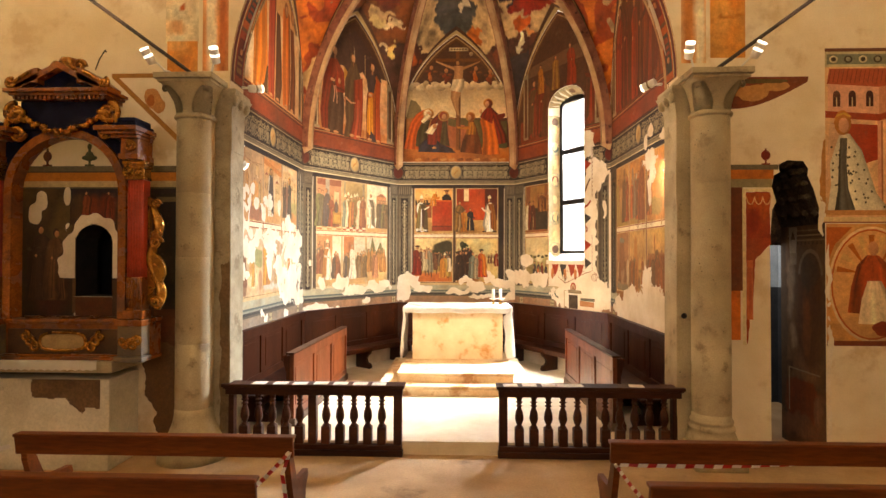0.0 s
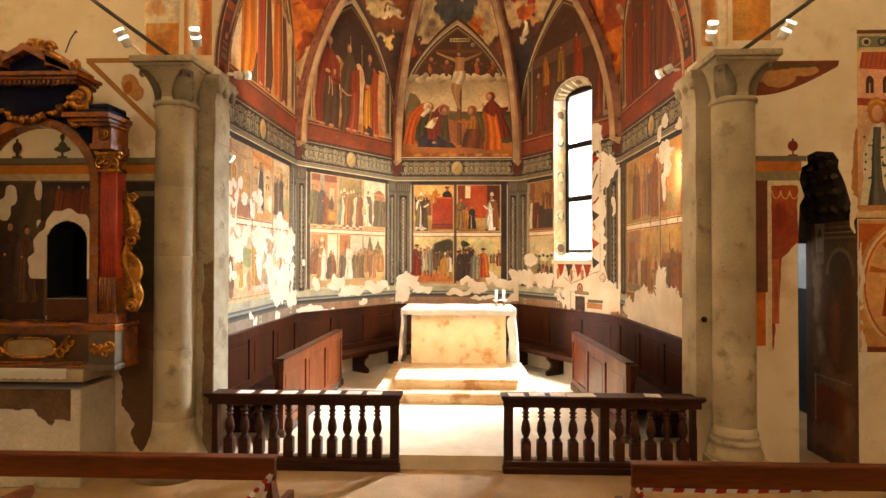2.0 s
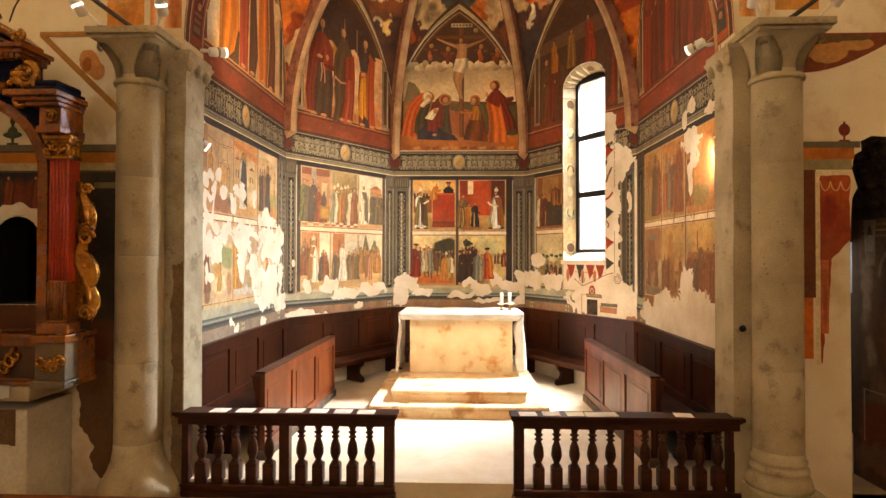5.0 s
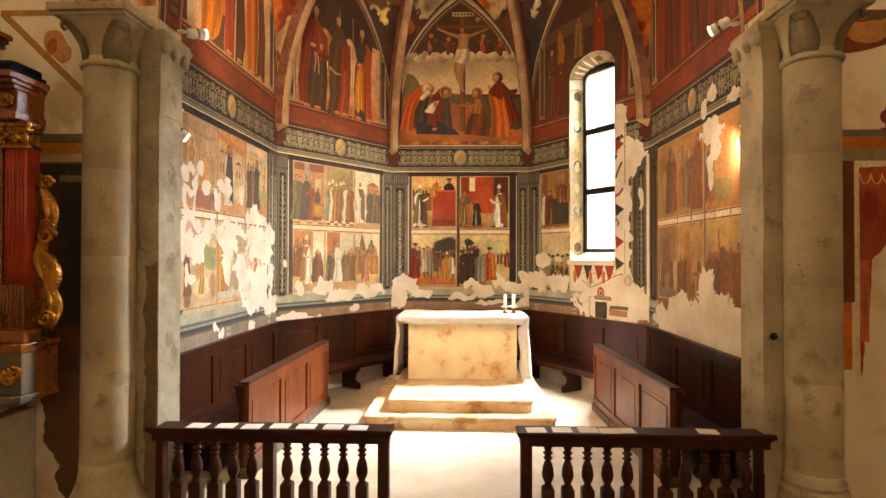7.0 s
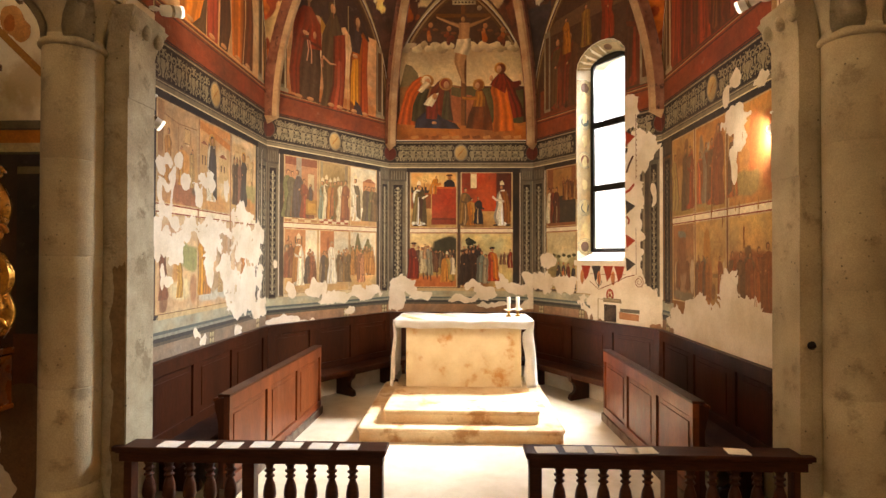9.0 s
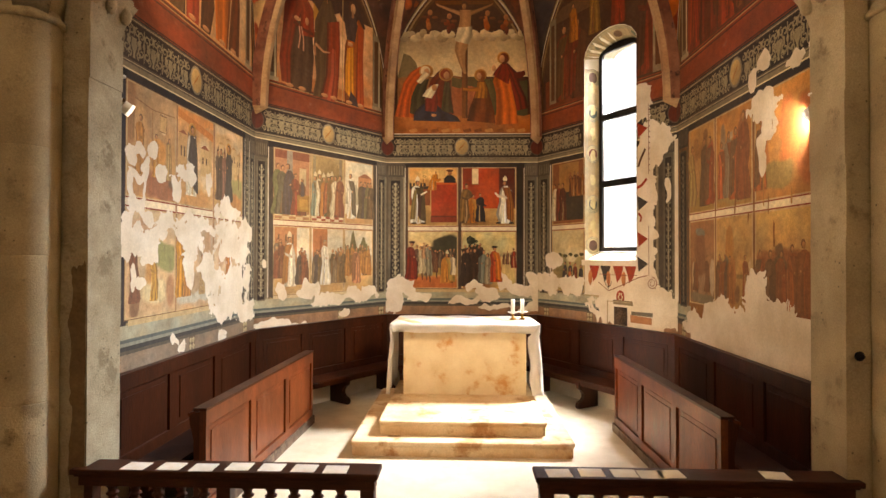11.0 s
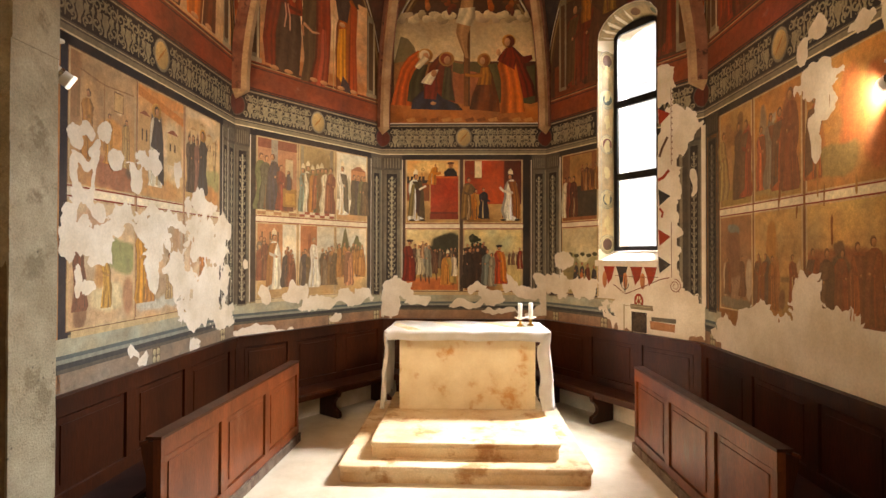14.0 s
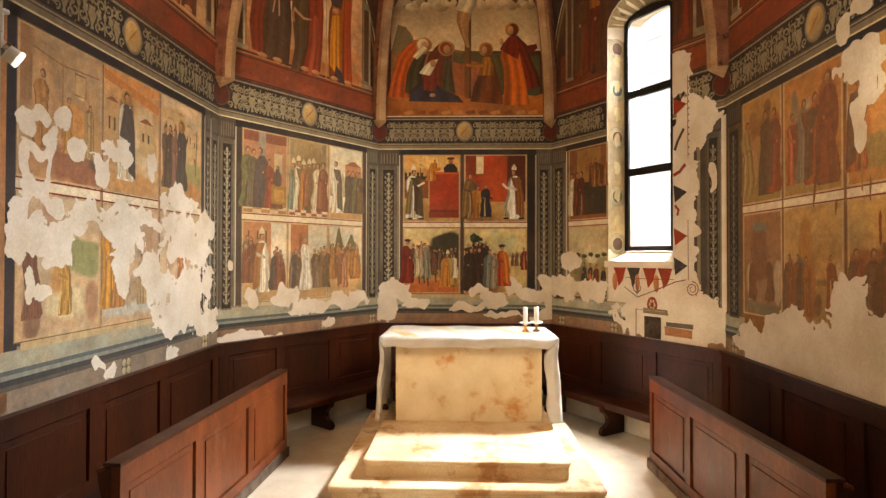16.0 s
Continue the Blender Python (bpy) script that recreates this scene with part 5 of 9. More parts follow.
class Paint:
    """Flat painted shapes on a surface; each lies a hair above the one before."""

    def __init__(self, place, base=0.0015, step=0.00002):
        self.place, self.d, self.base, self.step = place, base, base, step
        self.verts, self.faces, self.cols, self.groups, self.group = [], [], [], [], 0
        self.rnd = random.Random(11)
        self.veil = None

    def faded(self, col):
        """The colour under its veil: worn paint, and glare or brightness put into the pigment."""
        if not self.veil:
            return col
        ground, much = self.veil
        return tuple(a + (b - a) * much for a, b in zip(col, ground))

    def level(self, d=None):
        self.d = self.base + 0.0002 if d is None else d

    def poly(self, pts, col, keep=False):
        n = len(self.verts)
        self.verts += [self.place(u, v, self.d) for u, v in pts]
        self.faces.append(tuple(range(n, n + len(pts))))
        self.cols.append(self.faded(col if not isinstance(col, str) else lin(col)))
        self.groups.append(self.group)
        if not keep:
            self.d += self.step

    def sheet(self, rows, cols):
        """A grid of points, each with its own colour, that blend into one another."""
        for ra, rb, ca, cb in zip(rows, rows[1:], cols, cols[1:]):
            for k in range(len(ra) - 1):
                n = len(self.verts)
                self.verts += [self.place(u, v, self.d) for u, v in (ra[k], ra[k + 1], rb[k + 1], rb[k])]
                self.faces.append((n, n + 1, n + 2, n + 3))
                self.cols.append([self.faded(c) for c in (ca[k], ca[k + 1], cb[k + 1], cb[k])])
                self.groups.append(self.group)
        self.d += self.step

    def wash(self, u, v, col, amount=0.3):
        """A colour as it lies unevenly on the wall at one point."""
        q = Vector((u * 3.1, v * 3.1, 4.7))
        s = 1 + amount * (noise.noise(q) + 0.7 * noise.noise(q * 3.3) + 0.4 * noise.noise(q * 9))
        h = 0.5 * amount * noise.noise(q * 1.7 + Vector((9, 0, 0)))
        return mul((col[0] * (1 + h), col[1], col[2] * (1 - h)), s)

    def rect(self, u0, u1, v0, v1, col, wob=0.0):
        r = self.rnd
        if wob or min(u1 - u0, v1 - v0) < 0.11:
            self.poly([(u + r.uniform(-wob, wob), v + r.uniform(-wob, wob)) for u, v in ((u0, v0), (u1, v0), (u1, v1), (u0, v1))], col)
            return
        col = lin(col) if isinstance(col, str) else col
        nu, nv = max(2, min(22, int((u1 - u0) / 0.06))), max(2, min(22, int((v1 - v0) / 0.06)))
        rows = [[(u0 + (u1 - u0) * i / nu, v0 + (v1 - v0) * j / nv) for i in range(nu + 1)] for j in range(nv + 1)]
        self.sheet(rows, [[self.wash(u, v, col) for u, v in row] for row in rows])

    def smoky(self, u0, u1, v0, v1, high, low, shapes, cell=0.022, seed=0.0):
        """A worn scene without outlines: a ground from high to low, and soft masses (place and radii as shares of the field, colour, firmness)."""
        high, low = lin(high), lin(low)
        nu, nv = max(2, int((u1 - u0) / cell)), max(2, int((v1 - v0) / cell))
        shapes = [(a, b, ra, rb, lin(c), firm) for a, b, ra, rb, c, firm in shapes]
        rows, cols = [], []
        for j in range(nv + 1):
            row, tint = [], []
            for i in range(nu + 1):
                u, v, x, y = u0 + (u1 - u0) * i / nu, v0 + (v1 - v0) * j / nv, i / nu, j / nv
                q = Vector((u * 5, v * 3.2, seed))
                dx, dy = 0.05 * noise.noise(q) + 0.025 * noise.noise(q * 3.1), 0.05 * noise.noise(q + Vector((5, 8, 0))) + 0.02 * noise.noise(q * 3.3)
                c = self.wash(u, v, tuple(s + (e - s) * y for s, e in zip(low, high)), 0.35)
                for a, b, ra, rb, col, firm in shapes:
                    d = ((x + dx - a) / ra) ** 2 + ((y + dy - b) / rb) ** 4
                    w = min(1.0, max(0.0, (1.2 - d) * firm))
                    if w > 0:
                        fold = 1 + 0.3 * noise.noise(Vector((u * 34, v * 5, seed + a * 9)))
                        c = tuple(p + (r * fold - p) * w for p, r in zip(c, col))
                row.append((u, v))
                tint.append(c)
            rows.append(row)
            cols.append(tint)
        self.sheet(rows, cols)

    def drape(self, left, right, col, n=9, deep=0.42):
        """Cloth between two outlines, with soft upright folds, lit from one side."""
        r = self.rnd
        col = lin(col) if isinstance(col, str) else col
        fold, ph, bend, side = r.uniform(4.5, 8.5), r.uniform(0, 6), r.uniform(-2.5, 2.5), r.uniform(-0.25, 0.25)
        rows, cols = [], []
        for j, (a, b) in enumerate(zip(left, right)):
            t = j / (len(left) - 1)
            row, tint = [], []
            for i in range(n + 1):
                s = 2 * i / n - 1
                row.append((a[0] + (b[0] - a[0]) * i / n, a[1] + (b[1] - a[1]) * i / n))
                f = math.sin(s * fold + ph + bend * t + 0.8 * math.sin(3 * t + ph)) + 0.5 * math.sin(s * fold * 2.3 + ph * 2 - bend * t)
                tint.append(mul(col, max(0.3, 1.05 + deep * f * (1 - 0.35 * t) - 0.42 * abs(s) ** 2.5 + side * s)))
            rows.append(row)
            cols.append(tint)
        self.sheet(rows, cols)

    def strip_rect(self, u0, u1, v0, v1, col, n=8):
        """A rectangle in n slices, for curved ground."""
        for k in range(n):
            a, b = u0 + (u1 - u0) * k / n, u0 + (u1 - u0) * (k + 1) / n
            self.poly([(a, v0), (b, v0), (b, v1), (a, v1)], col, True)
        self.d += self.step * 6

    def oval(self, u, v, ru, rv, col, n=16, wob=0.0):
        r = self.rnd
        col = lin(col) if isinstance(col, str) else col
        pts = [(u + ru * math.cos(2 * math.pi * k / n) * (1 + r.uniform(-wob, wob)), v + rv * math.sin(2 * math.pi * k / n) * (1 + r.uniform(-wob, wob))) for k in range(n)]
        self.poly(pts, col)
        self.cols[-1] = [mul(self.faded(col), 1 + 0.28 * math.cos(2 * math.pi * k / n - 2.2)) for k in range(n)]

    def ribbon(self, pts, w, col):
        """A painted line; w may taper as a pair."""
        w0, w1 = w if isinstance(w, tuple) else (w, w)
        left, right = [], []
        for k, (u, v) in enumerate(pts):
            a, b = pts[max(0, k - 1)], pts[min(len(pts) - 1, k + 1)]
            du, dv = b[0] - a[0], b[1] - a[1]
            m = math.hypot(du, dv) or 1
            h = (w0 + (w1 - w0) * k / (len(pts) - 1)) / 2
            left.append((u - dv / m * h, v + du / m * h))
            right.append((u + dv / m * h, v - du / m * h))
        for k in range(len(pts) - 1):
            self.poly([left[k], left[k + 1], right[k + 1], right[k]], col, True)
        self.d += self.step

    def curl(self, u, v, r, way, start, col, w=0.012, turns=1.15, n=11):
        self.ribbon([(u + r * (1 - 0.75 * k / n) * math.cos(start + way * 2 * math.pi * turns * k / n), v + r * (1 - 0.75 * k / n) * math.sin(start + way * 2 * math.pi * turns * k / n)) for k in range(n + 1)], (w, w * 0.6), col)

    def patch(self, u0, u1, v0, v1, field, col, cell=0.018):
        """Fills the part of the rectangle where field(u, v) > 0, with an uneven outline."""
        nu, nv = max(1, int((u1 - u0) / cell)), max(1, int((v1 - v0) / cell))
        su, sv = (u1 - u0) / nu, (v1 - v0) / nv
        val = [[field(u0 + i * su, v0 + j * sv) for i in range(nu + 1)] for j in range(nv + 1)]
        for j in range(nv):
            run = None
            for i in range(nu + 1):
                full = i < nu and min(val[j][i], val[j][i + 1], val[j + 1][i], val[j + 1][i + 1]) > 0
                if full:
                    run = i if run is None else run
                    continue
                if run is not None:
                    self.poly([(u0 + run * su, v0 + j * sv), (u0 + i * su, v0 + j * sv), (u0 + i * su, v0 + (j + 1) * sv), (u0 + run * su, v0 + (j + 1) * sv)], col, True)
                    run = None
                if i == nu:
                    continue
                corners = [((i, j), val[j][i]), ((i + 1, j), val[j][i + 1]), ((i + 1, j + 1), val[j + 1][i + 1]), ((i, j + 1), val[j + 1][i])]
                out = []
                for k in range(4):
                    (a, fa), (b, fb) = corners[k], corners[(k + 1) % 4]
                    if fa > 0:
                        out.append(a)
                    if (fa > 0) != (fb > 0):
                        s = fa / (fa - fb)
                        out.append((a[0] + (b[0] - a[0]) * s, a[1] + (b[1] - a[1]) * s))
                if len(out) >= 3:
                    self.poly([(u0 + x * su, v0 + y * sv) for x, y in out], col, True)
        self.d += self.step

    def blobs(self, ovals, col, seed=0, rough=0.75, cell=0.016, freq=5.0, tear=0.0):
        """A patch made of overlapping ovals, with a torn outline."""
        u0, u1 = min(o[0] - o[2] * 1.4 for o in ovals), max(o[0] + o[2] * 1.4 for o in ovals)
        v0, v1 = min(o[1] - o[3] * 1.4 for o in ovals), max(o[1] + o[3] * 1.4 for o in ovals)

        def field(u, v):
            q = Vector((u * 4.2, v * 2.6, seed + 20))
            u, v = u + tear * (0.075 * noise.noise(q) + 0.05 * noise.noise(q * 2.6)), v + tear * (0.11 * noise.noise(q + Vector((7, 3, 0))) + 0.06 * noise.noise(q * 2.9 + Vector((1, 8, 0))))
            near = [1 - ((u - a) / c) ** 2 - ((v - b) / e) ** 2 for a, b, c, e in ovals]
            f = max(near)
            if f < -1.2:
                return f
            f += 0.3 * math.log(sum(math.exp((g - f) / 0.3) for g in near if g > f - 2.5))
            q = Vector((u * freq, v * freq, seed))
            return f + rough * noise.noise(q) + rough * 0.55 * noise.noise(q * 2.7) + rough * 0.25 * noise.noise(q * 7)
        self.patch(u0, u1, v0, v1, field, col, cell)

    def robe(self, u, v, h, col, mantle=None, skin="b07c55", hair="35201a", halo=False, mitre=None, wide=1.0, lean=0.0):
        """A plain upright robed shape with a head."""
        r = self.rnd
        col = lin(col) if isinstance(col, str) else col
        ks = ((0.0, 0.15), (0.06, 0.155), (0.2, 0.145), (0.35, 0.125), (0.5, 0.115), (0.62, 0.118), (0.74, 0.12), (0.81, 0.09), (0.85, 0.035))
        n = 5 if h < 0.4 else 8 if h < 1.0 else 14
        hip, turn = r.uniform(-0.035, 0.035) * h, r.uniform(0.75, 1.2)
        left = [(u + lean * s * h + hip * math.sin(s * 5) - w * h * wide * turn * r.uniform(0.8, 1.15), v + s * h) for s, w in ks]
        right = [(u + lean * s * h + hip * math.sin(s * 5) + w * h * wide * (1.95 - turn) * r.uniform(0.8, 1.15), v + s * h) for s, w in ks]
        self.drape(left, right, col, n)
        dark = r.choice((left, right))
        self.ribbon(dark[1:7], (0.006 * h, 0.012 * h), mul(col, 0.35))
        if r.random() < 0.45 and h > 0.3:
            x = r.uniform(-0.05, 0.05) * h
            self.ribbon([(u + x, v + 0.02 * h), (u + x * 0.8 + hip, v + 0.3 * h), (u + x * 0.5, v + r.uniform(0.45, 0.7) * h)], (0.05 * h, 0.02 * h), r.choice((mul(col, 0.5), mul(col, 1.6), lin("b89c70"), lin("6a4428"))))
        for k in range(3 if h < 0.4 else 7):
            x, top, w = r.uniform(-0.1, 0.1) * h * wide, r.uniform(0.4, 0.78), r.uniform(0.006, 0.012) * h
            bend = r.uniform(-0.025, 0.025) * h
            self.ribbon([(u + x * 1.25, v + 0.03 * h), (u + x + bend, v + 0.3 * h), (u + x * 0.8 + lean * top * h, v + top * h)], (w, w * 0.4), mul(col, r.choice((0.45, 1.7, 2.1))))
        if mantle:
            s = r.choice((-1, 1))
            outer = ((0.03, 0.17), (0.2, 0.165), (0.4, 0.155), (0.55, 0.15), (0.7, 0.13), (0.81, 0.10))
            inner = ((0.10, 0.04), (0.25, 0.03), (0.42, 0.025), (0.6, 0.01), (0.72, -0.03), (0.82, -0.06))
            self.drape([(u + s * w * h * wide + lean * q * h, v + q * h) for q, w in outer], [(u + s * w * h + lean * q * h, v + q * h) for q, w in inner], mantle, max(3, n // 2))
        hu, hv = u + lean * 0.92 * h, v + 0.915 * h
        if halo:
            self.oval(hu, hv, 0.10 * h, 0.10 * h, "b98a45", 14)
            self.oval(hu, hv, 0.088 * h, 0.088 * h, "a5763a", 14)
        self.oval(hu, hv + 0.008 * h, 0.046 * h, 0.06 * h, hair, 12)
        self.oval(hu + r.choice((-1, 1)) * 0.010 * h, hv - 0.010 * h, 0.034 * h, 0.047 * h, skin, 12)
        if mitre:
            self.poly([(hu - 0.05 * h, hv + 0.05 * h), (hu + 0.05 * h, hv + 0.05 * h), (hu + 0.045 * h, hv + 0.11 * h), (hu, hv + 0.17 * h), (hu - 0.045 * h, hv + 0.11 * h)], mitre)
        if h > 0.4:
            s = r.choice((-1, 1))
            self.poly([(u + s * 0.11 * h, v + 0.66 * h), (u + s * 0.09 * h, v + 0.60 * h), (u - s * 0.05 * h, v + 0.55 * h), (u - s * 0.05 * h, v + 0.60 * h)], mul(col, 0.75))
            self.oval(u - s * 0.055 * h, v + 0.575 * h, 0.018 * h, 0.02 * h, skin, 8)

    def crowd(self, u0, u1, v, h, n, cols, rows=2):
        """A press of people as plain robed shapes, some hatted."""
        r = self.rnd
        for row in range(rows, 0, -1):
            for k in range(n):
                self.robe(u0 + (u1 - u0) * (k + 0.5 + r.uniform(-0.3, 0.3)) / n, v + (row - 1) * 0.09 * h, h * r.uniform(0.82, 1.1), mul(lin(r.choice(cols)), r.uniform(0.7, 1.5)), r.choice((None, None, r.choice(cols))), r.choice(("b07c55", "9d6a48", "a8744f")), r.choice(("2a1a14", "4a2c1a", "6a2a18", "8a7458")), wide=0.85)

    def hills(self, u0, u1, v0, v1, col, seed=0.0, amp=0.5):
        col = lin(col) if isinstance(col, str) else col
        top = [(u0 + (u1 - u0) * k / 14, v0 + (v1 - v0) * (0.55 + amp * noise.noise(Vector((k * 0.31 + seed, seed, 0))))) for k in range(15)]
        rows = [[(u, v0 + (v - v0) * j / 4) for u, v in top] for j in range(5)]
        self.sheet(rows, [[self.wash(u, v, mul(col, 0.8 + 0.09 * j), 0.35) for u, v in row] for j, row in enumerate(rows)])

    def tree(self, u, v, r, col, n=16):
        q = self.rnd
        self.rect(u - r * 0.07, u + r * 0.07, v - r * 1.6, v, "3a2a1a")
        for k in range(n):
            a = q.uniform(0, 6.28)
            s = q.uniform(0.1, 0.75) * r
            self.oval(u + math.cos(a) * s, v + math.sin(a) * s * 0.7, r * q.uniform(0.25, 0.45), r * q.uniform(0.2, 0.35), mul(lin(col), q.uniform(0.6, 1.5)), 9, 0.15)

    def house(self, u, v, w, h, col, roof="8a4a30"):
        self.rect(u, u + w, v, v + h, col, 0.004)
        self.poly([(u - 0.02 * w, v + h), (u + w * 1.02, v + h), (u + w * 0.6, v + h + 0.22 * w), (u + w * 0.4, v + h + 0.22 * w)], roof)
        for k in range(2):
            self.rect(u + w * (0.2 + 0.4 * k), u + w * (0.34 + 0.4 * k), v + h * 0.45, v + h * 0.7, "4a3626")

    def done(self, name, parent, label, mat=None):
        """Links what was painted: the ground as one mesh, and each framed scene as a mesh of its own."""
        made = None
        for g in range(max(self.groups) + 1):
            picked = [k for k, h in enumerate(self.groups) if h == g]
            if not picked:
                continue
            verts, faces, cols = [], [], []
            for k in picked:
                f = self.faces[k]
                faces.append(tuple(range(len(verts), len(verts) + len(f))))
                verts += [tuple(self.verts[q]) for q in f]
                tint = self.cols[k] if isinstance(self.cols[k], list) else [self.cols[k]] * len(f)
                cols += [(*deepened(c), 1.0) for c in tint]
            me = bpy.data.meshes.new(name)
            me.from_pydata(verts, [], faces)
            att = me.color_attributes.new("pigment", "FLOAT_COLOR", "CORNER")
            att.data.foreach_set("color", np.array(cols, dtype=np.float32).ravel())
            me.materials.append(mat or FRESCO)
            ob = new(name if g == 0 else "fresco_scene", me)
            ob.parent = parent
            if label and g == 0:
                ob["label"] = label
            made = made or ob
        return made


CREAM, DARK = "d9c8a2", "231d1b"
CLOTHS = ["5a2418", "6e3420", "2c2a34", "4a3a24", "7a5a34", "8a4a2a", "3a3a2c", "6a5a48", "9a6a3a"]


def frieze(key, u0, u1):
    """Black band with pale scrolls, vases and a gilt roundel in the middle."""
    p = Paint(place_on[key])
    w = place_on[key].length
    p.rect(u0, u1, 4.045, 4.46, "5c5244")
    p.rect(u0, u1, 4.085, 4.425, "241e1b")
    for v in (4.065, 4.44):
        p.rect(u0, u1, v - 0.005, v + 0.005, "a89a7c")
    p.rect(u0, u1, 4.46, 4.475, DARK)
    mid = w / 2
    pale = "94886c"
    for a, b in ((0.15, mid - 0.14), (mid + 0.14, w - 0.15)):
        n = 9
        s = (b - a) / n
        for k in range(n):
            u = a + (k + 0.5) * s
            if not u0 + 0.08 < u < u1 - 0.08:
                continue
            p.level(p.base + 0.0012)
            if k % 2 == 0:
                # vase with leaves
                p.poly([(u - 0.02, 4.11), (u + 0.02, 4.11), (u + 0.012, 4.15), (u + 0.045, 4.22), (u + 0.03, 4.27), (u + 0.04, 4.29), (u - 0.04, 4.29), (u - 0.03, 4.27), (u - 0.045, 4.22), (u - 0.012, 4.15)], pale)
                for way in (-1, 1):
                    p.curl(u + way * 0.045, 4.35, 0.042, way, math.pi / 2, pale, 0.019)
                    p.curl(u + way * 0.07, 4.15, 0.038, -way, -math.pi / 2, pale, 0.018)
                    p.oval(u + way * 0.085, 4.25, 0.014, 0.045, pale, 8)
                p.oval(u, 4.345, 0.016, 0.045, pale, 9)
            else:
                for way in (-1, 1):
                    p.curl(u + way * 0.042, 4.33, 0.052, way, -math.pi / 2, pale, 0.022)
                    p.curl(u + way * 0.042, 4.185, 0.052, -way, math.pi / 2, pale, 0.022)
                    p.oval(u + way * 0.085, 4.255, 0.018, 0.03, pale, 8)
                p.rect(u - 0.007, u + 0.007, 4.11, 4.4, pale)
                p.oval(u, 4.255, 0.02, 0.035, pale, 8)
            for i in range(9):
                g, q = p.rnd.uniform(-0.5, 0.5) * s, p.rnd.uniform(4.105, 4.405)
                p.ribbon([(u + g, q), (u + g + p.rnd.uniform(-0.02, 0.02), q + p.rnd.uniform(-0.025, 0.025))], (0.009, 0.003), p.rnd.choice((pale, "746a54", "a89c7e")))
    if u0 < mid < u1:
        p.level(p.base + 0.003)
        p.oval(mid, 4.255, 0.135, 0.16, "5a5142", 24)
        p.oval(mid, 4.255, 0.125, 0.15, "8e826a", 24)
        p.oval(mid, 4.255, 0.105, 0.128, "b89a68", 24)
        for k in range(5):
            p.ribbon([(mid - 0.07 + 0.02 * k, 4.18 + 0.02 * k), (mid - 0.02 + 0.02 * k, 4.26 + 0.02 * k)], 0.008, "a87840")
    for at in (0.0, w):
        s = 1 if at == 0 else -1
        if u0 - 0.01 <= at <= u1 + 0.01:
            p.level(p.base + 0.003)
            for r, c in ((0.14, "5a4a3c"), (0.125, "5c1c12")):
                pts = [(at + s * r * math.sin(math.pi * k / 14), 4.245 - r * math.cos(math.pi * k / 14)) for k in range(15)]
                p.poly(pts, c)
    return p.done("frieze", wall_ob[key], "painted black frieze with pale scrolls and roundels")


def mouldings(key, u0, u1):
    p = Paint(place_on[key])
    p.rect(u0, u1, 4.00, 4.045, "84785f")
    p.rect(u0, u1, 3.985, 4.0, CREAM)
    p.rect(u0, u1, 3.90, 3.985, "25211f")
    # red band above the frieze
    if key == "apse_back":
        return p.done("painted_moulding", wall_ob[key], "painted dark moulding")
    p.rect(u0, u1, 4.475, 4.84, "8a4026")
    for v, c in ((4.49, "3a1c14"), (4.76, "4c2a1c"), (4.80, "b08a5c"), (4.815, "4c2a1c")):
        p.rect(u0, u1, v - 0.008, v + 0.008, c)
    return p.done("painted_moulding", wall_ob[key], "painted dark moulding and red band")


def dado(key, u0, u1, crosses):
    p = Paint(place_on[key])
    p.rect(u0, u1, 1.36, 1.80, "9c8a68")
    p.rect(u0, u1, 1.36, 1.53, "94745a" if key != "left" else "8c7a66")
    for a, b, c in ((1.53, 1.56, "5a5548"), (1.56, 1.60, "3c3d3c"), (1.60, 1.63, "8c8c7c"), (1.63, 1.66, "5c6460"), (1.66, 1.78, "a39c84")):
        p.rect(u0, u1, a, b, c)
    for u in crosses:
        p.rect(u - 0.065, u + 0.065, 1.38, 1.535, "6a5c48")
        for du in (-1, 1):
            for dv in (-1, 1):
                p.oval(u + du * 0.03, 1.455 + dv * 0.034, 0.027, 0.032, "b09f7c", 10)
    return p.done("painted_dado", wall_ob[key], "painted dado with grey mouldings and small crosses")


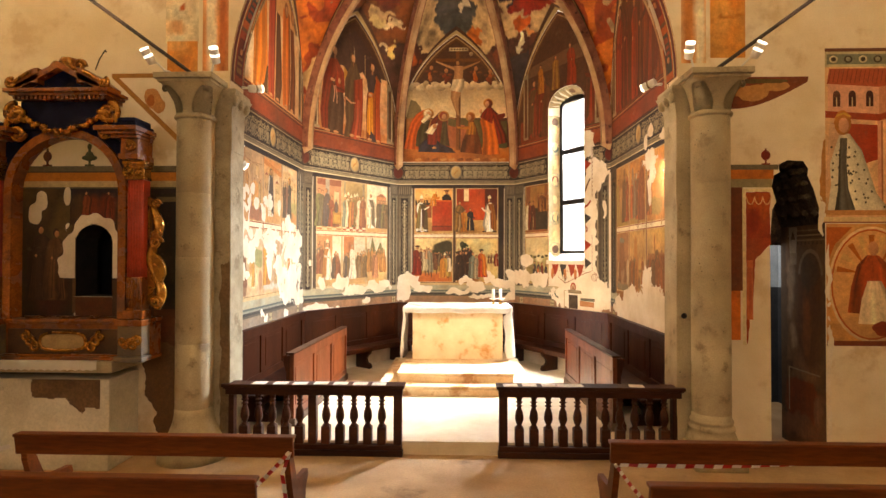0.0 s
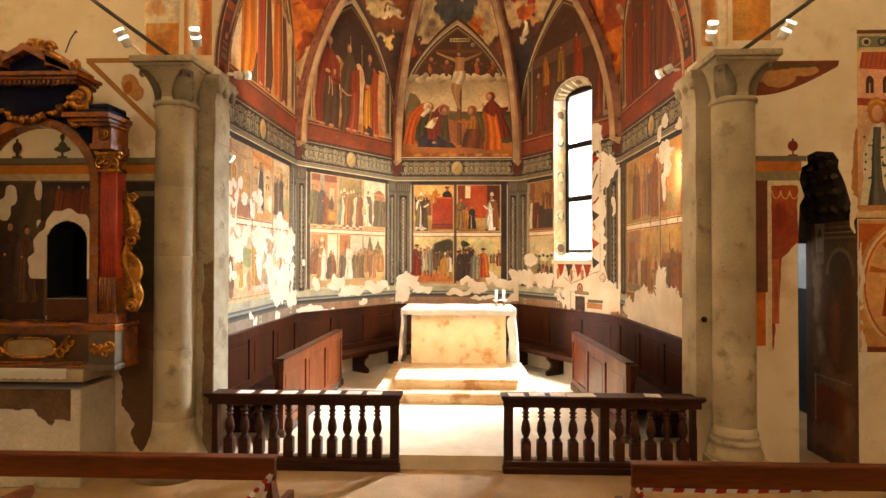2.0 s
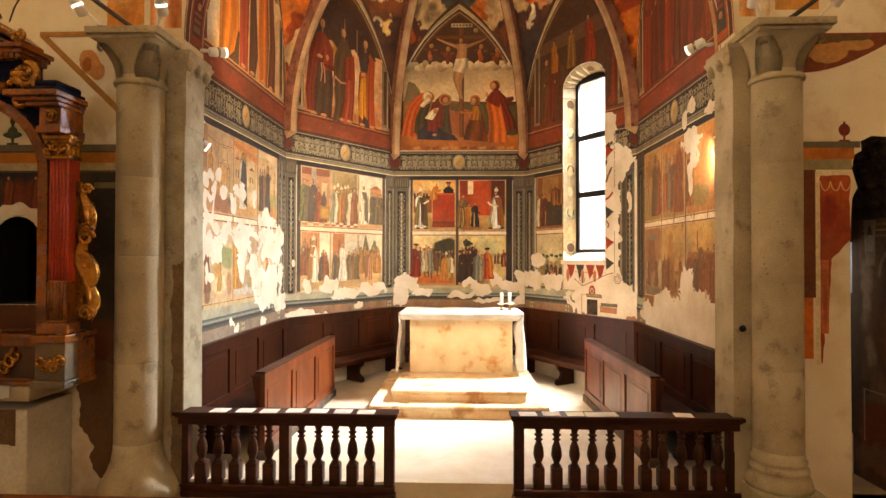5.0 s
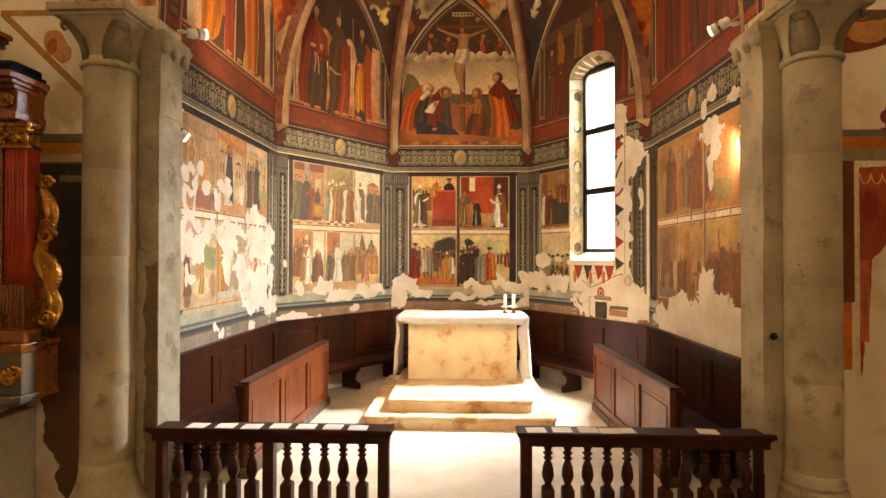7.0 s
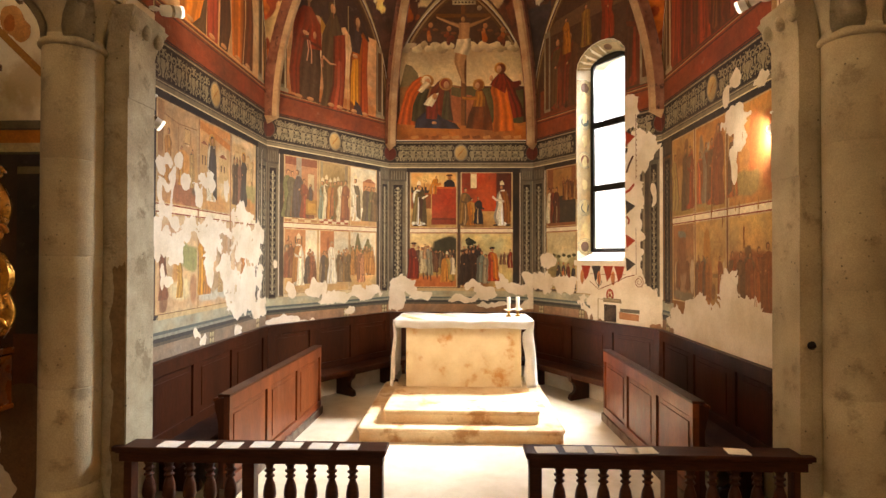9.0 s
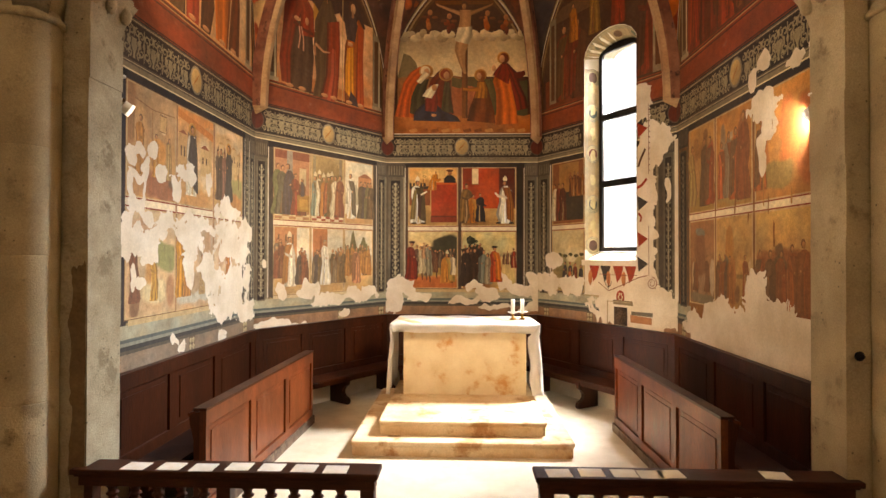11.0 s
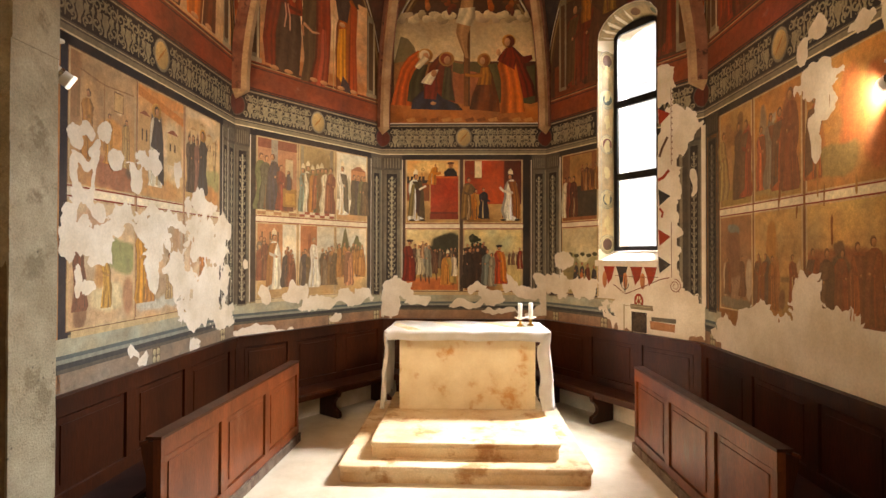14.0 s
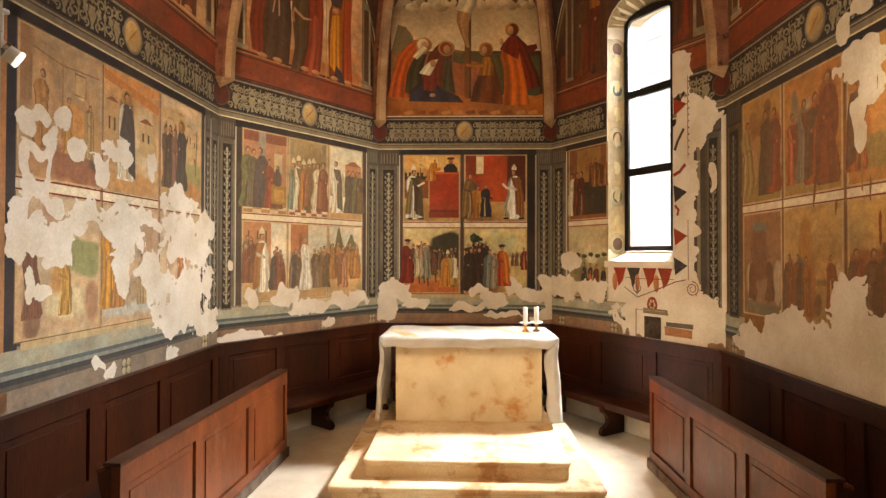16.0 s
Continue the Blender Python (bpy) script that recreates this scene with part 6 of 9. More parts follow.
def pilaster(key, u0, u1, v0=1.66, v1=3.98, sooty=0.0):
    p = Paint(place_on[key])
    # mixes the whole pilaster towards a near-black brown
    p.veil = (lin("2c241e"), sooty) if sooty else None
    p.rect(u0, u1, v0, v1, "6c6352")
    w = u1 - u0
    p.rect(u0, u0 + w * 0.10, v0, v1, "5a5042")
    p.rect(u1 - w * 0.10, u1, v0, v1, "8a8069")
    p.rect(u0, u1, v1 - 0.24, v1, "585044")
    for k in range(6):
        p.rect(u0 + w * (0.12 + 0.14 * k), u0 + w * (0.18 + 0.14 * k), v1 - 0.21, v1 - 0.05, "7a705c")
    a, b = u0 + w * 0.24, u1 - w * 0.24
    p.rect(a - w * 0.06, b + w * 0.06, v0 + 0.10, v1 - 0.28, "746a56")
    p.rect(a, b, v0 + 0.12, v1 - 0.30, "26201d")
    m, pale = (a + b) / 2, "a89c80"
    v, k = v0 + 0.2, 0
    r = (b - a) * 0.26
    while v < v1 - 0.4:
        p.level(p.base + 0.0016)
        for way in (-1, 1):
            p.curl(m + way * r * 0.85, v, r, way * (1 if k % 2 else -1), math.pi / 2 if k % 2 else -math.pi / 2, pale, 0.010, 1.0, 8)
        p.oval(m, v + 0.045, r * 0.5, 0.022, pale, 8)
        for way in (-1, 1):
            p.ribbon([(m, v - 0.03), (m + way * r * 0.9, v - 0.005), (m + way * r * 1.5, v + 0.03)], (0.007, 0.003), pale)
        p.rect(m - 0.004, m + 0.004, v - 0.045, v + 0.05, pale)
        v += 0.09
        k += 1
    return p.done("painted_pilaster", wall_ob[key], "painted grey pilaster with pale candelabra on black")


def cell(p, u0, u1, v0, v1, sky):
    """The ground of one scene, with its painted border."""
    p.group += 1
    p.level()
    p.rect(u0 - 0.028, u1 + 0.028, v0 - 0.02, v1 + 0.02, "7a5a40")
    p.rect(u0 - 0.02, u1 + 0.02, v0 - 0.012, v1 + 0.012, "c0a47a")
    p.rect(u0, u1, v0, v1, sky)


def strip(p, u0, u1, v0, v1):
    """The pale strip with red lines between the two rows."""
    p.group = 0
    p.level()
    p.rect(u0 - 0.025, u1 + 0.025, v0, v1, "e0d2b2")
    for v in (v0 + 0.012, v1 - 0.012):
        p.rect(u0 - 0.025, u1 + 0.025, v - 0.006, v + 0.006, "8e3a22")


def tiles(p, u0, u1, v0, v1, a, b, nu=5, nv=3):
    for i in range(nu):
        for j in range(nv):
            p.rect(u0 + (u1 - u0) * i / nu, u0 + (u1 - u0) * (i + 1) / nu, v0 + (v1 - v0) * j / nv, v0 + (v1 - v0) * (j + 1) / nv, a if (i + j) % 2 else b)


T0, T1, M0, M1, B0, B1 = 2.91, 3.89, 2.80, 2.90, 1.84, 2.79

# apse, left wall
key = "apse_left"
p = Paint(place_on[key])
p.rect(0.22, 2.32, 1.70, 3.96, "54493c")
cols = ((0.32, 0.92), (0.97, 1.58), (1.63, 2.22))
for u0, u1 in cols:
    strip(p, u0, u1, M0, M1)
u0, u1 = cols[0]
# pale veil that paints the window's glare over these scenes
p.veil = (lin("d8be98"), 0.18)
cell(p, u0, u1, T0, T1, "b27a58")
p.rect(u0, u1, T1 - 0.12, T1, "7a2a1a")
p.rect(u0 + 0.2, u0 + 0.3, T0 + 0.1, T1, "8a8478")
p.rect(u0 + 0.42, u0 + 0.54, T0 + 0.5, T0 + 0.75, "c9b28a")
tiles(p, u0, u1, T0, T0 + 0.12, "d4bc90", "a5764e")
for du, c, h in ((0.05, "566038", 0.74), (0.13, "4a4a3a", 0.72), (0.22, "22283a", 0.75), (0.35, "7a2418", 0.62), (0.47, "6a3424", 0.55)):
    p.robe(u0 + du, T0 + 0.06, h, c, hair="4a2018")
p.rect(u0 + 0.38, u1, T0 + 0.12, T0 + 0.36, "9a7030")
p.rect(u0 + 0.42, u1 - 0.03, T0 + 0.15, T0 + 0.30, "b58a3e")
p.robe(u0 + 0.47, T0 + 0.34, 0.26, "262a3e")
u0, u1 = cols[1]
cell(p, u0, u1, T0, T1, "a58a5c")
p.oval((u0 + u1) / 2, T1 - 0.22, 0.24, 0.2, "8a7448", 18)
p.rect(u0 + 0.02, u0 + 0.07, T0, T1, "8c8468")
p.rect(u1 - 0.08, u1 - 0.02, T0, T1, "7c7058")
tiles(p, u0, u1, T0, T0 + 0.14, "d8c8a8", "8e2c20", 7, 4)
for du, c, h, m in ((0.06, "6c8478", 0.62, CREAM), (0.14, "d0c4a4", 0.66, CREAM), (0.22, "a86a30", 0.62, CREAM), (0.31, "4c5a3c", 0.64, CREAM), (0.38, "7a5a30", 0.66, CREAM), (0.46, "c8bc9c", 0.66, None), (0.55, "6a2c20", 0.68, None)):
    p.robe(u0 + du, T0 + 0.07, h, c, mantle=p.rnd.choice(("6a5a38", "8a4a2c", None)), mitre=m)
u0, u1 = cols[2]
cell(p, u0, u1, T0, T1, "d8ceb2")
p.house(u0 + 0.28, T0 + 0.4, 0.3, 0.35, "b5764a")
p.hills(u0, u0 + 0.4, T0 + 0.3, T0 + 0.75, "9a9078", 2.0)
p.rect(u0, u1, T0, T0 + 0.14, "b58a5c")
p.robe(u0 + 0.11, T0 + 0.07, 0.74, "d9d0b8", mantle="4a4438", mitre=CREAM)
for du, c in ((0.34, "3a3426"), (0.42, "2c2c34"), (0.5, "5a5a3a"), (0.56, "4a3a28")):
    p.robe(u0 + du, T0 + 0.08, 0.62, c)


def country(i, u0, u1):
    cell(p, u0, u1, B0, B1, "d6ccb2")
    p.hills(u0, u1, B0 + 0.3, B0 + 0.75, "b4aa90", 1.3 * i)
    p.hills(u0, u1, B0, B0 + 0.45, "bf9a68", 3.1 + i, 0.3)


u0, u1 = cols[0]
country(0, u0, u1)
p.rect(u0, u0 + 0.38, B0 + 0.35, B1, "b5794e")
for k in range(3):
    p.rect(u0 + 0.06 + 0.12 * k, u0 + 0.08 + 0.12 * k, B0 + 0.45, B0 + 0.85, "4a3424")
p.crowd(u0 + 0.02, u0 + 0.22, B0 + 0.22, 0.5, 3, CLOTHS)
p.robe(u0 + 0.25, B0 + 0.1, 0.74, "d8cfb6", mantle="9a6230", mitre=CREAM)
p.crowd(u0 + 0.42, u1 - 0.02, B0 + 0.12, 0.48, 3, CLOTHS)
u0, u1 = cols[1]
country(1, u0, u1)
p.rect(u0 + 0.02, u0 + 0.3, B0 + 0.4, B1, "b0683e")
p.rect(u0 + 0.15, u0 + 0.2, B0 + 0.55, B0 + 0.85, "8a4426")
p.crowd(u0 + 0.02, u0 + 0.2, B0 + 0.12, 0.5, 3, CLOTHS)
p.crowd(u0 + 0.36, u1, B0 + 0.12, 0.5, 4, CLOTHS)
p.robe(u0 + 0.25, B0 + 0.1, 0.7, "dcd4bf", hair="8a7a60")
u0, u1 = cols[2]
country(2, u0, u1)
p.hills(u0, u1 - 0.1, B0 + 0.4, B1 + 0.1, "5a5a34", 7.0)
p.crowd(u0, u1, B0 + 0.22, 0.48, 5, ["8a5a2c", "a06a34", "6a4424", "b07a40"])
p.robe(u0 + 0.24, B0 + 0.1, 0.6, "b87a58", mantle="7a4a34")
p.level()
p.group, p.veil = 0, None
p.rect(0.30, 2.26, 1.775, 1.82, "c8b490")
p.done("fresco_frame", wall_ob[key], "painted frames of six fresco scenes")
for a, b in ((0.0, 0.21), (2.33, 2.564)):
    pilaster(key, a, b)
mouldings(key, 0, place_on[key].length)
frieze(key, 0, place_on[key].length)
dado(key, 0, place_on[key].length, (1.55, 2.45))

# apse, back wall
key = "apse_back"
p = Paint(place_on[key])
p.rect(0.33, 2.36, 1.68, 3.96, "4e3a2c")
p.rect(2.22, 2.34, 1.75, 3.94, "1e1815")
cols = ((0.40, 1.215), (1.315, 2.21))
for u0, u1 in cols:
    strip(p, u0, u1, M0, M1)
u0, u1 = cols[0]
W = u1 - u0
cell(p, u0, u1, T0, T1, "d2ab74")
p.smoky(u0, u1, T0, T1, "d9a768", "b8925c", [(0.2, 0.12, 0.5, 0.13, "a8824e", 1.5), (0.5, 0.9, 0.35, 0.1, "e0b878", 1.2)], 0.03, 2.0)
p.rect(u0, u0 + 0.44 * W, T0 + 0.34, T0 + 0.66, "8a4a26")
for k in range(5):
    p.rect(u0 + 0.075 * W * k, u0 + (0.075 * k + 0.045) * W, T0 + 0.66, T0 + 0.73, "3a2c20")
p.rect(u0, u0 + 0.42 * W, T0 + 0.62, T0 + 0.67, "33281e")
p.rect(u0 + 0.46 * W, u1, T0 + 0.15, T0 + 0.73, "a63a1a")
p.rect(u0 + 0.46 * W, u1, T0 + 0.14, T0 + 0.165, "6e2012")
p.rect(u0 + 0.45 * W, u1, T0 + 0.05, T0 + 0.14, "862a18")
p.rect(u0 + 0.46 * W, u1, T0 + 0.70, T0 + 0.735, "c05a2c")
p.robe(u0 + 0.50 * W, T0 + 0.60, 0.33, "c07a30", wide=1.5, hair="7a4a24", lean=0.15)
p.ribbon([(u0 + 0.5 * W, T0 + 0.80), (u0 + 0.6 * W, T0 + 0.77), (u0 + 0.66 * W, T0 + 0.79)], 0.05, "b8702c")
p.ribbon([(u0 + 0.30 * W, T0 + 0.05), (u0 + 0.29 * W, T0 + 0.80)], 0.012, "6a4a22")
p.curl(u0 + 0.315 * W, T0 + 0.83, 0.03, -1, math.pi, "6a4a22", 0.011, 1.0)
p.drape([(u0 + 0.73 * W, T0 + 0.73), (u0 + 0.72 * W, T0 + 0.80), (u0 + 0.80 * W, T0 + 0.86)], [(u0 + 0.98 * W, T0 + 0.73), (u0 + 0.97 * W, T0 + 0.80), (u0 + 0.90 * W, T0 + 0.86)], "1c1a1c", 6)
p.oval(u0 + 0.85 * W, T0 + 0.90, 0.035, 0.045, "a06a40", 12)
p.oval(u0 + 0.85 * W, T0 + 0.94, 0.06, 0.02, "5a3018", 12)
p.robe(u0 + 0.17 * W, T0 + 0.03, 0.76, "e4dac2", mantle="4a3c20", mitre=CREAM, wide=1.15)
p.drape([(u0 + 0.02 * W, T0 + 0.1), (u0 + 0.04 * W, T0 + 0.35), (u0 + 0.10 * W, T0 + 0.6)], [(u0 + 0.12 * W, T0 + 0.1), (u0 + 0.14 * W, T0 + 0.35), (u0 + 0.16 * W, T0 + 0.62)], "7a6a3c", 5)
p.drape([(u0 + 0.17 * W, T0 + 0.16), (u0 + 0.18 * W, T0 + 0.35), (u0 + 0.17 * W, T0 + 0.52)], [(u0 + 0.24 * W, T0 + 0.12), (u0 + 0.25 * W, T0 + 0.35), (u0 + 0.27 * W, T0 + 0.54)], "3a1c14", 5)
p.ribbon([(u0 + 0.24 * W, T0 + 0.52), (u0 + 0.37 * W, T0 + 0.58)], 0.03, "ddd0b4")
for a in (0.1, 0.3):
    p.oval(u0 + a * W, T0 + 0.035, 0.05, 0.016, "1c1410", 10)
u0, u1 = cols[1]
W = u1 - u0
cell(p, u0, u1, T0, T1, "b0441c")
p.smoky(u0, u1, T0 + 0.28, T1, "b8481c", "a03c1a", [(0.1, 0.8, 0.14, 0.3, "8a3216", 1.2), (0.5, 0.4, 0.2, 0.4, "bc4e22", 1.0)], 0.03, 4.0)
p.rect(u0 + 0.17 * W, u0 + 0.30 * W, T1 - 0.29, T1 - 0.01, "8a5a30")
p.rect(u0 + 0.18 * W, u0 + 0.30 * W, T1 - 0.27, T1 - 0.01, "e2cda0")
p.rect(u0 + 0.70 * W, u1, T0 + 0.08, T1, "5a1a10")
p.rect(u0 + 0.69 * W, u0 + 0.705 * W, T0 + 0.28, T1, "7a2a16")
p.smoky(u0, u1, T0, T0 + 0.29, "b8925a", "a88050", [(0.25, 0.2, 0.3, 0.3, "8a6438", 1.0)], 0.03, 5.0)
p.robe(u0 + 0.07 * W, T0 + 0.03, 0.70, "6a5230", hair="5a3a22", mantle="8a6a38")
p.robe(u0 + 0.20 * W, T0 + 0.04, 0.50, "b5701f", wide=1.1, mantle="c89048")
p.robe(u0 + 0.33 * W, T0 + 0.06, 0.50, "1e1c22", wide=1.25, hair="6a4428")
p.ribbon([(u0 + 0.38 * W, T0 + 0.36), (u0 + 0.45 * W, T0 + 0.33)], 0.03, "1e1c22")
for a in (0.05, 0.13, 0.2):
    p.ribbon([(u0 + a * W, T0 + 0.22), (u0 + (a + 0.02) * W, T0 + 0.03)], 0.012, "6a4a30")
p.drape([(u0 + 0.66 * W, T0 + 0.08), (u0 + 0.71 * W, T0 + 0.35), (u0 + 0.74 * W, T0 + 0.6)], [(u0 + 0.78 * W, T0 + 0.06), (u0 + 0.78 * W, T0 + 0.35), (u0 + 0.79 * W, T0 + 0.62)], "7a3a1c", 6)
p.robe(u0 + 0.81 * W, T0 + 0.03, 0.76, "e4dac2", mantle="8a5228", mitre=CREAM, wide=1.1)
p.drape([(u0 + 0.90 * W, T0 + 0.05), (u0 + 0.90 * W, T0 + 0.35), (u0 + 0.86 * W, T0 + 0.66)], [(u0 + 0.985 * W, T0 + 0.1), (u0 + 0.97 * W, T0 + 0.38), (u0 + 0.90 * W, T0 + 0.66)], "8e5a2c", 6)
p.ribbon([(u0 + 0.77 * W, T0 + 0.48), (u0 + 0.68 * W, T0 + 0.50), (u0 + 0.62 * W, T0 + 0.56)], 0.035, "ddd0b4")
for a in (0.68, 0.93):
    p.oval(u0 + a * W, T0 + 0.04, 0.05, 0.016, "1c1410", 10)
u0, u1 = cols[0]
W = u1 - u0
cell(p, u0, u1, B0, B1, "d2bf90")
p.smoky(u0, u1, B0, B1, "d6c28e", "b5703c", [(0.5, 0.33, 0.9, 0.12, "a8884e", 1.2), (0.06, 0.62, 0.1, 0.08, "b88a70", 1.2), (0.86, 0.66, 0.37, 0.29, "2a2e18", 3.0), (0.62, 0.6, 0.16, 0.16, "30341c", 2.5), (0.7, 0.84, 0.07, 0.09, "262a16", 3.0), (0.75, 0.3, 0.12, 0.18, "5a3c20", 1.2), (0.4, 0.08, 0.7, 0.12, "b8683a", 1.2)], 0.02, 6.0)
p.crowd(u0 + 0.5 * W, u1, B0 + 0.34, 0.32, 6, ["3a2a20", "5a4a38", "4a2a1c", "6a4a30"])
p.crowd(u0 + 0.1 * W, u0 + 0.62 * W, B0 + 0.26, 0.46, 5, ["6a4a34", "8a7a5c", "7a7264", "5a3a28"], 1)
p.robe(u0 + 0.42 * W, B0 + 0.20, 0.52, "7c7660", wide=1.0, hair="8a8270")
p.robe(u0 + 0.24 * W, B0 + 0.24, 0.48, "a89878", wide=1.0)
p.robe(u0 + 0.31 * W, B0 + 0.50, 0.28, "a07a58", wide=0.9)
for a, b in ((0.27, 0.25), (0.36, 0.25), (0.43, 0.22), (0.57, 0.28)):
    p.ribbon([(u0 + a * W, B0 + b), (u0 + (a + 0.01) * W, B0 + b - 0.12)], 0.022, "5a3a28")
p.robe(u0 + 0.06 * W, B0 + 0.14, 0.66, "6e2214", hair="4a1a14", wide=1.1)
p.oval(u0 + 0.06 * W, B0 + 0.78, 0.055, 0.02, "3a1c16", 10)
p.robe(u0 + 0.80 * W, B0 + 0.08, 0.52, "b87a3c", mitre=CREAM, wide=1.6, mantle="a88a4c")
p.robe(u0 + 0.91 * W, B0 + 0.22, 0.36, "c8b89c", wide=1.0)
u0, u1 = cols[1]
W = u1 - u0
cell(p, u0, u1, B0, B1, "d4c294")
p.smoky(u0, u1, B0, B1, "d6c690", "c0a268", [(0.45, 0.62, 0.16, 0.04, "b0a078", 1.2), (0.8, 0.6, 0.14, 0.04, "a89870", 1.2), (0.85, 0.3, 0.3, 0.18, "c8b078", 1.0), (0.2, 0.1, 0.5, 0.16, "8a5a34", 1.0)], 0.025, 7.0)
for a, b, r in ((0.17, 0.86, 0.10), (0.13, 0.82, 0.06), (0.22, 0.84, 0.06), (0.20, 0.70, 0.15), (0.06, 0.68, 0.07), (0.32, 0.68, 0.07)):
    p.tree(u0 + a * W, B0 + b * 0.95, r, "263018", 12)
p.rect(u0 + 0.165 * W, u0 + 0.185 * W, B0 + 0.55, B0 + 0.80, "2e2818")
p.crowd(u0, u0 + 0.36 * W, B0 + 0.26, 0.44, 5, ["3a2418", "4a2c1c", "2c2420", "5a4030"])
p.robe(u0 + 0.09 * W, B0 + 0.03, 0.66, "2e1c14", wide=1.3)
p.robe(u0 + 0.24 * W, B0 + 0.05, 0.64, "3a2014", wide=1.3)
p.robe(u0 + 0.40 * W, B0 + 0.08, 0.58, "6f7264", wide=1.1, hair="5a4030")
p.robe(u0 + 0.48 * W, B0 + 0.06, 0.54, "8a7c64", wide=0.9)
p.robe(u0 + 0.61 * W, B0 + 0.10, 0.62, "a03c18", mantle="c07030", hair="1c1614", wide=1.15)
p.oval(u0 + 0.61 * W, B0 + 0.70, 0.055, 0.022, "161210", 10)
p.crowd(u0 + 0.72 * W, u1, B0 + 0.40, 0.24, 3, ["6a4a34", "8a3a22", "5a5040"], 1)
p.robe(u0 + 0.97 * W, B0 + 0.34, 0.34, "8a2c18")
p.level()
p.group = 0
p.rect(0.36, 2.24, 1.765, 1.815, "bfa67c")
p.done("fresco_frame", wall_ob[key], "painted frames of four fresco scenes")
for a, b in ((0.0, 0.32), (2.37, 2.60)):
    pilaster(key, a, b)
mouldings(key, 0, place_on[key].length)
frieze(key, 0, place_on[key].length)
dado(key, 0, place_on[key].length, ())

# apse, window wall
key = "apse_right"
p = Paint(place_on[key])
p.rect(0.33, 1.08, 1.70, 3.96, "54493c")
u0, u1 = 0.38, 1.07
strip(p, u0, u1, M0, M1)
cell(p, u0, u1, T0, T1, "8c5a38")
p.rect(u0 + 0.15, u1 - 0.1, T0 + 0.45, T1 - 0.02, "a87c4a")
p.rect(u0 + 0.28, u1, T0 + 0.05, T0 + 0.5, "3c3428")
for du, c in ((0.05, "d2c4a2"), (0.14, "7a3420"), (0.24, "5a2c1c")):
    p.robe(u0 + du, T0 + 0.05, 0.62, c)
p.crowd(u0 + 0.35, u1, T0 + 0.42, 0.36, 4, ["8a5a30", "6a3a24"])
cell(p, u0, u1, B0, B1, "c4b48c")
p.hills(u0, u1, B0 + 0.3, B0 + 0.66, "9a8c60", 4.2)
p.rect(u0, u1, B0, B0 + 0.3, "9c8a5c")
for k in range(6):
    p.oval(u0 + 0.05 + 0.12 * k, B0 + 0.55 + 0.02 * (k % 2), 0.05, 0.03, "4c4a2c", 9, 0.2)
p.crowd(u0 + 0.2, u1, B0 + 0.0, 0.42, 4, ["7a3a22", "3a3430", "9a5a34"])
p.done("fresco_frame", wall_ob[key], "painted frames of two fresco scenes")
pilaster(key, 0.0, 0.31)
p = Paint(place_on[key])
p.rect(2.36, 2.50, 1.66, 3.70, "4a4034")
p.rect(2.40, 2.44, 1.66, 3.70, "8a7c64")
p.done("painted_border", wall_ob[key], "worn painted border beside the pilaster")
pilaster(key, 2.50, 2.69, 1.72, sooty=0.3)
mouldings(key, 0, 1.08)
mouldings(key, 2.09, place_on[key].length)
frieze(key, 0, 1.075)
frieze(key, 2.10, place_on[key].length)
dado(key, 0, place_on[key].length, (0.22, 1.2))

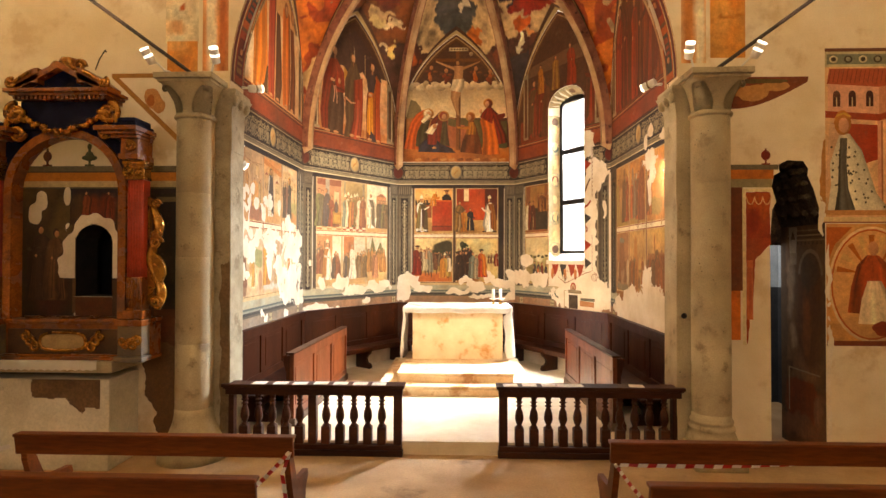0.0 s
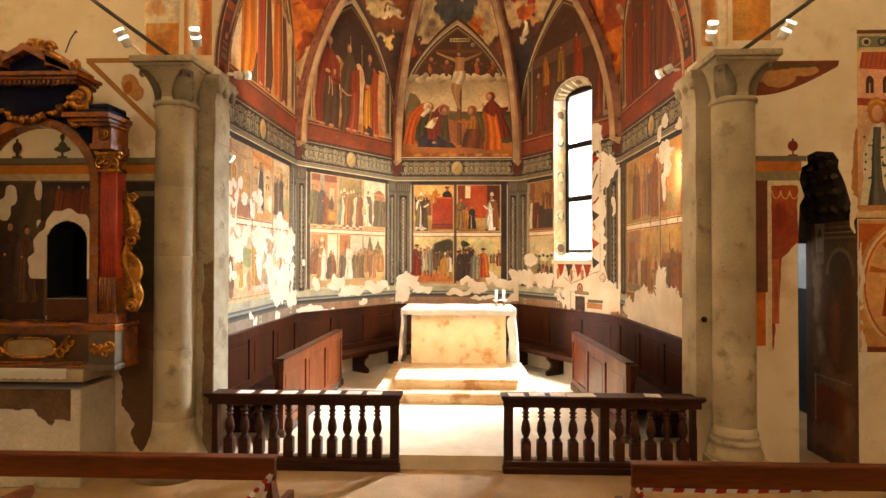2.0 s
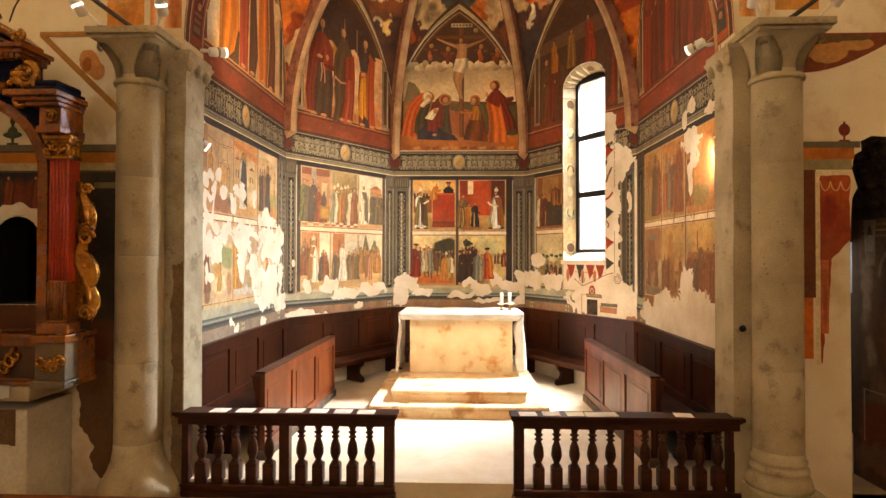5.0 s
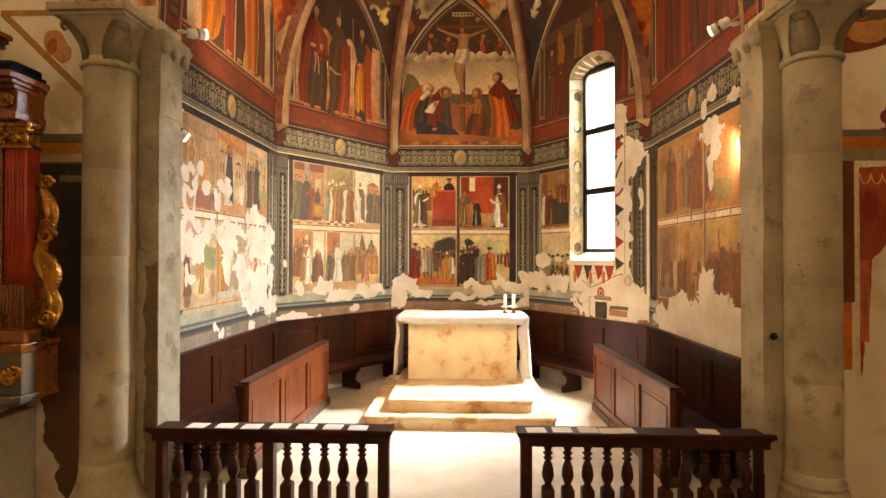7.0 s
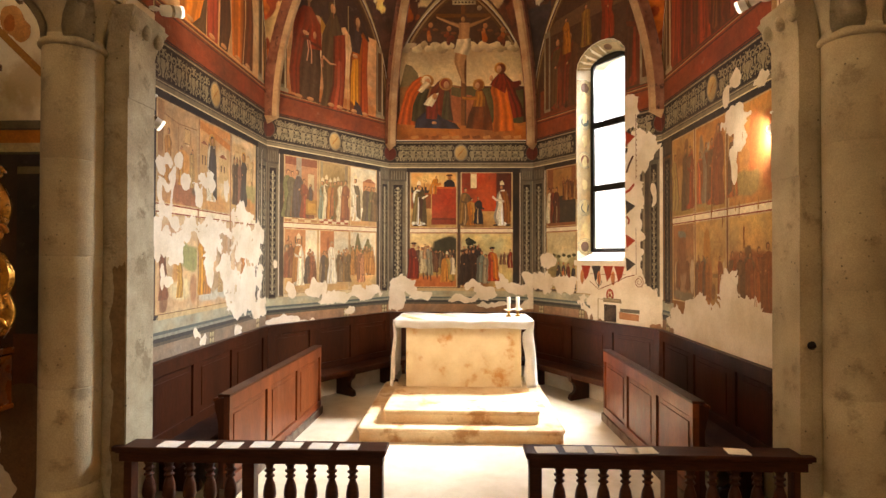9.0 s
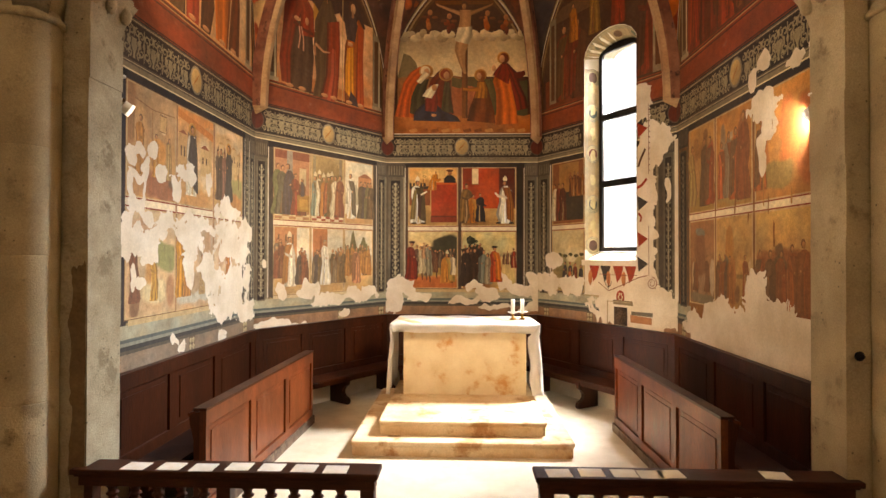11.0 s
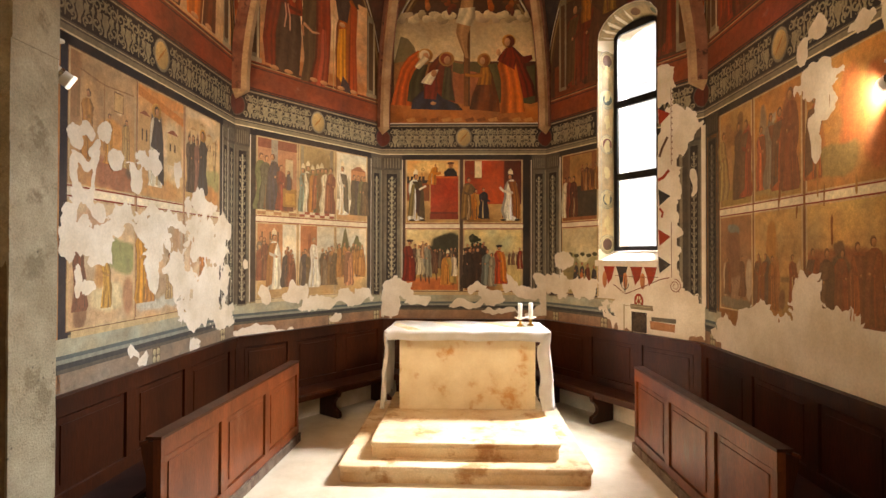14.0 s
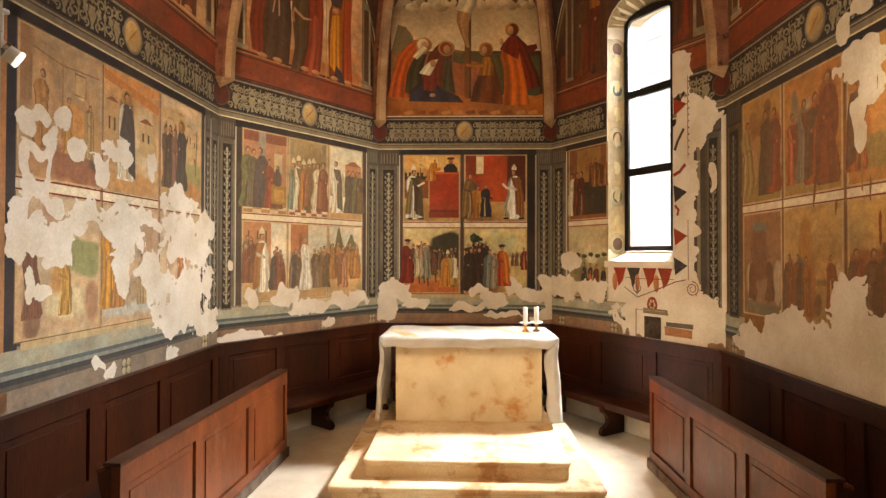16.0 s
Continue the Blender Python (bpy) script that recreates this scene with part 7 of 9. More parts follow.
# nave-side walls of the chancel
key = "left"
p = Paint(place_on[key])
p.rect(0.36, 2.86, 1.66, 3.96, "4a443c")
p.rect(0.12, 0.36, 1.40, 4.0, "b07c50")
p.rect(0.33, 0.43, 1.60, 3.98, "27262a")
cols = ((0.43, 1.19), (1.24, 1.99), (2.03, 2.77))
for u0, u1 in cols:
    strip(p, u0, u1, M0, M1)
PALE_SCENES = (
    ("b4926c", "b07c4c", [(0.04, 0.75, 0.1, 0.35, "8a5a34", 1.2), (0.25, 0.6, 0.12, 0.3, "c09464", 1.0), (0.72, 0.74, 0.085, 0.09, "d8c29a", 2.0), (0.72, 0.74, 0.06, 0.065, "b88e5c", 1.5), (0.86, 0.56, 0.05, 0.035, "2c2420", 2.5), (0.6, 0.42, 0.22, 0.16, "c4823a", 1.3), (0.92, 0.36, 0.09, 0.22, "b88854", 1.2), (0.7, 0.14, 0.4, 0.13, "8a4026", 1.5), (0.9, 0.2, 0.05, 0.06, "3c2c28", 1.5)]),
    ("d09258", "c8ac7e", [(0.5, 0.96, 0.7, 0.06, "d88c48", 1.5), (0.15, 0.5, 0.14, 0.4, "c08c58", 1.0), (0.75, 0.5, 0.26, 0.3, "d0bc96", 1.0), (0.38, 0.66, 0.10, 0.16, "2a2e36", 2.5), (0.36, 0.82, 0.055, 0.035, "3a2620", 2.5), (0.45, 0.42, 0.045, 0.18, "47505a", 2.0), (0.4, 0.28, 0.07, 0.08, "6a4a34", 1.5), (0.9, 0.5, 0.06, 0.3, "b89868", 1.2), (0.5, 0.08, 0.55, 0.1, "c48c50", 1.2)]),
    ("d8bc94", "bc9258", [(0.3, 0.85, 0.3, 0.08, "c8a474", 1.0), (0.17, 0.5, 0.11, 0.27, "3e342c", 2.0), (0.33, 0.52, 0.06, 0.26, "6a4438", 1.5), (0.48, 0.5, 0.09, 0.29, "262e32", 2.2), (0.48, 0.75, 0.05, 0.03, "7a5236", 2.0), (0.86, 0.55, 0.05, 0.2, "725636", 1.5), (0.72, 0.62, 0.12, 0.16, "c4a068", 1.0), (0.8, 0.32, 0.3, 0.12, "92905a", 1.5), (0.6, 0.12, 0.45, 0.12, "b87a3e", 1.2)]),
    ("c8ae8c", "bc9a74", [(0.15, 0.14, 0.10, 0.15, "663824", 1.8), (0.78, 0.56, 0.26, 0.15, "74804a", 1.8), (0.48, 0.5, 0.1, 0.22, "b88040", 1.2), (0.6, 0.22, 0.3, 0.12, "d0c096", 1.2), (0.92, 0.22, 0.09, 0.18, "9c6a4a", 1.2), (0.35, 0.8, 0.3, 0.12, "b88e70", 1.0)]),
    ("ccb090", "b89a78", [(0.15, 0.55, 0.14, 0.28, "c08634", 1.5), (0.22, 0.3, 0.1, 0.14, "a0602c", 1.2), (0.6, 0.3, 0.5, 0.09, "a08468", 1.0), (0.5, 0.1, 0.6, 0.06, "b4b4a6", 1.2), (0.85, 0.7, 0.12, 0.2, "b48e6c", 1.0)]),
    ("ccb294", "c0a480", [(0.5, 0.55, 0.14, 0.1, "c07438", 1.5), (0.2, 0.6, 0.12, 0.2, "b89070", 1.0), (0.6, 0.1, 0.3, 0.06, "b88458", 1.2)]),
)
for i, (high, low, shapes) in enumerate(PALE_SCENES):
    u0, u1 = cols[i % 3]
    v0, v1 = (T0, T1) if i < 3 else (B0, B1)
    cell(p, u0, u1, v0, v1, high)
    # the veil holds hazy glare on this wall besides the worn paint
    p.veil = (lin("c8ac86"), 0.28)
    p.smoky(u0, u1, v0, v1, high, low, shapes, 0.018, 50.0 + i)
    p.veil = (lin("c8ac86"), 0.15)
    if i == 0:
        p.rect(0.915, 1.04, T0 + 0.64, T0 + 0.81, "7a5a3c", 0.004)
        p.rect(0.925, 1.03, T0 + 0.65, T0 + 0.80, "c4a070", 0.004)
        p.rect(0.50, 0.53, T0 + 0.5, T0 + 0.8, "8a6844", 0.006)
        p.ribbon([(0.44, T1 - 0.1), (0.8, T1 - 0.16), (1.18, T1 - 0.14)], 0.012, "8e6a48")
        p.ribbon([(0.8, T1 - 0.16), (0.8, T0 + 0.3)], 0.014, "96704a")
        for u, c, h in ((0.62, "a8743c", 0.55), (0.86, "b8803c", 0.42), (1.08, "a88858", 0.42)):
            p.robe(u, T0 + 0.2, h, c, hair="5a4030")
    elif i == 1:
        p.poly([(u0, T1 - 0.02), (u1, T1 - 0.14), (u1, T1 - 0.22), (u0, T1 - 0.10)], "c47c40")
        p.house(u0 + 0.02, T0 + 0.3, 0.16, 0.42, "c09868")
        p.house(u0 + 0.46, T0 + 0.34, 0.2, 0.3, "c8a878")
        p.robe(u0 + 0.28, T0 + 0.10, 0.76, "d8ccb0", mantle="1f2228", halo=True, hair="201814")
        p.drape([(u0 + 0.19, T0 + 0.46), (u0 + 0.22, T0 + 0.6), (u0 + 0.25, T0 + 0.74)], [(u0 + 0.36, T0 + 0.42), (u0 + 0.36, T0 + 0.6), (u0 + 0.31, T0 + 0.74)], "20242c", 5)
    elif i == 2:
        for k, (u, h) in enumerate(((0.1, 0.30), (0.28, 0.38), (0.44, 0.30), (0.58, 0.24))):
            p.house(u0 + u, T0 + 0.48, 0.13, h, "ccae80", "b08a60")
        for u, c, h in ((0.08, "5a4a3c", 0.6), (0.16, "44382e", 0.62), (0.24, "7a5446", 0.6), (0.36, "2a3234", 0.7)):
            p.robe(u0 + u, T0 + 0.12, h, c, halo=u > 0.3)
        p.ribbon([(u0 + 0.64, T0 + 0.3), (u0 + 0.65, T0 + 0.6), (u0 + 0.66, T0 + 0.78)], 0.018, "6a5034")
    else:
        for u, c, h in ((0.52, "6e3a26", 0.55), (0.84, "b0843c", 0.45), (1.33, "bc8434", 0.7), (1.42, "a87038", 0.55), (1.75, "a88a60", 0.45), (2.4, "b8743c", 0.5)):
            if u0 < u < u1:
                p.robe(u, B0 + 0.12, h, c)
    p.veil = None
p.level()
p.group, p.veil = 0, None
p.rect(0.46, 2.83, 1.77, 1.82, "bfa67c")
for u in (1.215, 2.01):
    p.rect(u - 0.018, u + 0.018, B0, T1, "b08a68")
    p.rect(u + 0.008, u + 0.016, B0, T1, "7a5640")
p.done("fresco_frame", wall_ob[key], "painted frames of six damaged scenes")
pilaster(key, 2.87, 3.00)
pilaster(key, 3.01, 3.19)
mouldings(key, 0.12, place_on[key].length)
frieze(key, 0.12, place_on[key].length)
dado(key, 0.12, place_on[key].length, (1.55, 2.9))

key = "right"
p = Paint(place_on[key])
w = place_on[key].length
p.rect(0.05, w - 0.13, 1.66, 3.96, "8a5e34")
cols = ((0.40, 1.02), (1.09, 1.80), (1.88, 2.92))
for u0, u1 in cols:
    strip(p, u0, u1, M0, M1)
SMOKE = (
    ("b88848", "8a6a3c", [(0.1, 0.45, 0.11, 0.42, "b08858", 1.2), (0.28, 0.4, 0.12, 0.4, "a87c50", 1.0), (0.5, 0.72, 0.4, 0.1, "7a4a24", 0.8), (0.66, 0.46, 0.11, 0.36, "1c2420", 2.0), (0.68, 0.86, 0.1, 0.08, "6a4020", 1.5), (0.88, 0.42, 0.11, 0.36, "8e2a1e", 1.8), (0.3, 0.8, 0.1, 0.08, "8a5a30", 1.2), (0.5, 0.08, 0.5, 0.1, "8e7838", 1.0)]),
    ("b5722e", "a07838", [(0.2, 0.4, 0.13, 0.24, "cc5e3c", 1.6), (0.2, 0.7, 0.1, 0.2, "7a6a54", 1.2), (0.4, 0.5, 0.08, 0.3, "6c6a58", 1.2), (0.46, 0.74, 0.05, 0.05, "b0a48a", 1.5), (0.62, 0.4, 0.1, 0.4, "b04e22", 1.2), (0.8, 0.5, 0.15, 0.46, "7c3018", 1.5), (0.45, 0.13, 0.5, 0.12, "8e7a44", 1.0), (0.93, 0.5, 0.06, 0.4, "a8622c", 1.0)]),
    ("c88a44", "a86c30", [(0.12, 0.4, 0.08, 0.36, "b0602a", 1.2), (0.5, 0.5, 0.12, 0.4, "b85a26", 1.2), (0.3, 0.2, 0.3, 0.12, "7a6a34", 1.2), (0.75, 0.45, 0.14, 0.4, "a04a20", 1.2)]),
    ("8a5636", "6a4a34", [(0.42, 0.55, 0.24, 0.36, "5c2a1e", 1.5), (0.45, 0.88, 0.2, 0.05, "4c6a66", 1.5), (0.14, 0.3, 0.08, 0.18, "b8a080", 1.5), (0.92, 0.32, 0.08, 0.2, "a89880", 1.5), (0.5, 0.25, 0.3, 0.12, "8a6a54", 1.0), (0.3, 0.22, 0.05, 0.14, "3a2420", 1.5), (0.68, 0.22, 0.05, 0.14, "4a2c20", 1.5), (0.5, 0.06, 0.5, 0.07, "50584e", 1.5)]),
    ("c29c5e", "96703c", [(0.38, 0.6, 0.1, 0.32, "a06826", 1.5), (0.1, 0.32, 0.08, 0.24, "6a3a24", 1.5), (0.3, 0.3, 0.09, 0.26, "2e3a38", 2.0), (0.48, 0.3, 0.08, 0.28, "8e5026", 1.5), (0.2, 0.28, 0.06, 0.22, "8a4a2c", 1.5), (0.85, 0.25, 0.08, 0.24, "7a2e1c", 1.5), (0.95, 0.3, 0.05, 0.26, "b09a78", 1.2), (0.68, 0.36, 0.12, 0.03, "6a5430", 1.5), (0.6, 0.16, 0.06, 0.1, "5a3420", 1.2)]),
    ("c4a262", "7e3a1e", [(0.4, 0.35, 0.5, 0.3, "80381c", 1.8), (0.34, 0.34, 0.12, 0.26, "221a16", 2.0), (0.1, 0.3, 0.1, 0.25, "6a2e1a", 1.5), (0.6, 0.3, 0.1, 0.28, "9a4420", 1.5), (0.36, 0.64, 0.05, 0.05, "3a2018", 1.5)]),
)
# lighter veil that brightens this wall's pigment in place of lamp light
p.veil = (lin("d0a874"), 0.28)
for i, (u0, u1) in enumerate(cols):
    for v0, v1, (high, low, shapes) in ((T0, T1, SMOKE[i]), (B0, B1, SMOKE[i + 3])):
        cell(p, u0, u1, v0, v1, high)
        p.smoky(u0, u1, v0, v1, high, low, [(a, b, ra, rb, c, firm * 1.4) for a, b, ra, rb, c, firm in shapes], 0.014, 11.0 + i + v0)
p.veil = (lin("b88c5c"), 0.34)
for u, v, h, c in ((0.47, 2.98, 0.74, "9a8a58"), (0.78, 2.96, 0.8, "1e2622"), (0.93, 2.97, 0.78, "8a2a1c"), (1.2, 3.0, 0.62, "c05a38"), (1.36, 3.0, 0.7, "6c6c5c"), (1.5, 2.97, 0.75, "9a4020"), (1.66, 2.95, 0.9, "74301a"), (1.98, 3.0, 0.7, "a04c24"),
                   (0.55, 1.98, 0.4, "3c2620"), (0.85, 1.98, 0.42, "4a2a20"), (1.15, 1.9, 0.52, "7a3a22"), (1.27, 1.92, 0.5, "2a3434"), (1.38, 1.9, 0.5, "8a5028"), (1.68, 1.95, 0.46, "7a2e1c"), (1.95, 1.9, 0.56, "84381c"), (2.12, 1.8, 0.66, "201a18"), (2.3, 1.9, 0.55, "7e341c"), (2.45, 1.9, 0.6, "8e4422"), (2.6, 1.88, 0.66, "74301a")):
    p.robe(u, v, h, c, mantle=p.rnd.choice((None, "6a3420", "4a3a2c")), wide=1.1, skin="a07048")
p.veil = None
# worn streaks where damp has run down the scenes
for k in range(12):
    u, v = p.rnd.uniform(0.42, 2.8), p.rnd.uniform(2.1, 3.8)
    p.blobs([(u, v, p.rnd.uniform(0.01, 0.02), p.rnd.uniform(0.06, 0.16))], p.rnd.choice(("a87c48", "8a5c34")), k, 0.9, 0.012, 9.0, 0.5)
p.done("fresco_frame", wall_ob[key], "painted frames of six smoky scenes")
pilaster(key, 0.04, 0.35, sooty=0.55)
mouldings(key, 0, w - 0.13)
frieze(key, 0, w - 0.13)
dado(key, 0, 0.4, (0.2,))

# ---- plaster losses and repairs ----
LOSS = 0.0066
LOSSES = {
    "apse_left": [(0.93, 1.87, 0.20, 0.13), (1.31, 1.72, 0.35, 0.10), (1.95, 1.78, 0.38, 0.12), (0.43, 1.87, 0.10, 0.09), (0.27, 1.43, 0.32, 0.07), (0.58, 1.38, 0.30, 0.05), (1.61, 1.5, 0.12, 0.05), (0.14, 2.26, 0.05, 0.08)],
    "apse_back": [(0.25, 1.86, 0.23, 0.19), (0.13, 1.57, 0.16, 0.19), (1.51, 1.87, 0.12, 0.07), (1.75, 1.73, 0.21, 0.12), (2.02, 1.91, 0.11, 0.13), (2.26, 1.8, 0.21, 0.10), (2.47, 2.08, 0.08, 0.07), (1.38, 1.62, 0.30, 0.06), (0.58, 1.69, 0.22, 0.07), (1.87, 1.52, 0.30, 0.05), (2.56, 1.9, 0.12, 0.30), (2.5, 1.49, 0.20, 0.09)],
    "apse_right": [(0.38, 2.33, 0.20, 0.12), (0.24, 1.94, 0.30, 0.19), (0.78, 1.93, 0.30, 0.18), (2.2, 4.50, 0.16, 0.28), (2.40, 3.93, 0.29, 0.26), (2.22, 3.43, 0.20, 0.41), (2.22, 2.75, 0.19, 0.41), (2.20, 2.14, 0.22, 0.34), (2.46, 1.67, 0.26, 0.28), (1.83, 2.05, 0.52, 0.24), (1.74, 1.62, 0.53, 0.24), (2.585, 3.25, 0.055, 0.14), (2.08, 1.48, 0.46, 0.12)],
    "right": [(2.04, 4.17, 0.12, 0.10), (1.84, 4.06, 0.07, 0.12), (2.02, 3.79, 0.26, 0.11), (2.13, 3.58, 0.11, 0.15), (1.98, 3.43, 0.08, 0.12), (2.02, 3.25, 0.07, 0.10), (2.5, 4.02, 0.13, 0.08), (0.72, 1.55, 0.50, 0.16), (1.21, 1.76, 0.23, 0.21), (1.88, 1.98, 0.23, 0.26), (2.33, 1.81, 0.44, 0.19), (1.52, 1.58, 0.85, 0.26), (2.24, 1.56, 0.57, 0.24), (0.43, 1.64, 0.14, 0.11), (0.89, 1.8, 0.12, 0.07), (2.6, 1.5, 0.4, 0.3), (2.78, 4.1, 0.08, 0.25), (2.8, 2.3, 0.07, 0.4)],
}
LEFT_HIGH = [(0.47, 3.26, 0.09, 0.09), (0.79, 3.34, 0.09, 0.08), (0.61, 3.34, 0.07, 0.05), (0.67, 3.17, 0.07, 0.11), (0.56, 3.12, 0.13, 0.04), (0.46, 3.0, 0.05, 0.13), (0.68, 2.98, 0.04, 0.14), (0.55, 2.81, 0.16, 0.1), (0.72, 2.72, 0.11, 0.08), (0.96, 3.16, 0.09, 0.08), (1.5, 3.28, 0.11, 0.14), (1.33, 3.21, 0.11, 0.08), (1.21, 3.05, 0.1, 0.13), (1.87, 3.18, 0.08, 0.09), (2.29, 3.0, 0.12, 0.12), (2.36, 2.9, 0.35, 0.09), (2.61, 2.9, 0.15, 0.07)]
LEFT_LOW = [(0.44, 2.67, 0.08, 0.09), (0.52, 2.53, 0.17, 0.14), (0.43, 2.42, 0.08, 0.11), (0.52, 2.19, 0.05, 0.14), (0.63, 2.14, 0.07, 0.09), (0.8, 2.5, 0.18, 0.14), (0.76, 2.38, 0.12, 0.1), (1.01, 2.69, 0.15, 0.09), (0.92, 2.57, 0.11, 0.1), (1.51, 2.77, 0.34, 0.05), (1.36, 2.64, 0.2, 0.12), (1.68, 2.7, 0.21, 0.1), (1.54, 2.51, 0.24, 0.17), (1.47, 2.29, 0.11, 0.16), (1.48, 2.13, 0.06, 0.1)]
LEFT_END = [(2.36, 2.66, 0.42, 0.14), (2.89, 2.68, 0.18, 0.15), (2.51, 2.47, 0.44, 0.19), (2.81, 2.44, 0.16, 0.2), (1.86, 2.26, 0.23, 0.16), (2.04, 2.08, 0.28, 0.15), (2.59, 2.05, 0.45, 0.2), (2.38, 1.84, 0.53, 0.16), (2.24, 1.71, 0.27, 0.09), (2.91, 1.69, 0.29, 0.17), (2.98, 2.1, 0.12, 0.17), (2.99, 1.58, 0.25, 0.07)]
for i, (key, ovals) in enumerate(list(LOSSES.items()) + [("left", LEFT_HIGH + LEFT_LOW + LEFT_END)]):
    p = Paint(place_on[key], LOSS)
    if key == "left":
        p.blobs([(a, b, c * 0.97, e * 0.97) for a, b, c, e in ovals], CREAM, 10 + i, 0.95, 0.009, 8.0, 0.75)
    else:
        p.blobs([(a, b, c, e) for a, b, c, e in ovals], CREAM, 10 + i, 0.75, 0.012, 6.5, 0.7)
    p.done("plaster_loss", wall_ob[key], "bare pale plaster where the fresco is lost", PALE)
for key, ovals in (("left", [(1.18, 1.55, 0.06, 0.05), (1.33, 1.47, 0.10, 0.05), (2.24, 1.46, 0.09, 0.08)]),):
    p = Paint(place_on[key], LOSS)
    p.blobs(ovals, CREAM, 3, 1.1, 0.01, 9.0, 0.6)
    p.done("plaster_loss", wall_ob[key], "small bare spots of pale plaster", PALE)

# older painting laid bare round the window: triangles, cords and a small star wheel
p = Paint(place_on["apse_right"], LOSS + 0.003)
RED, INK = "9c3420", "33302c"
for v, c in ((4.13, RED), (3.12, INK), (2.62, RED), (2.28, INK)):
    p.poly([(2.10, v + 0.10), (2.28, v), (2.12, v - 0.11)], c)
p.ribbon([(2.12, 3.62), (2.16, 3.72), (2.24, 3.85)], 0.035, "5a3a28")
p.ribbon([(2.10, 3.33), (2.18, 3.36), (2.26, 3.44)], 0.04, RED)
p.ribbon([(2.12, 2.98), (2.17, 2.92), (2.15, 2.86)], 0.03, RED)
p.ribbon([(2.29, 4.45), (2.292, 3.5)], 0.008, "6a3020")
p.ribbon([(2.29, 2.80), (2.292, 2.12)], 0.008, "6a3020")
for k in range(12):
    p.oval(2.305, 3.55 + 0.075 * k, 0.008, 0.012, "6a3020", 7)
for u, c in ((1.30, RED), (1.52, INK), (1.76, RED), (1.98, RED)):
    p.poly([(u - 0.11, 2.27), (u + 0.11, 2.27), (u + 0.05, 2.08), (u - 0.02, 2.0), (u - 0.05, 2.12)], c)
for u in (1.22, 1.58, 1.86):
    p.oval(u, 2.06, 0.04, 0.11, "b5754c", 12, 0.12)
p.ribbon([(1.38, 2.0), (1.58, 1.88), (1.85, 1.98), (2.12, 2.09), (2.26, 2.12)], 0.012, "7a3424")
p.ribbon([(1.40, 2.12), (1.8, 2.11), (2.1, 2.12)], 0.008, "7a3424")
p.curl(2.34, 2.02, 0.085, -1, math.pi / 2, "7a3424", 0.012, 2.0, 26)
p.ribbon([(1.57, 2.10), (1.575, 1.90)], 0.012, INK)
for way in (-1, 1):
    p.ribbon([(1.575, 1.93), (1.575 + way * 0.05, 1.97), (1.575 + way * 0.06, 2.02)], 0.012, INK)
p.oval(1.80, 1.80, 0.075, 0.10, RED, 20)
for k in range(6):
    a = math.pi * k / 3
    p.oval(1.80 + 0.035 * math.cos(a), 1.80 + 0.048 * math.sin(a), 0.012, 0.024, CREAM, 8)
for a, b in ((1.66, 2.02),):
    p.rect(a, b, 1.70, 1.76, "8a7a60", 0.01)
p.rect(2.0, 2.36, 1.56, 1.62, "6a6658", 0.01)
p.rect(1.98, 2.34, 1.46, 1.56, "b07a54", 0.012)
p.rect(1.55, 1.57, 1.38, 1.74, "b5a280")
p.rect(1.55, 1.98, 1.725, 1.735, "b5a280")
p.done("older_painting", wall_ob["apse_right"], "older painted triangles and cords on pale plaster")
bm = bmesh.new()
pl = place_on["apse_right"]
vs = [pl(u, v, d) for u, v, d in ((1.69, 1.40, 0.0185), (1.93, 1.40, 0.0185), (1.93, 1.66, 0.0185), (1.69, 1.66, 0.0185))]
bm.faces.new([bm.verts.new(v) for v in vs])
part("blocked_niche", bm, RUBBLE, wall_ob["apse_right"], "small dark blocked niche")

# painted window reveal with roundels
pl = place_on["apse_right"]
a, b, c, e, t = reveal(1)


def reveal_place(s, v, d):
    """s from the inner face to the glass along the side of the opening that shows."""
    return pl(WIN["u0"] + 0.03 * s / 0.34 + d, v, -s)


p = Paint(reveal_place)
p.rect(0.005, 0.33, 2.48, 5.28, "9c8662")
for s in (0.03, 0.06, 0.28, 0.31):
    p.rect(s, s + 0.008, 2.48, 5.28, "8c8a78")
for k, v in enumerate((2.55, 3.19, 3.97, 4.61, 5.16)):
    for r, col in ((0.14, "6c6a5c"), (0.13, "a0906c"), (0.115, "6c6a5c"), (0.105, "a0906c"), (0.085, ("4a3024", "2e403e", "5e3026", "34463f", "4a3020")[k])):
        p.oval(0.17, v, r, r, col, 20)
for k in range(7):
    p.blobs([(0.17, 2.85 + 0.36 * k, 0.05, 0.10)], "a8966c", k, 0.9, 0.012, 14)
p.done("painted_reveal", wall_ob["apse_right"], "painted window reveal with coloured roundels")


def arch_place(s, g, d):
    """s from the inner face to the glass, g round the head of the opening in radians."""
    k = s / 0.34
    a0, b0, c0, e0, t0 = reveal(k)
    r = 1 - d / 0.3
    return pl((a0 + b0) / 2 - (b0 - a0) / 2 * r * math.cos(g), e0 + (t0 - e0) * r * math.sin(g), -s)


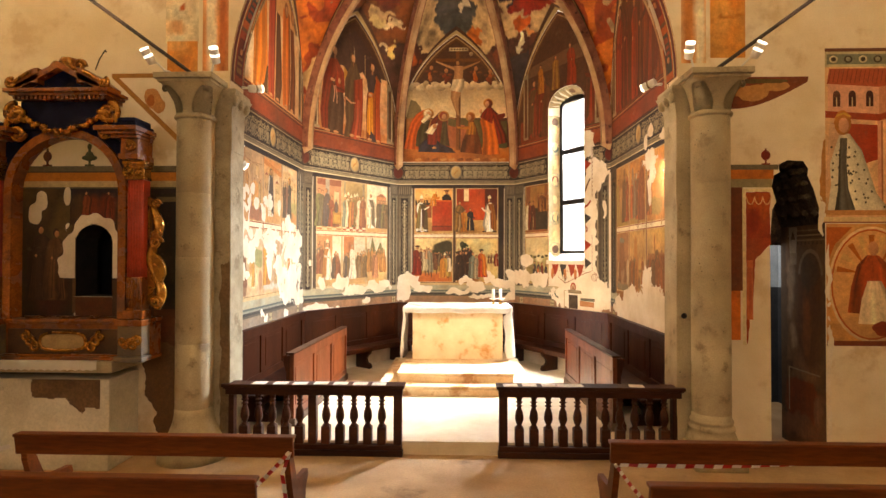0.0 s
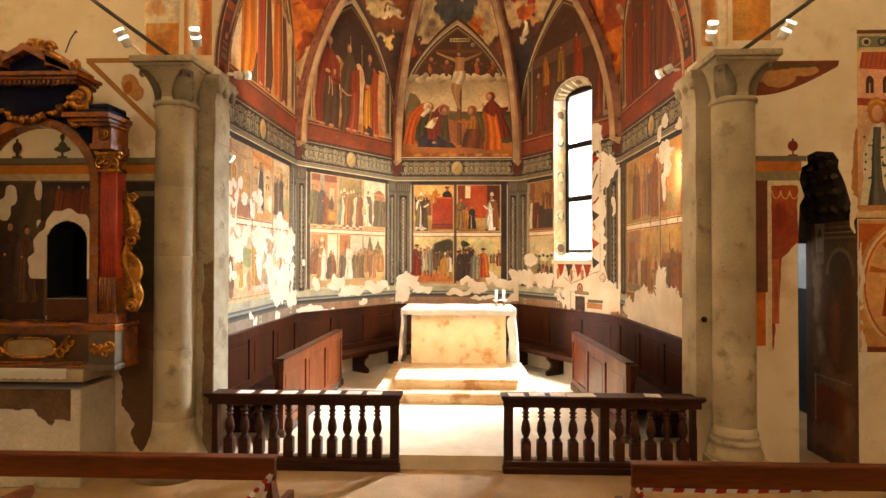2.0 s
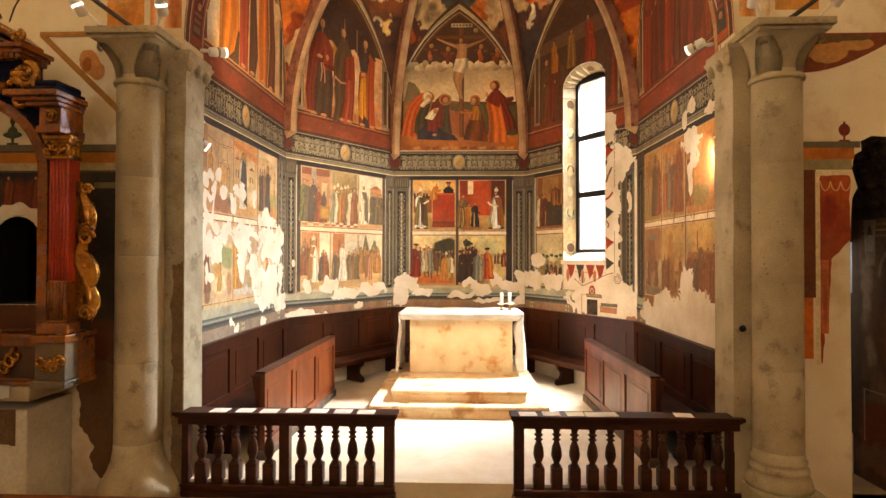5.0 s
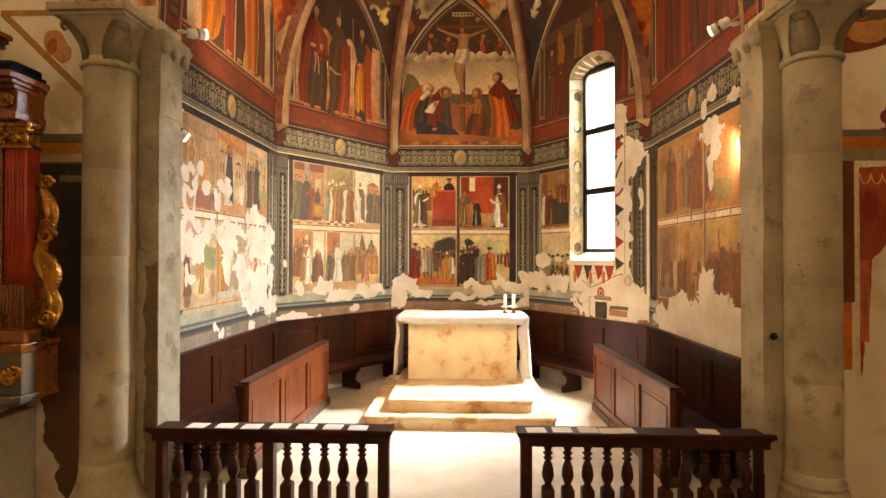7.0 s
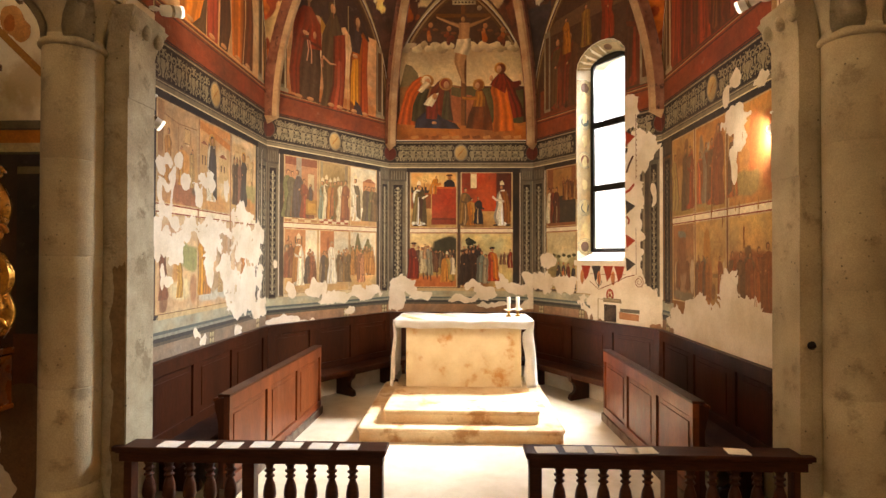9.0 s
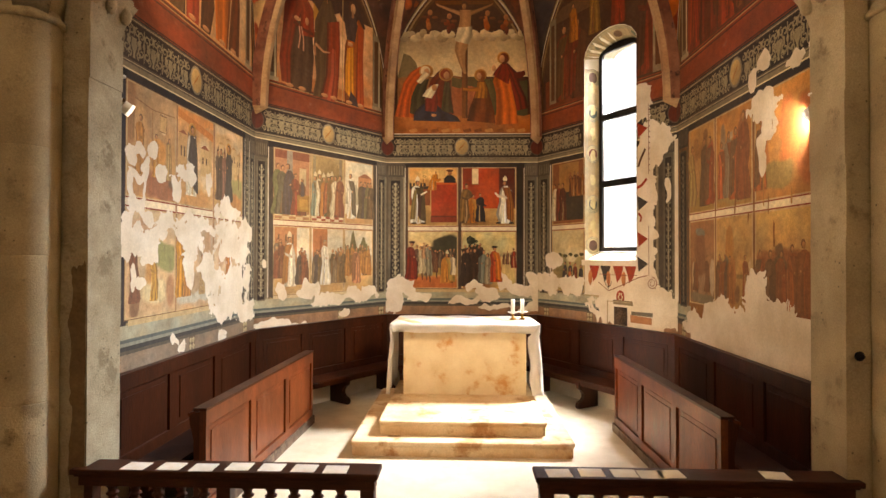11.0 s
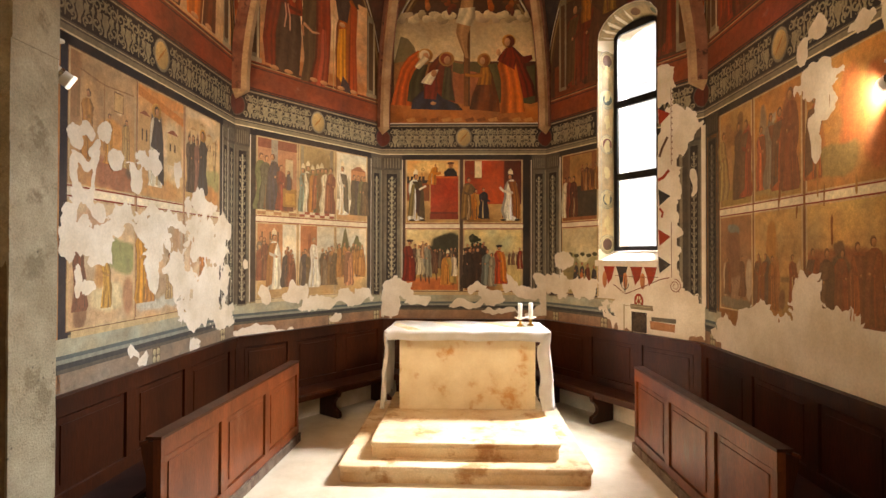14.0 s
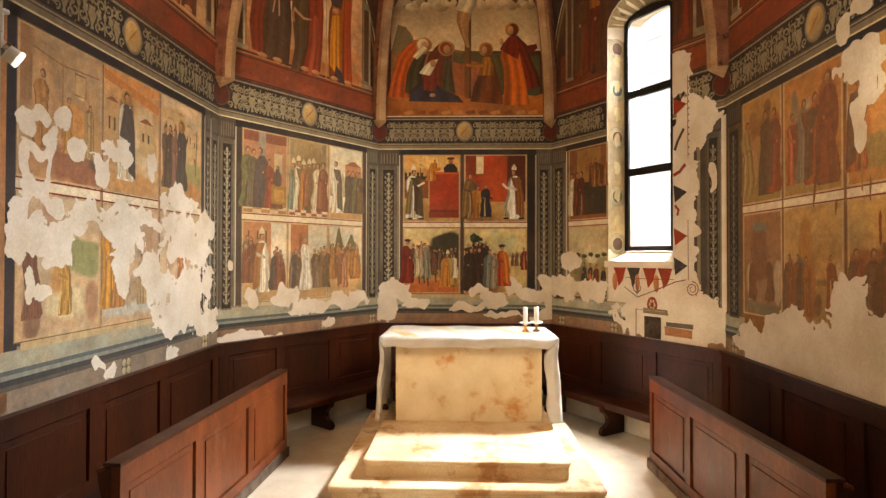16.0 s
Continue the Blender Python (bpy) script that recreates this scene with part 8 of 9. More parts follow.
p = Paint(arch_place, 0.004)
for k in range(20):
    a, b = math.pi * k / 20, math.pi * (k + 1) / 20
    p.poly([(0.005, a), (0.33, a), (0.33, b), (0.005, b)], mul(lin("9c8662"), 1 + 0.12 * math.sin(k * 2.1)), True)
p.level(0.005)
for s in (0.03, 0.06, 0.28, 0.31):
    for k in range(20):
        a, b = math.pi * k / 20, math.pi * (k + 1) / 20
        p.poly([(s, a), (s + 0.01, a), (s + 0.01, b), (s, b)], "7c7a62", True)
p.level(0.006)
for g, col in ((0.75, "5a5c3c"), (1.7, "6a4a2c"), (2.5, "5a5c3c")):
    p.oval(0.17, g, 0.07, 0.17, col, 16)
p.done("painted_arch", wall_ob["apse_right"], "painted head of the window's reveal")


# ---- lunettes ----
def lunette(key, ground, low=4.84):
    """The painted field under a wall arch, with its moulded border."""
    pl = place_on[key]
    w = pl.length
    p = Paint(pl)
    p.veil = (lin("b06c34"), 0.12)
    for top, inset, c in ((7.32, 0.02, "4a3020"), (7.27, 0.05, "9c845c"), (7.24, 0.085, "50381f"), (7.19, 0.13, ground)):
        p.poly([(u, max(v, low)) for u, v in pointed(w, low, 5.0, top, 14, inset)], c)
    return p


def side_pier(p, w):
    for s in (0, 1):
        u = 0.17 if s == 0 else w - 0.33
        p.rect(u, u + 0.16, 4.84, 6.1, "8c8468")
        p.rect(u + 0.03, u + 0.12, 4.95, 6.0, "4a3420")
        p.rect(u - 0.02, u + 0.2, 4.84, 4.9, "a89c7c")
        p.rect(u + 0.13, u + 0.16, 4.9, 6.1, "c9bb96")


p = lunette("apse_left", "2e1e16")
w = place_on["apse_left"].length
p.veil = (lin("a86430"), 0.13)
p.smoky(0.34, w - 0.34, 4.84, 6.2, "dcb080", "d89c6c", [(0.1, 0.9, 0.2, 0.2, "c89868", 1.0), (0.5, 0.55, 0.3, 0.2, "e8c498", 1.0), (0.5, 0.06, 0.6, 0.08, "b87848", 1.2)], 0.03, 61.0)
p.poly([(0.5, 6.12), (0.62, 6.14), (0.95, 6.2), (1.08, 6.08), (1.3, 6.1), (1.49, 6.2), (1.6, 6.08), (2.06, 6.12), (1.85, 6.55), (1.28, 7.0), (0.75, 6.6)], "241c1c")
p.poly([(0.98, 6.2), (1.1, 6.06), (1.1, 5.85), (0.98, 5.95)], "b88a3c")
side_pier(p, w)


def bare_head(u, v, hair, r=0.075):
    """A plain head with long hair and a shaded side."""
    p.oval(u, v - 0.02, r * 1.15, r * 1.65, hair, 16)
    p.oval(u + 0.012, v - 0.01, r * 0.72, r * 1.12, "b8875c", 14)
    p.oval(u + 0.034, v - 0.015, r * 0.36, r * 0.9, "cc9c6e", 10)
    p.rect(u - 0.02, u + 0.03, v - 0.16, v - 0.09, "9c6c48")


p.drape([(0.50, 4.84), (0.55, 5.3), (0.57, 5.77)], [(0.95, 4.80), (0.99, 5.35), (0.95, 5.9)], "3c3426", 11)
p.drape([(0.42, 4.87), (0.38, 5.19), (0.44, 5.69), (0.47, 6.06), (0.63, 6.26)], [(0.58, 4.87), (0.58, 5.31), (0.68, 5.8), (0.84, 6.0), (0.76, 6.28)], "7e2414", 9)
p.drape([(0.72, 5.62), (0.74, 5.8), (0.76, 6.0), (0.72, 6.28)], [(1.0, 5.66), (1.0, 5.8), (0.98, 6.06), (0.80, 6.28)], "8a2c16", 8)
p.ribbon([(0.62, 5.78), (0.8, 5.72), (0.98, 5.7)], 0.05, "5a180e")
p.ribbon([(0.72, 5.75), (0.74, 5.6), (0.71, 5.42)], 0.022, "d0a080")
p.ribbon([(0.76, 5.75), (0.8, 5.58), (0.8, 5.40)], 0.022, "c89878")
p.oval(0.68, 5.85, 0.05, 0.035, "c8986c", 10)
p.oval(0.86, 5.86, 0.035, 0.06, "b8875c", 10)
bare_head(0.74, 6.44, "2e1c14")
p.drape([(0.98, 4.78), (1.04, 5.09), (0.99, 5.52), (1.01, 5.93), (1.19, 6.34)], [(1.26, 4.8), (1.26, 5.17), (1.30, 5.59), (1.46, 6.02), (1.32, 6.33)], "4a4026", 10)
p.drape([(1.11, 4.78), (1.22, 5.16), (1.24, 5.58), (1.24, 5.97)], [(1.45, 4.81), (1.49, 5.23), (1.51, 5.66), (1.49, 6.07)], "8a2e1c", 11)
p.drape([(1.22, 4.78), (1.3, 5.2), (1.34, 5.6)], [(1.40, 4.78), (1.44, 5.2), (1.42, 5.6)], "a84a34", 6)
p.ribbon([(1.02, 5.58), (1.18, 5.5), (1.3, 5.52)], (0.05, 0.02), "c09068")
p.ribbon([(1.0, 5.54), (1.02, 5.4)], (0.05, 0.03), "b07c58")
bare_head(1.22, 6.42, "3a3018")
p.ribbon([(1.2, 6.34), (1.22, 6.2), (1.2, 6.05)], (0.07, 0.03), "4a3c20")
p.ribbon([(1.26, 6.46), (1.25, 6.68)], (0.02, 0.006), "b0a080")
p.drape([(1.61, 4.80), (1.59, 5.39), (1.61, 5.75), (1.70, 5.96)], [(2.03, 4.80), (2.0, 5.6), (2.03, 6.09), (1.90, 6.24)], "b05c16", 12)
p.drape([(1.62, 5.0), (1.62, 5.4), (1.66, 5.7)], [(1.82, 4.84), (1.80, 5.3), (1.80, 5.75)], "d8923c", 8)
p.drape([(1.84, 4.9), (1.86, 5.5), (1.88, 6.15)], [(2.03, 4.82), (2.0, 5.6), (2.0, 6.12)], "b0481a", 7)
p.drape([(1.65, 5.84), (1.60, 6.07), (1.70, 6.28)], [(1.82, 5.84), (1.88, 6.12), (1.82, 6.28)], "33302e", 7)
p.poly([(1.68, 4.81), (1.91, 4.8), (1.84, 4.95), (1.73, 5.03)], "2c3038")
p.oval(1.72, 5.78, 0.06, 0.035, "c8986c", 10)
bare_head(1.77, 6.38, "3a1e14")
p.ribbon([(1.56, 4.80), (1.56, 6.58)], 0.014, "b89c68")
for u in (0.56, 0.78, 1.2, 1.38, 1.7, 1.95):
    p.oval(u, 4.84, 0.07, 0.03, "c08c60", 10)
p.done("lunette_fresco", wall_ob["apse_left"], "lunette fresco of tall robed shapes in red, brown and orange")

p = lunette("apse_back", "34201a", 4.49)
p.veil = (lin("b06c34"), 0.05)
w = place_on["apse_back"].length


def S(x, y):
    """Sketch units of the painting to metres on the wall."""
    return 0.12 + (x - 160) * 0.00387, 4.49 + (655 - y) * 0.0039


def strokes(left, right, col, n=8, deep=0.42):
    p.drape([S(*g) for g in left], [S(*g) for g in right], col, n, deep)


def dab(x, y, rx, ry, col, n=12):
    p.oval(*S(x, y), rx * 0.00387, ry * 0.0039, col, n)


sky_rows = [[S(178 + 29 * i, 230 + 35 * j) for i in range(21)] for j in range(6)]
p.sheet(sky_rows, [[p.wash(u, v, tuple(s + (e - s) * j / 5 for s, e in zip(lin("b59c74"), lin("ead0a0"))), 0.18) for u, v in row] for j, row in enumerate(sky_rows)])
p.poly([S(178, 405), S(205, 300), S(235, 310), S(262, 345), S(275, 400), S(300, 420), S(178, 600)], "7a6c48")
for (xa, xb), (ya, yb), c in (((178, 460), (405, 600), "8a6038"), ((420, 600), (410, 600), "55542e"), ((590, 755), (420, 600), "4a4a28"), ((420, 560), (450, 600), "a8623c")):
    rows = [[S(xa + (xb - xa) * i / 8, ya + (yb - ya) * j / 4 + (6 * math.sin(i * 1.3 + xa) if j == 0 else 0)) for i in range(9)] for j in range(5)]
    p.sheet(rows, [[p.wash(u, v, lin(c), 0.4) for u, v in row] for row in rows])
rows = [[S(163 + 30.3 * i, 575 + 20 * j + (5 * math.sin(i * 2.1) if j == 0 else 0)) for i in range(21)] for j in range(5)]
p.sheet(rows, [[p.wash(u, v, mul(lin("b8703a"), 1 - 0.06 * j), 0.4) for u, v in row] for j, row in enumerate(rows)])
for k in range(12):
    x = 180 + 48 * k
    p.poly([S(x, 640), S(x + 34, 632), S(x + 40, 646), S(x + 8, 652)], p.rnd.choice(("7a4420", "8a5028", "c08850")))
# heaped clouds with small winged shapes over them
for k in range(34):
    x = 190 + 17 * k
    if 425 < x < 510:
        continue
    dab(x, 222 + 12 * math.sin(k * 1.9), p.rnd.uniform(16, 26), p.rnd.uniform(12, 20), p.rnd.choice(("b8a280", "c9b48c", "a8946e", "d4c094")))
for x, y in ((322, 155), (408, 172), (578, 160), (660, 178)):
    for k in range(3):
        dab(x + p.rnd.uniform(-14, 14), y + 16 * k - 8, p.rnd.uniform(8, 15), p.rnd.uniform(12, 20), p.rnd.choice(("8a3a20", "a8562a", "b56a38", "6a2a1c")))
    dab(x, y - 36, 11, 13, "b5784c")
    dab(x - 24, y - 16, 14, 7, "6a3a24")
    dab(x + 22, y - 14, 14, 7, "7a4428")
# the cross
for pts, c in (((464, 588, 490, 588, 490, 0, 464, 0), "7a4622"), ((482, 588, 490, 588, 490, 0, 482, 0), "553014"), ((345, 66, 606, 66, 606, 92, 345, 92), "70401c"), ((345, 84, 606, 84, 606, 92, 345, 92), "4c2a12")):
    p.poly([S(pts[k], pts[k + 1]) for k in (0, 2, 4, 6)], c)
strokes([(348, 78), (400, 96), (452, 112)], [(352, 88), (398, 110), (456, 134)], "b98a5c", 3, 0.15)
strokes([(604, 78), (556, 96), (506, 112)], [(600, 88), (556, 110), (502, 134)], "a87a4c", 3, 0.15)
strokes([(470, 390), (450, 340), (432, 290), (438, 240), (448, 190), (455, 150), (454, 108)], [(484, 392), (478, 350), (480, 300), (500, 240), (502, 190), (504, 150), (506, 108)], "b98a5c", 7, 0.16)
strokes([(430, 245), (440, 215), (446, 186)], [(498, 262), (512, 225), (510, 182)], "d6c49c", 6, 0.3)
dab(476, 88, 15, 20, "5a3420")
dab(474, 93, 9, 13, "b08050")
strokes([(424, 24), (424, 4)], [(534, 24), (534, 4)], "c8b48a", 3, 0.1)
for k in range(6):
    p.poly([S(434 + 16 * k, 18), S(444 + 16 * k, 18), S(444 + 16 * k, 9), S(434 + 16 * k, 9)], "4a3a28")
dab(550, 40, 12, 12, "a08a68")
# mourners at the left of the cross
strokes([(165, 580), (185, 500), (205, 430), (235, 385), (275, 358)], [(255, 585), (250, 515), (262, 455), (290, 415), (326, 378)], "b8541c", 9)
strokes([(232, 565), (240, 490), (262, 440), (288, 418)], [(300, 580), (300, 500), (308, 450), (318, 415)], "3a3a22", 8)
strokes([(300, 575), (308, 480), (325, 420), (352, 388), (375, 368)], [(430, 570), (418, 490), (414, 440), (420, 405), (408, 372)], "6a2014", 9)
strokes([(372, 560), (378, 500), (384, 450), (388, 425)], [(428, 565), (416, 500), (414, 455), (410, 430)], "3c3c22", 6)
strokes([(248, 598), (255, 560), (285, 530), (312, 512)], [(462, 604), (440, 578), (380, 556), (352, 525)], "1f2c3c", 9)
strokes([(300, 555), (300, 510), (312, 470)], [(350, 560), (360, 510), (352, 465)], "7a2a22", 6)
strokes([(288, 490), (308, 462), (335, 440)], [(330, 500), (350, 465), (362, 436)], "e0d2ac", 5, 0.2)
dab(342, 452, 12, 15, "b58258")
for x, y, hair in ((306, 384, "d8c49c"), (394, 398, "8a3018")):
    dab(x, y - 4, 32, 30, "b98a4a", 18)
    dab(x, y - 4, 28, 26, "a8703a", 18)
    dab(x - 4, y - 6, 22, 22, hair)
    dab(x + 2, y, 13, 17, "bd8a60")
strokes([(262, 424), (280, 400), (300, 380)], [(280, 436), (305, 412), (322, 396)], "ddcaa0", 4, 0.2)
dab(340, 575, 12, 7, "b58258")
# kneeling shape and standing shape at the right of the cross
strokes([(488, 600), (498, 545), (518, 495), (532, 450), (534, 420)], [(614, 612), (608, 560), (592, 500), (580, 455), (562, 415)], "6e3418", 10)
strokes([(520, 500), (530, 460), (534, 430)], [(576, 500), (578, 462), (566, 428)], "b0722e", 6)
strokes([(470, 452), (505, 456), (540, 448)], [(470, 466), (505, 470), (545, 470)], "b5702c", 3, 0.2)
for x, y, c in ((545, 402, "8a4a20"),):
    dab(x + 2, y - 4, 28, 28, "b98a4a", 18)
    dab(x + 2, y - 4, 24, 24, "9c6a38", 18)
    dab(x + 6, y, 17, 24, c)
    dab(x - 4, y, 11, 15, "c08e64")
strokes([(690, 560), (680, 490), (665, 430), (640, 390), (636, 352)], [(758, 545), (750, 500), (722, 440), (712, 390), (668, 345)], "741d14", 9)
strokes([(612, 618), (618, 545), (616, 480), (602, 425), (618, 375), (638, 348)], [(714, 612), (706, 545), (692, 480), (680, 425), (672, 385), (660, 346)], "c4661c", 11)
strokes([(600, 400), (612, 378), (634, 352)], [(672, 440), (680, 392), (664, 346)], "7e2014", 7)
p.poly([S(694, 388), S(742, 378), S(746, 396), S(726, 412), S(696, 412)], "6a1c14")
dab(606, 368, 9, 14, "c8966c")
dab(648, 322, 28, 28, "b98a4a", 18)
dab(648, 322, 24, 24, "a8723c", 18)
dab(652, 325, 20, 26, "6a2c18")
dab(642, 326, 12, 17, "c08e64")
p.done("lunette_fresco", wall_ob["apse_back"], "lunette fresco of a cross on a hill with robed shapes")

p = lunette("apse_right", "33211a")
w = place_on["apse_right"].length
p.rect(0.2, WIN["u0"] - 0.02, 4.84, 5.3, "6a2c1c")
p.poly([(0.3, 6.2), (2.4, 6.2), (2.0, 6.5), (0.6, 6.42)], "5a4632")
p.rect(0.30, 0.46, 4.9, 6.3, "8c8468")
p.rect(0.34, 0.42, 4.95, 6.2, "4a3020")
p.robe(0.66, 4.9, 1.25, "6a2418", mantle="4a3a22")
p.robe(0.95, 4.88, 1.28, "4a2a1c", mantle="6a1f18")
p.robe(0.86, 5.78, 0.62, "a0662a", wide=1.2)
p.robe(1.30, 5.76, 0.7, "8a6a30", wide=1.2)
p.robe(1.72, 5.74, 0.85, "8a2414", wide=1.1)
p.robe(2.27, 4.88, 1.5, "6a1f16", mantle="3c241a", wide=0.8)
p.rect(2.36, 2.55, 4.86, 6.0, "8c8468")
p.rect(2.40, 2.51, 4.95, 5.9, "4c2c1c")
# the opening of the window stays free
ob = p.done("lunette_fresco", wall_ob["apse_right"], "dark lunette fresco of robed shapes over the window")


def punch(ob, inside):
    """Cuts away the faces of a painted sheet inside the window's opening."""
    m = bmesh.new()
    m.from_mesh(ob.data)
    pl = place_on["apse_right"]
    hole = opening(0)
    for (u0, v0), (u1, v1) in zip(hole, hole[1:] + hole[:1]):
        a, b = pl(u0, v0), pl(u1, v1)
        nrm = (b - a).cross(Vector((wnorm.x, wnorm.y, 0)))
        if nrm.length > 1e-6:
            bmesh.ops.bisect_plane(m, geom=m.verts[:] + m.edges[:] + m.faces[:], plane_co=a, plane_no=nrm.normalized())
    kill = []
    for f in m.faces:
        g = f.calc_center_median()
        u = (g.xy - Vector(CC)).dot(wdir)
        if inside(u, g.z):
            kill.append(f)
    bmesh.ops.delete(m, geom=kill, context="FACES")
    m.to_mesh(ob.data)
    m.free()


def in_window(u, v):
    a, b, c, e, t = reveal(0)
    if not (a < u < b and v > c):
        return False
    s = 1 - ((u - (a + b) / 2) / ((b - a) / 2)) ** 2
    return v < e + (t - e) * math.sqrt(max(0, s))


for ob in list(wall_ob["apse_right"].children):
    if ob.name.split(".")[0] in ("lunette_fresco", "plaster_loss", "painted_dado", "older_painting"):
        punch(ob, in_window)

for key, cols, ground in (("left", (), "d8a870"), ("right", ("7a2014", "5a1c14", "8a3018", "4a2418", "6a2a1a", "7a3a1c"), "4a2a1e")):
    p = lunette(key, ground)
    w = place_on[key].length
    if key == "left":
        p.veil = (lin("b87434"), 0.12)
        p.smoky(0.3, w - 0.3, 4.86, 6.3, "e8c894", "dcb484", [(0.1, 0.5, 0.12, 0.5, "f0dcb8", 1.0), (0.6, 0.3, 0.3, 0.3, "d8a878", 1.0)], 0.035, 63.0)
        p.drape([(0.34, 4.86), (0.36, 5.4), (0.4, 6.3)], [(0.5, 4.86), (0.5, 5.4), (0.56, 6.4)], "6a1c10", 7)
        for left, right, c, n in (([(0.80, 4.86), (0.82, 5.5), (0.88, 6.4)], [(1.2, 4.86), (1.36, 5.3), (1.3, 6.5)], "d07c18", 12), ([(1.05, 4.86), (1.22, 5.0), (1.33, 5.3)], [(1.36, 4.86), (1.36, 5.0), (1.38, 5.3)], "4a3c26", 5),
                                  ([(1.38, 4.86), (1.38, 5.4), (1.42, 6.5)], [(1.64, 4.86), (1.66, 5.4), (1.72, 6.5)], "aa4230", 9), ([(1.68, 4.86), (1.7, 5.3), (1.74, 6.3)], [(1.9, 4.86), (2.0, 5.2), (1.9, 6.3)], "4a3020", 7),
                                  ([(2.04, 4.88), (2.0, 5.5), (2.04, 6.5)], [(2.34, 4.86), (2.42, 5.5), (2.36, 6.5)], "cc7016", 11), ([(2.36, 4.88), (2.44, 5.5), (2.4, 6.3)], [(2.66, 4.88), (2.68, 5.5), (2.58, 6.3)], "6e3418", 9)):
            p.drape(left, right, c, n)
        for u in (0.62, 1.1, 1.55, 2.2, 2.52):
            p.oval(u, 6.52, 0.09, 0.13, "8a5a38", 14)
            p.oval(u + 0.02, 6.5, 0.06, 0.09, "bc8c60", 12)
        for u in (1.0, 1.5, 1.8, 2.2, 2.5):
            p.oval(u, 4.9, 0.08, 0.03, "c89468", 10)
    for k in range(6 if key == "right" else 0):
        u = 0.42 + (w - 0.84) * (k + 0.5) / 6 + 0.05 * math.sin(k * 3.3)
        p.robe(u, 4.86, 1.8 + 0.15 * math.sin(k * 2.2), cols[k], mantle=cols[(k + 2) % 6], wide=0.85 + 0.1 * math.sin(k * 1.7), skin="a8744c")
    side_pier(p, w)
    p.done("lunette_fresco", wall_ob[key], "lunette fresco of tall robed shapes in orange and red")

# ---- painted webs of the vault ----
def web_colour(mid, i, edge, along):
    """Heaped clouds over dark red and blue, with warm figures' patches, framed by painted bands."""
    if edge > 0.90:
        return lin("54301c") if int(along * 40) % 4 else lin("22140e")
    if edge > 0.875 or edge < 0.035:
        return lin("b59c6c")
    if edge > 0.84 or edge < 0.07:
        return lin("4a2c1a")
    puff = 0.0
    for f, a in ((2.6, 1.0), (6.0, 0.5), (13.0, 0.25)):
        puff += a * abs(noise.noise(mid * f + Vector((i * 3.1, f, 0))))
    x = mid.x + 0.12 * noise.noise(mid * 4.5) + 0.06 * noise.noise(mid * 12)
    z = mid.z + 0.12 * noise.noise(mid * 4.5 + Vector((4, 4, 4))) + 0.06 * noise.noise(mid * 12 + Vector((2, 6, 1)))
    cloud = mul(lin("c8a878"), max(0.3, min(1.15, 1.3 - 1.25 * puff)))

    def near(cx, cz, rx, rz):
        return ((x - cx) / rx) ** 2 + ((z - cz) / rz) ** 2 < 1
    for who, cx, cz, rx, rz, c in SEATED:
        if who == i and near(cx, cz, rx, rz):
            return cloud if c == "cloud" else mul(lin(c), 0.55 + 1.3 * puff)
    if i in (0, 4):
        warm = noise.noise(mid * 2.4 + Vector((5, 2, i))) + 0.4 * noise.noise(mid * 6)
        return cloud if warm < -0.28 else mul(lin("b5642a" if warm > 0.1 else "8e3a1c"), 0.55 + 1.2 * puff)
    if i == 2:
        return cloud if 7.02 < z < 7.5 or (z > 6.85 and abs(x) < 0.75) else mul(lin("a4401c" if z > 7.3 else "5a2e1c"), 0.6 + 1.2 * puff)
    if i == 3:
        return cloud if z > 7.02 and puff < 0.62 else mul(lin("5a3222" if z > 6.7 else "3a2c2c"), 0.5 + 1.3 * puff)
    return mul(lin("6e3c1c" if z > 6.9 else "42241a"), 0.6 + 1.3 * puff)


# seated shapes, books and scrolls on the webs: web, place, size, colour
SEATED = [(2, 0.2, 7.76, 0.13, 0.1, "d8c8a4"), (2, 0.0, 7.6, 0.42, 0.42, "4a4a44"), (2, 0.42, 7.25, 0.14, 0.14, "b5622c"), (2, -0.9, 6.72, 0.1, 0.16, "9a4a24"), (2, 0.92, 6.72, 0.1, 0.16, "7a3a22"),
          (3, 1.40, 7.22, 0.16, 0.15, "b85a24"), (3, 1.45, 7.12, 0.14, 0.07, "c98a54"), (3, 1.37, 6.9, 0.055, 0.18, "dccba4"), (3, 1.6, 7.55, 0.45, 0.16, "942618"), (3, 1.15, 7.75, 0.3, 0.2, "2a2834"),
          (1, -1.62, 7.3, 0.16, 0.07, "c9b078"), (1, -1.30, 7.26, 0.2, 0.07, "cbb488"), (1, -1.5, 7.4, 0.3, 0.05, "cloud"), (1, -1.34, 6.78, 0.1, 0.14, "c9a868"), (1, -1.50, 6.88, 0.08, 0.05, "cbb488"), (1, -1.45, 7.6, 0.3, 0.12, "6a2a18")]

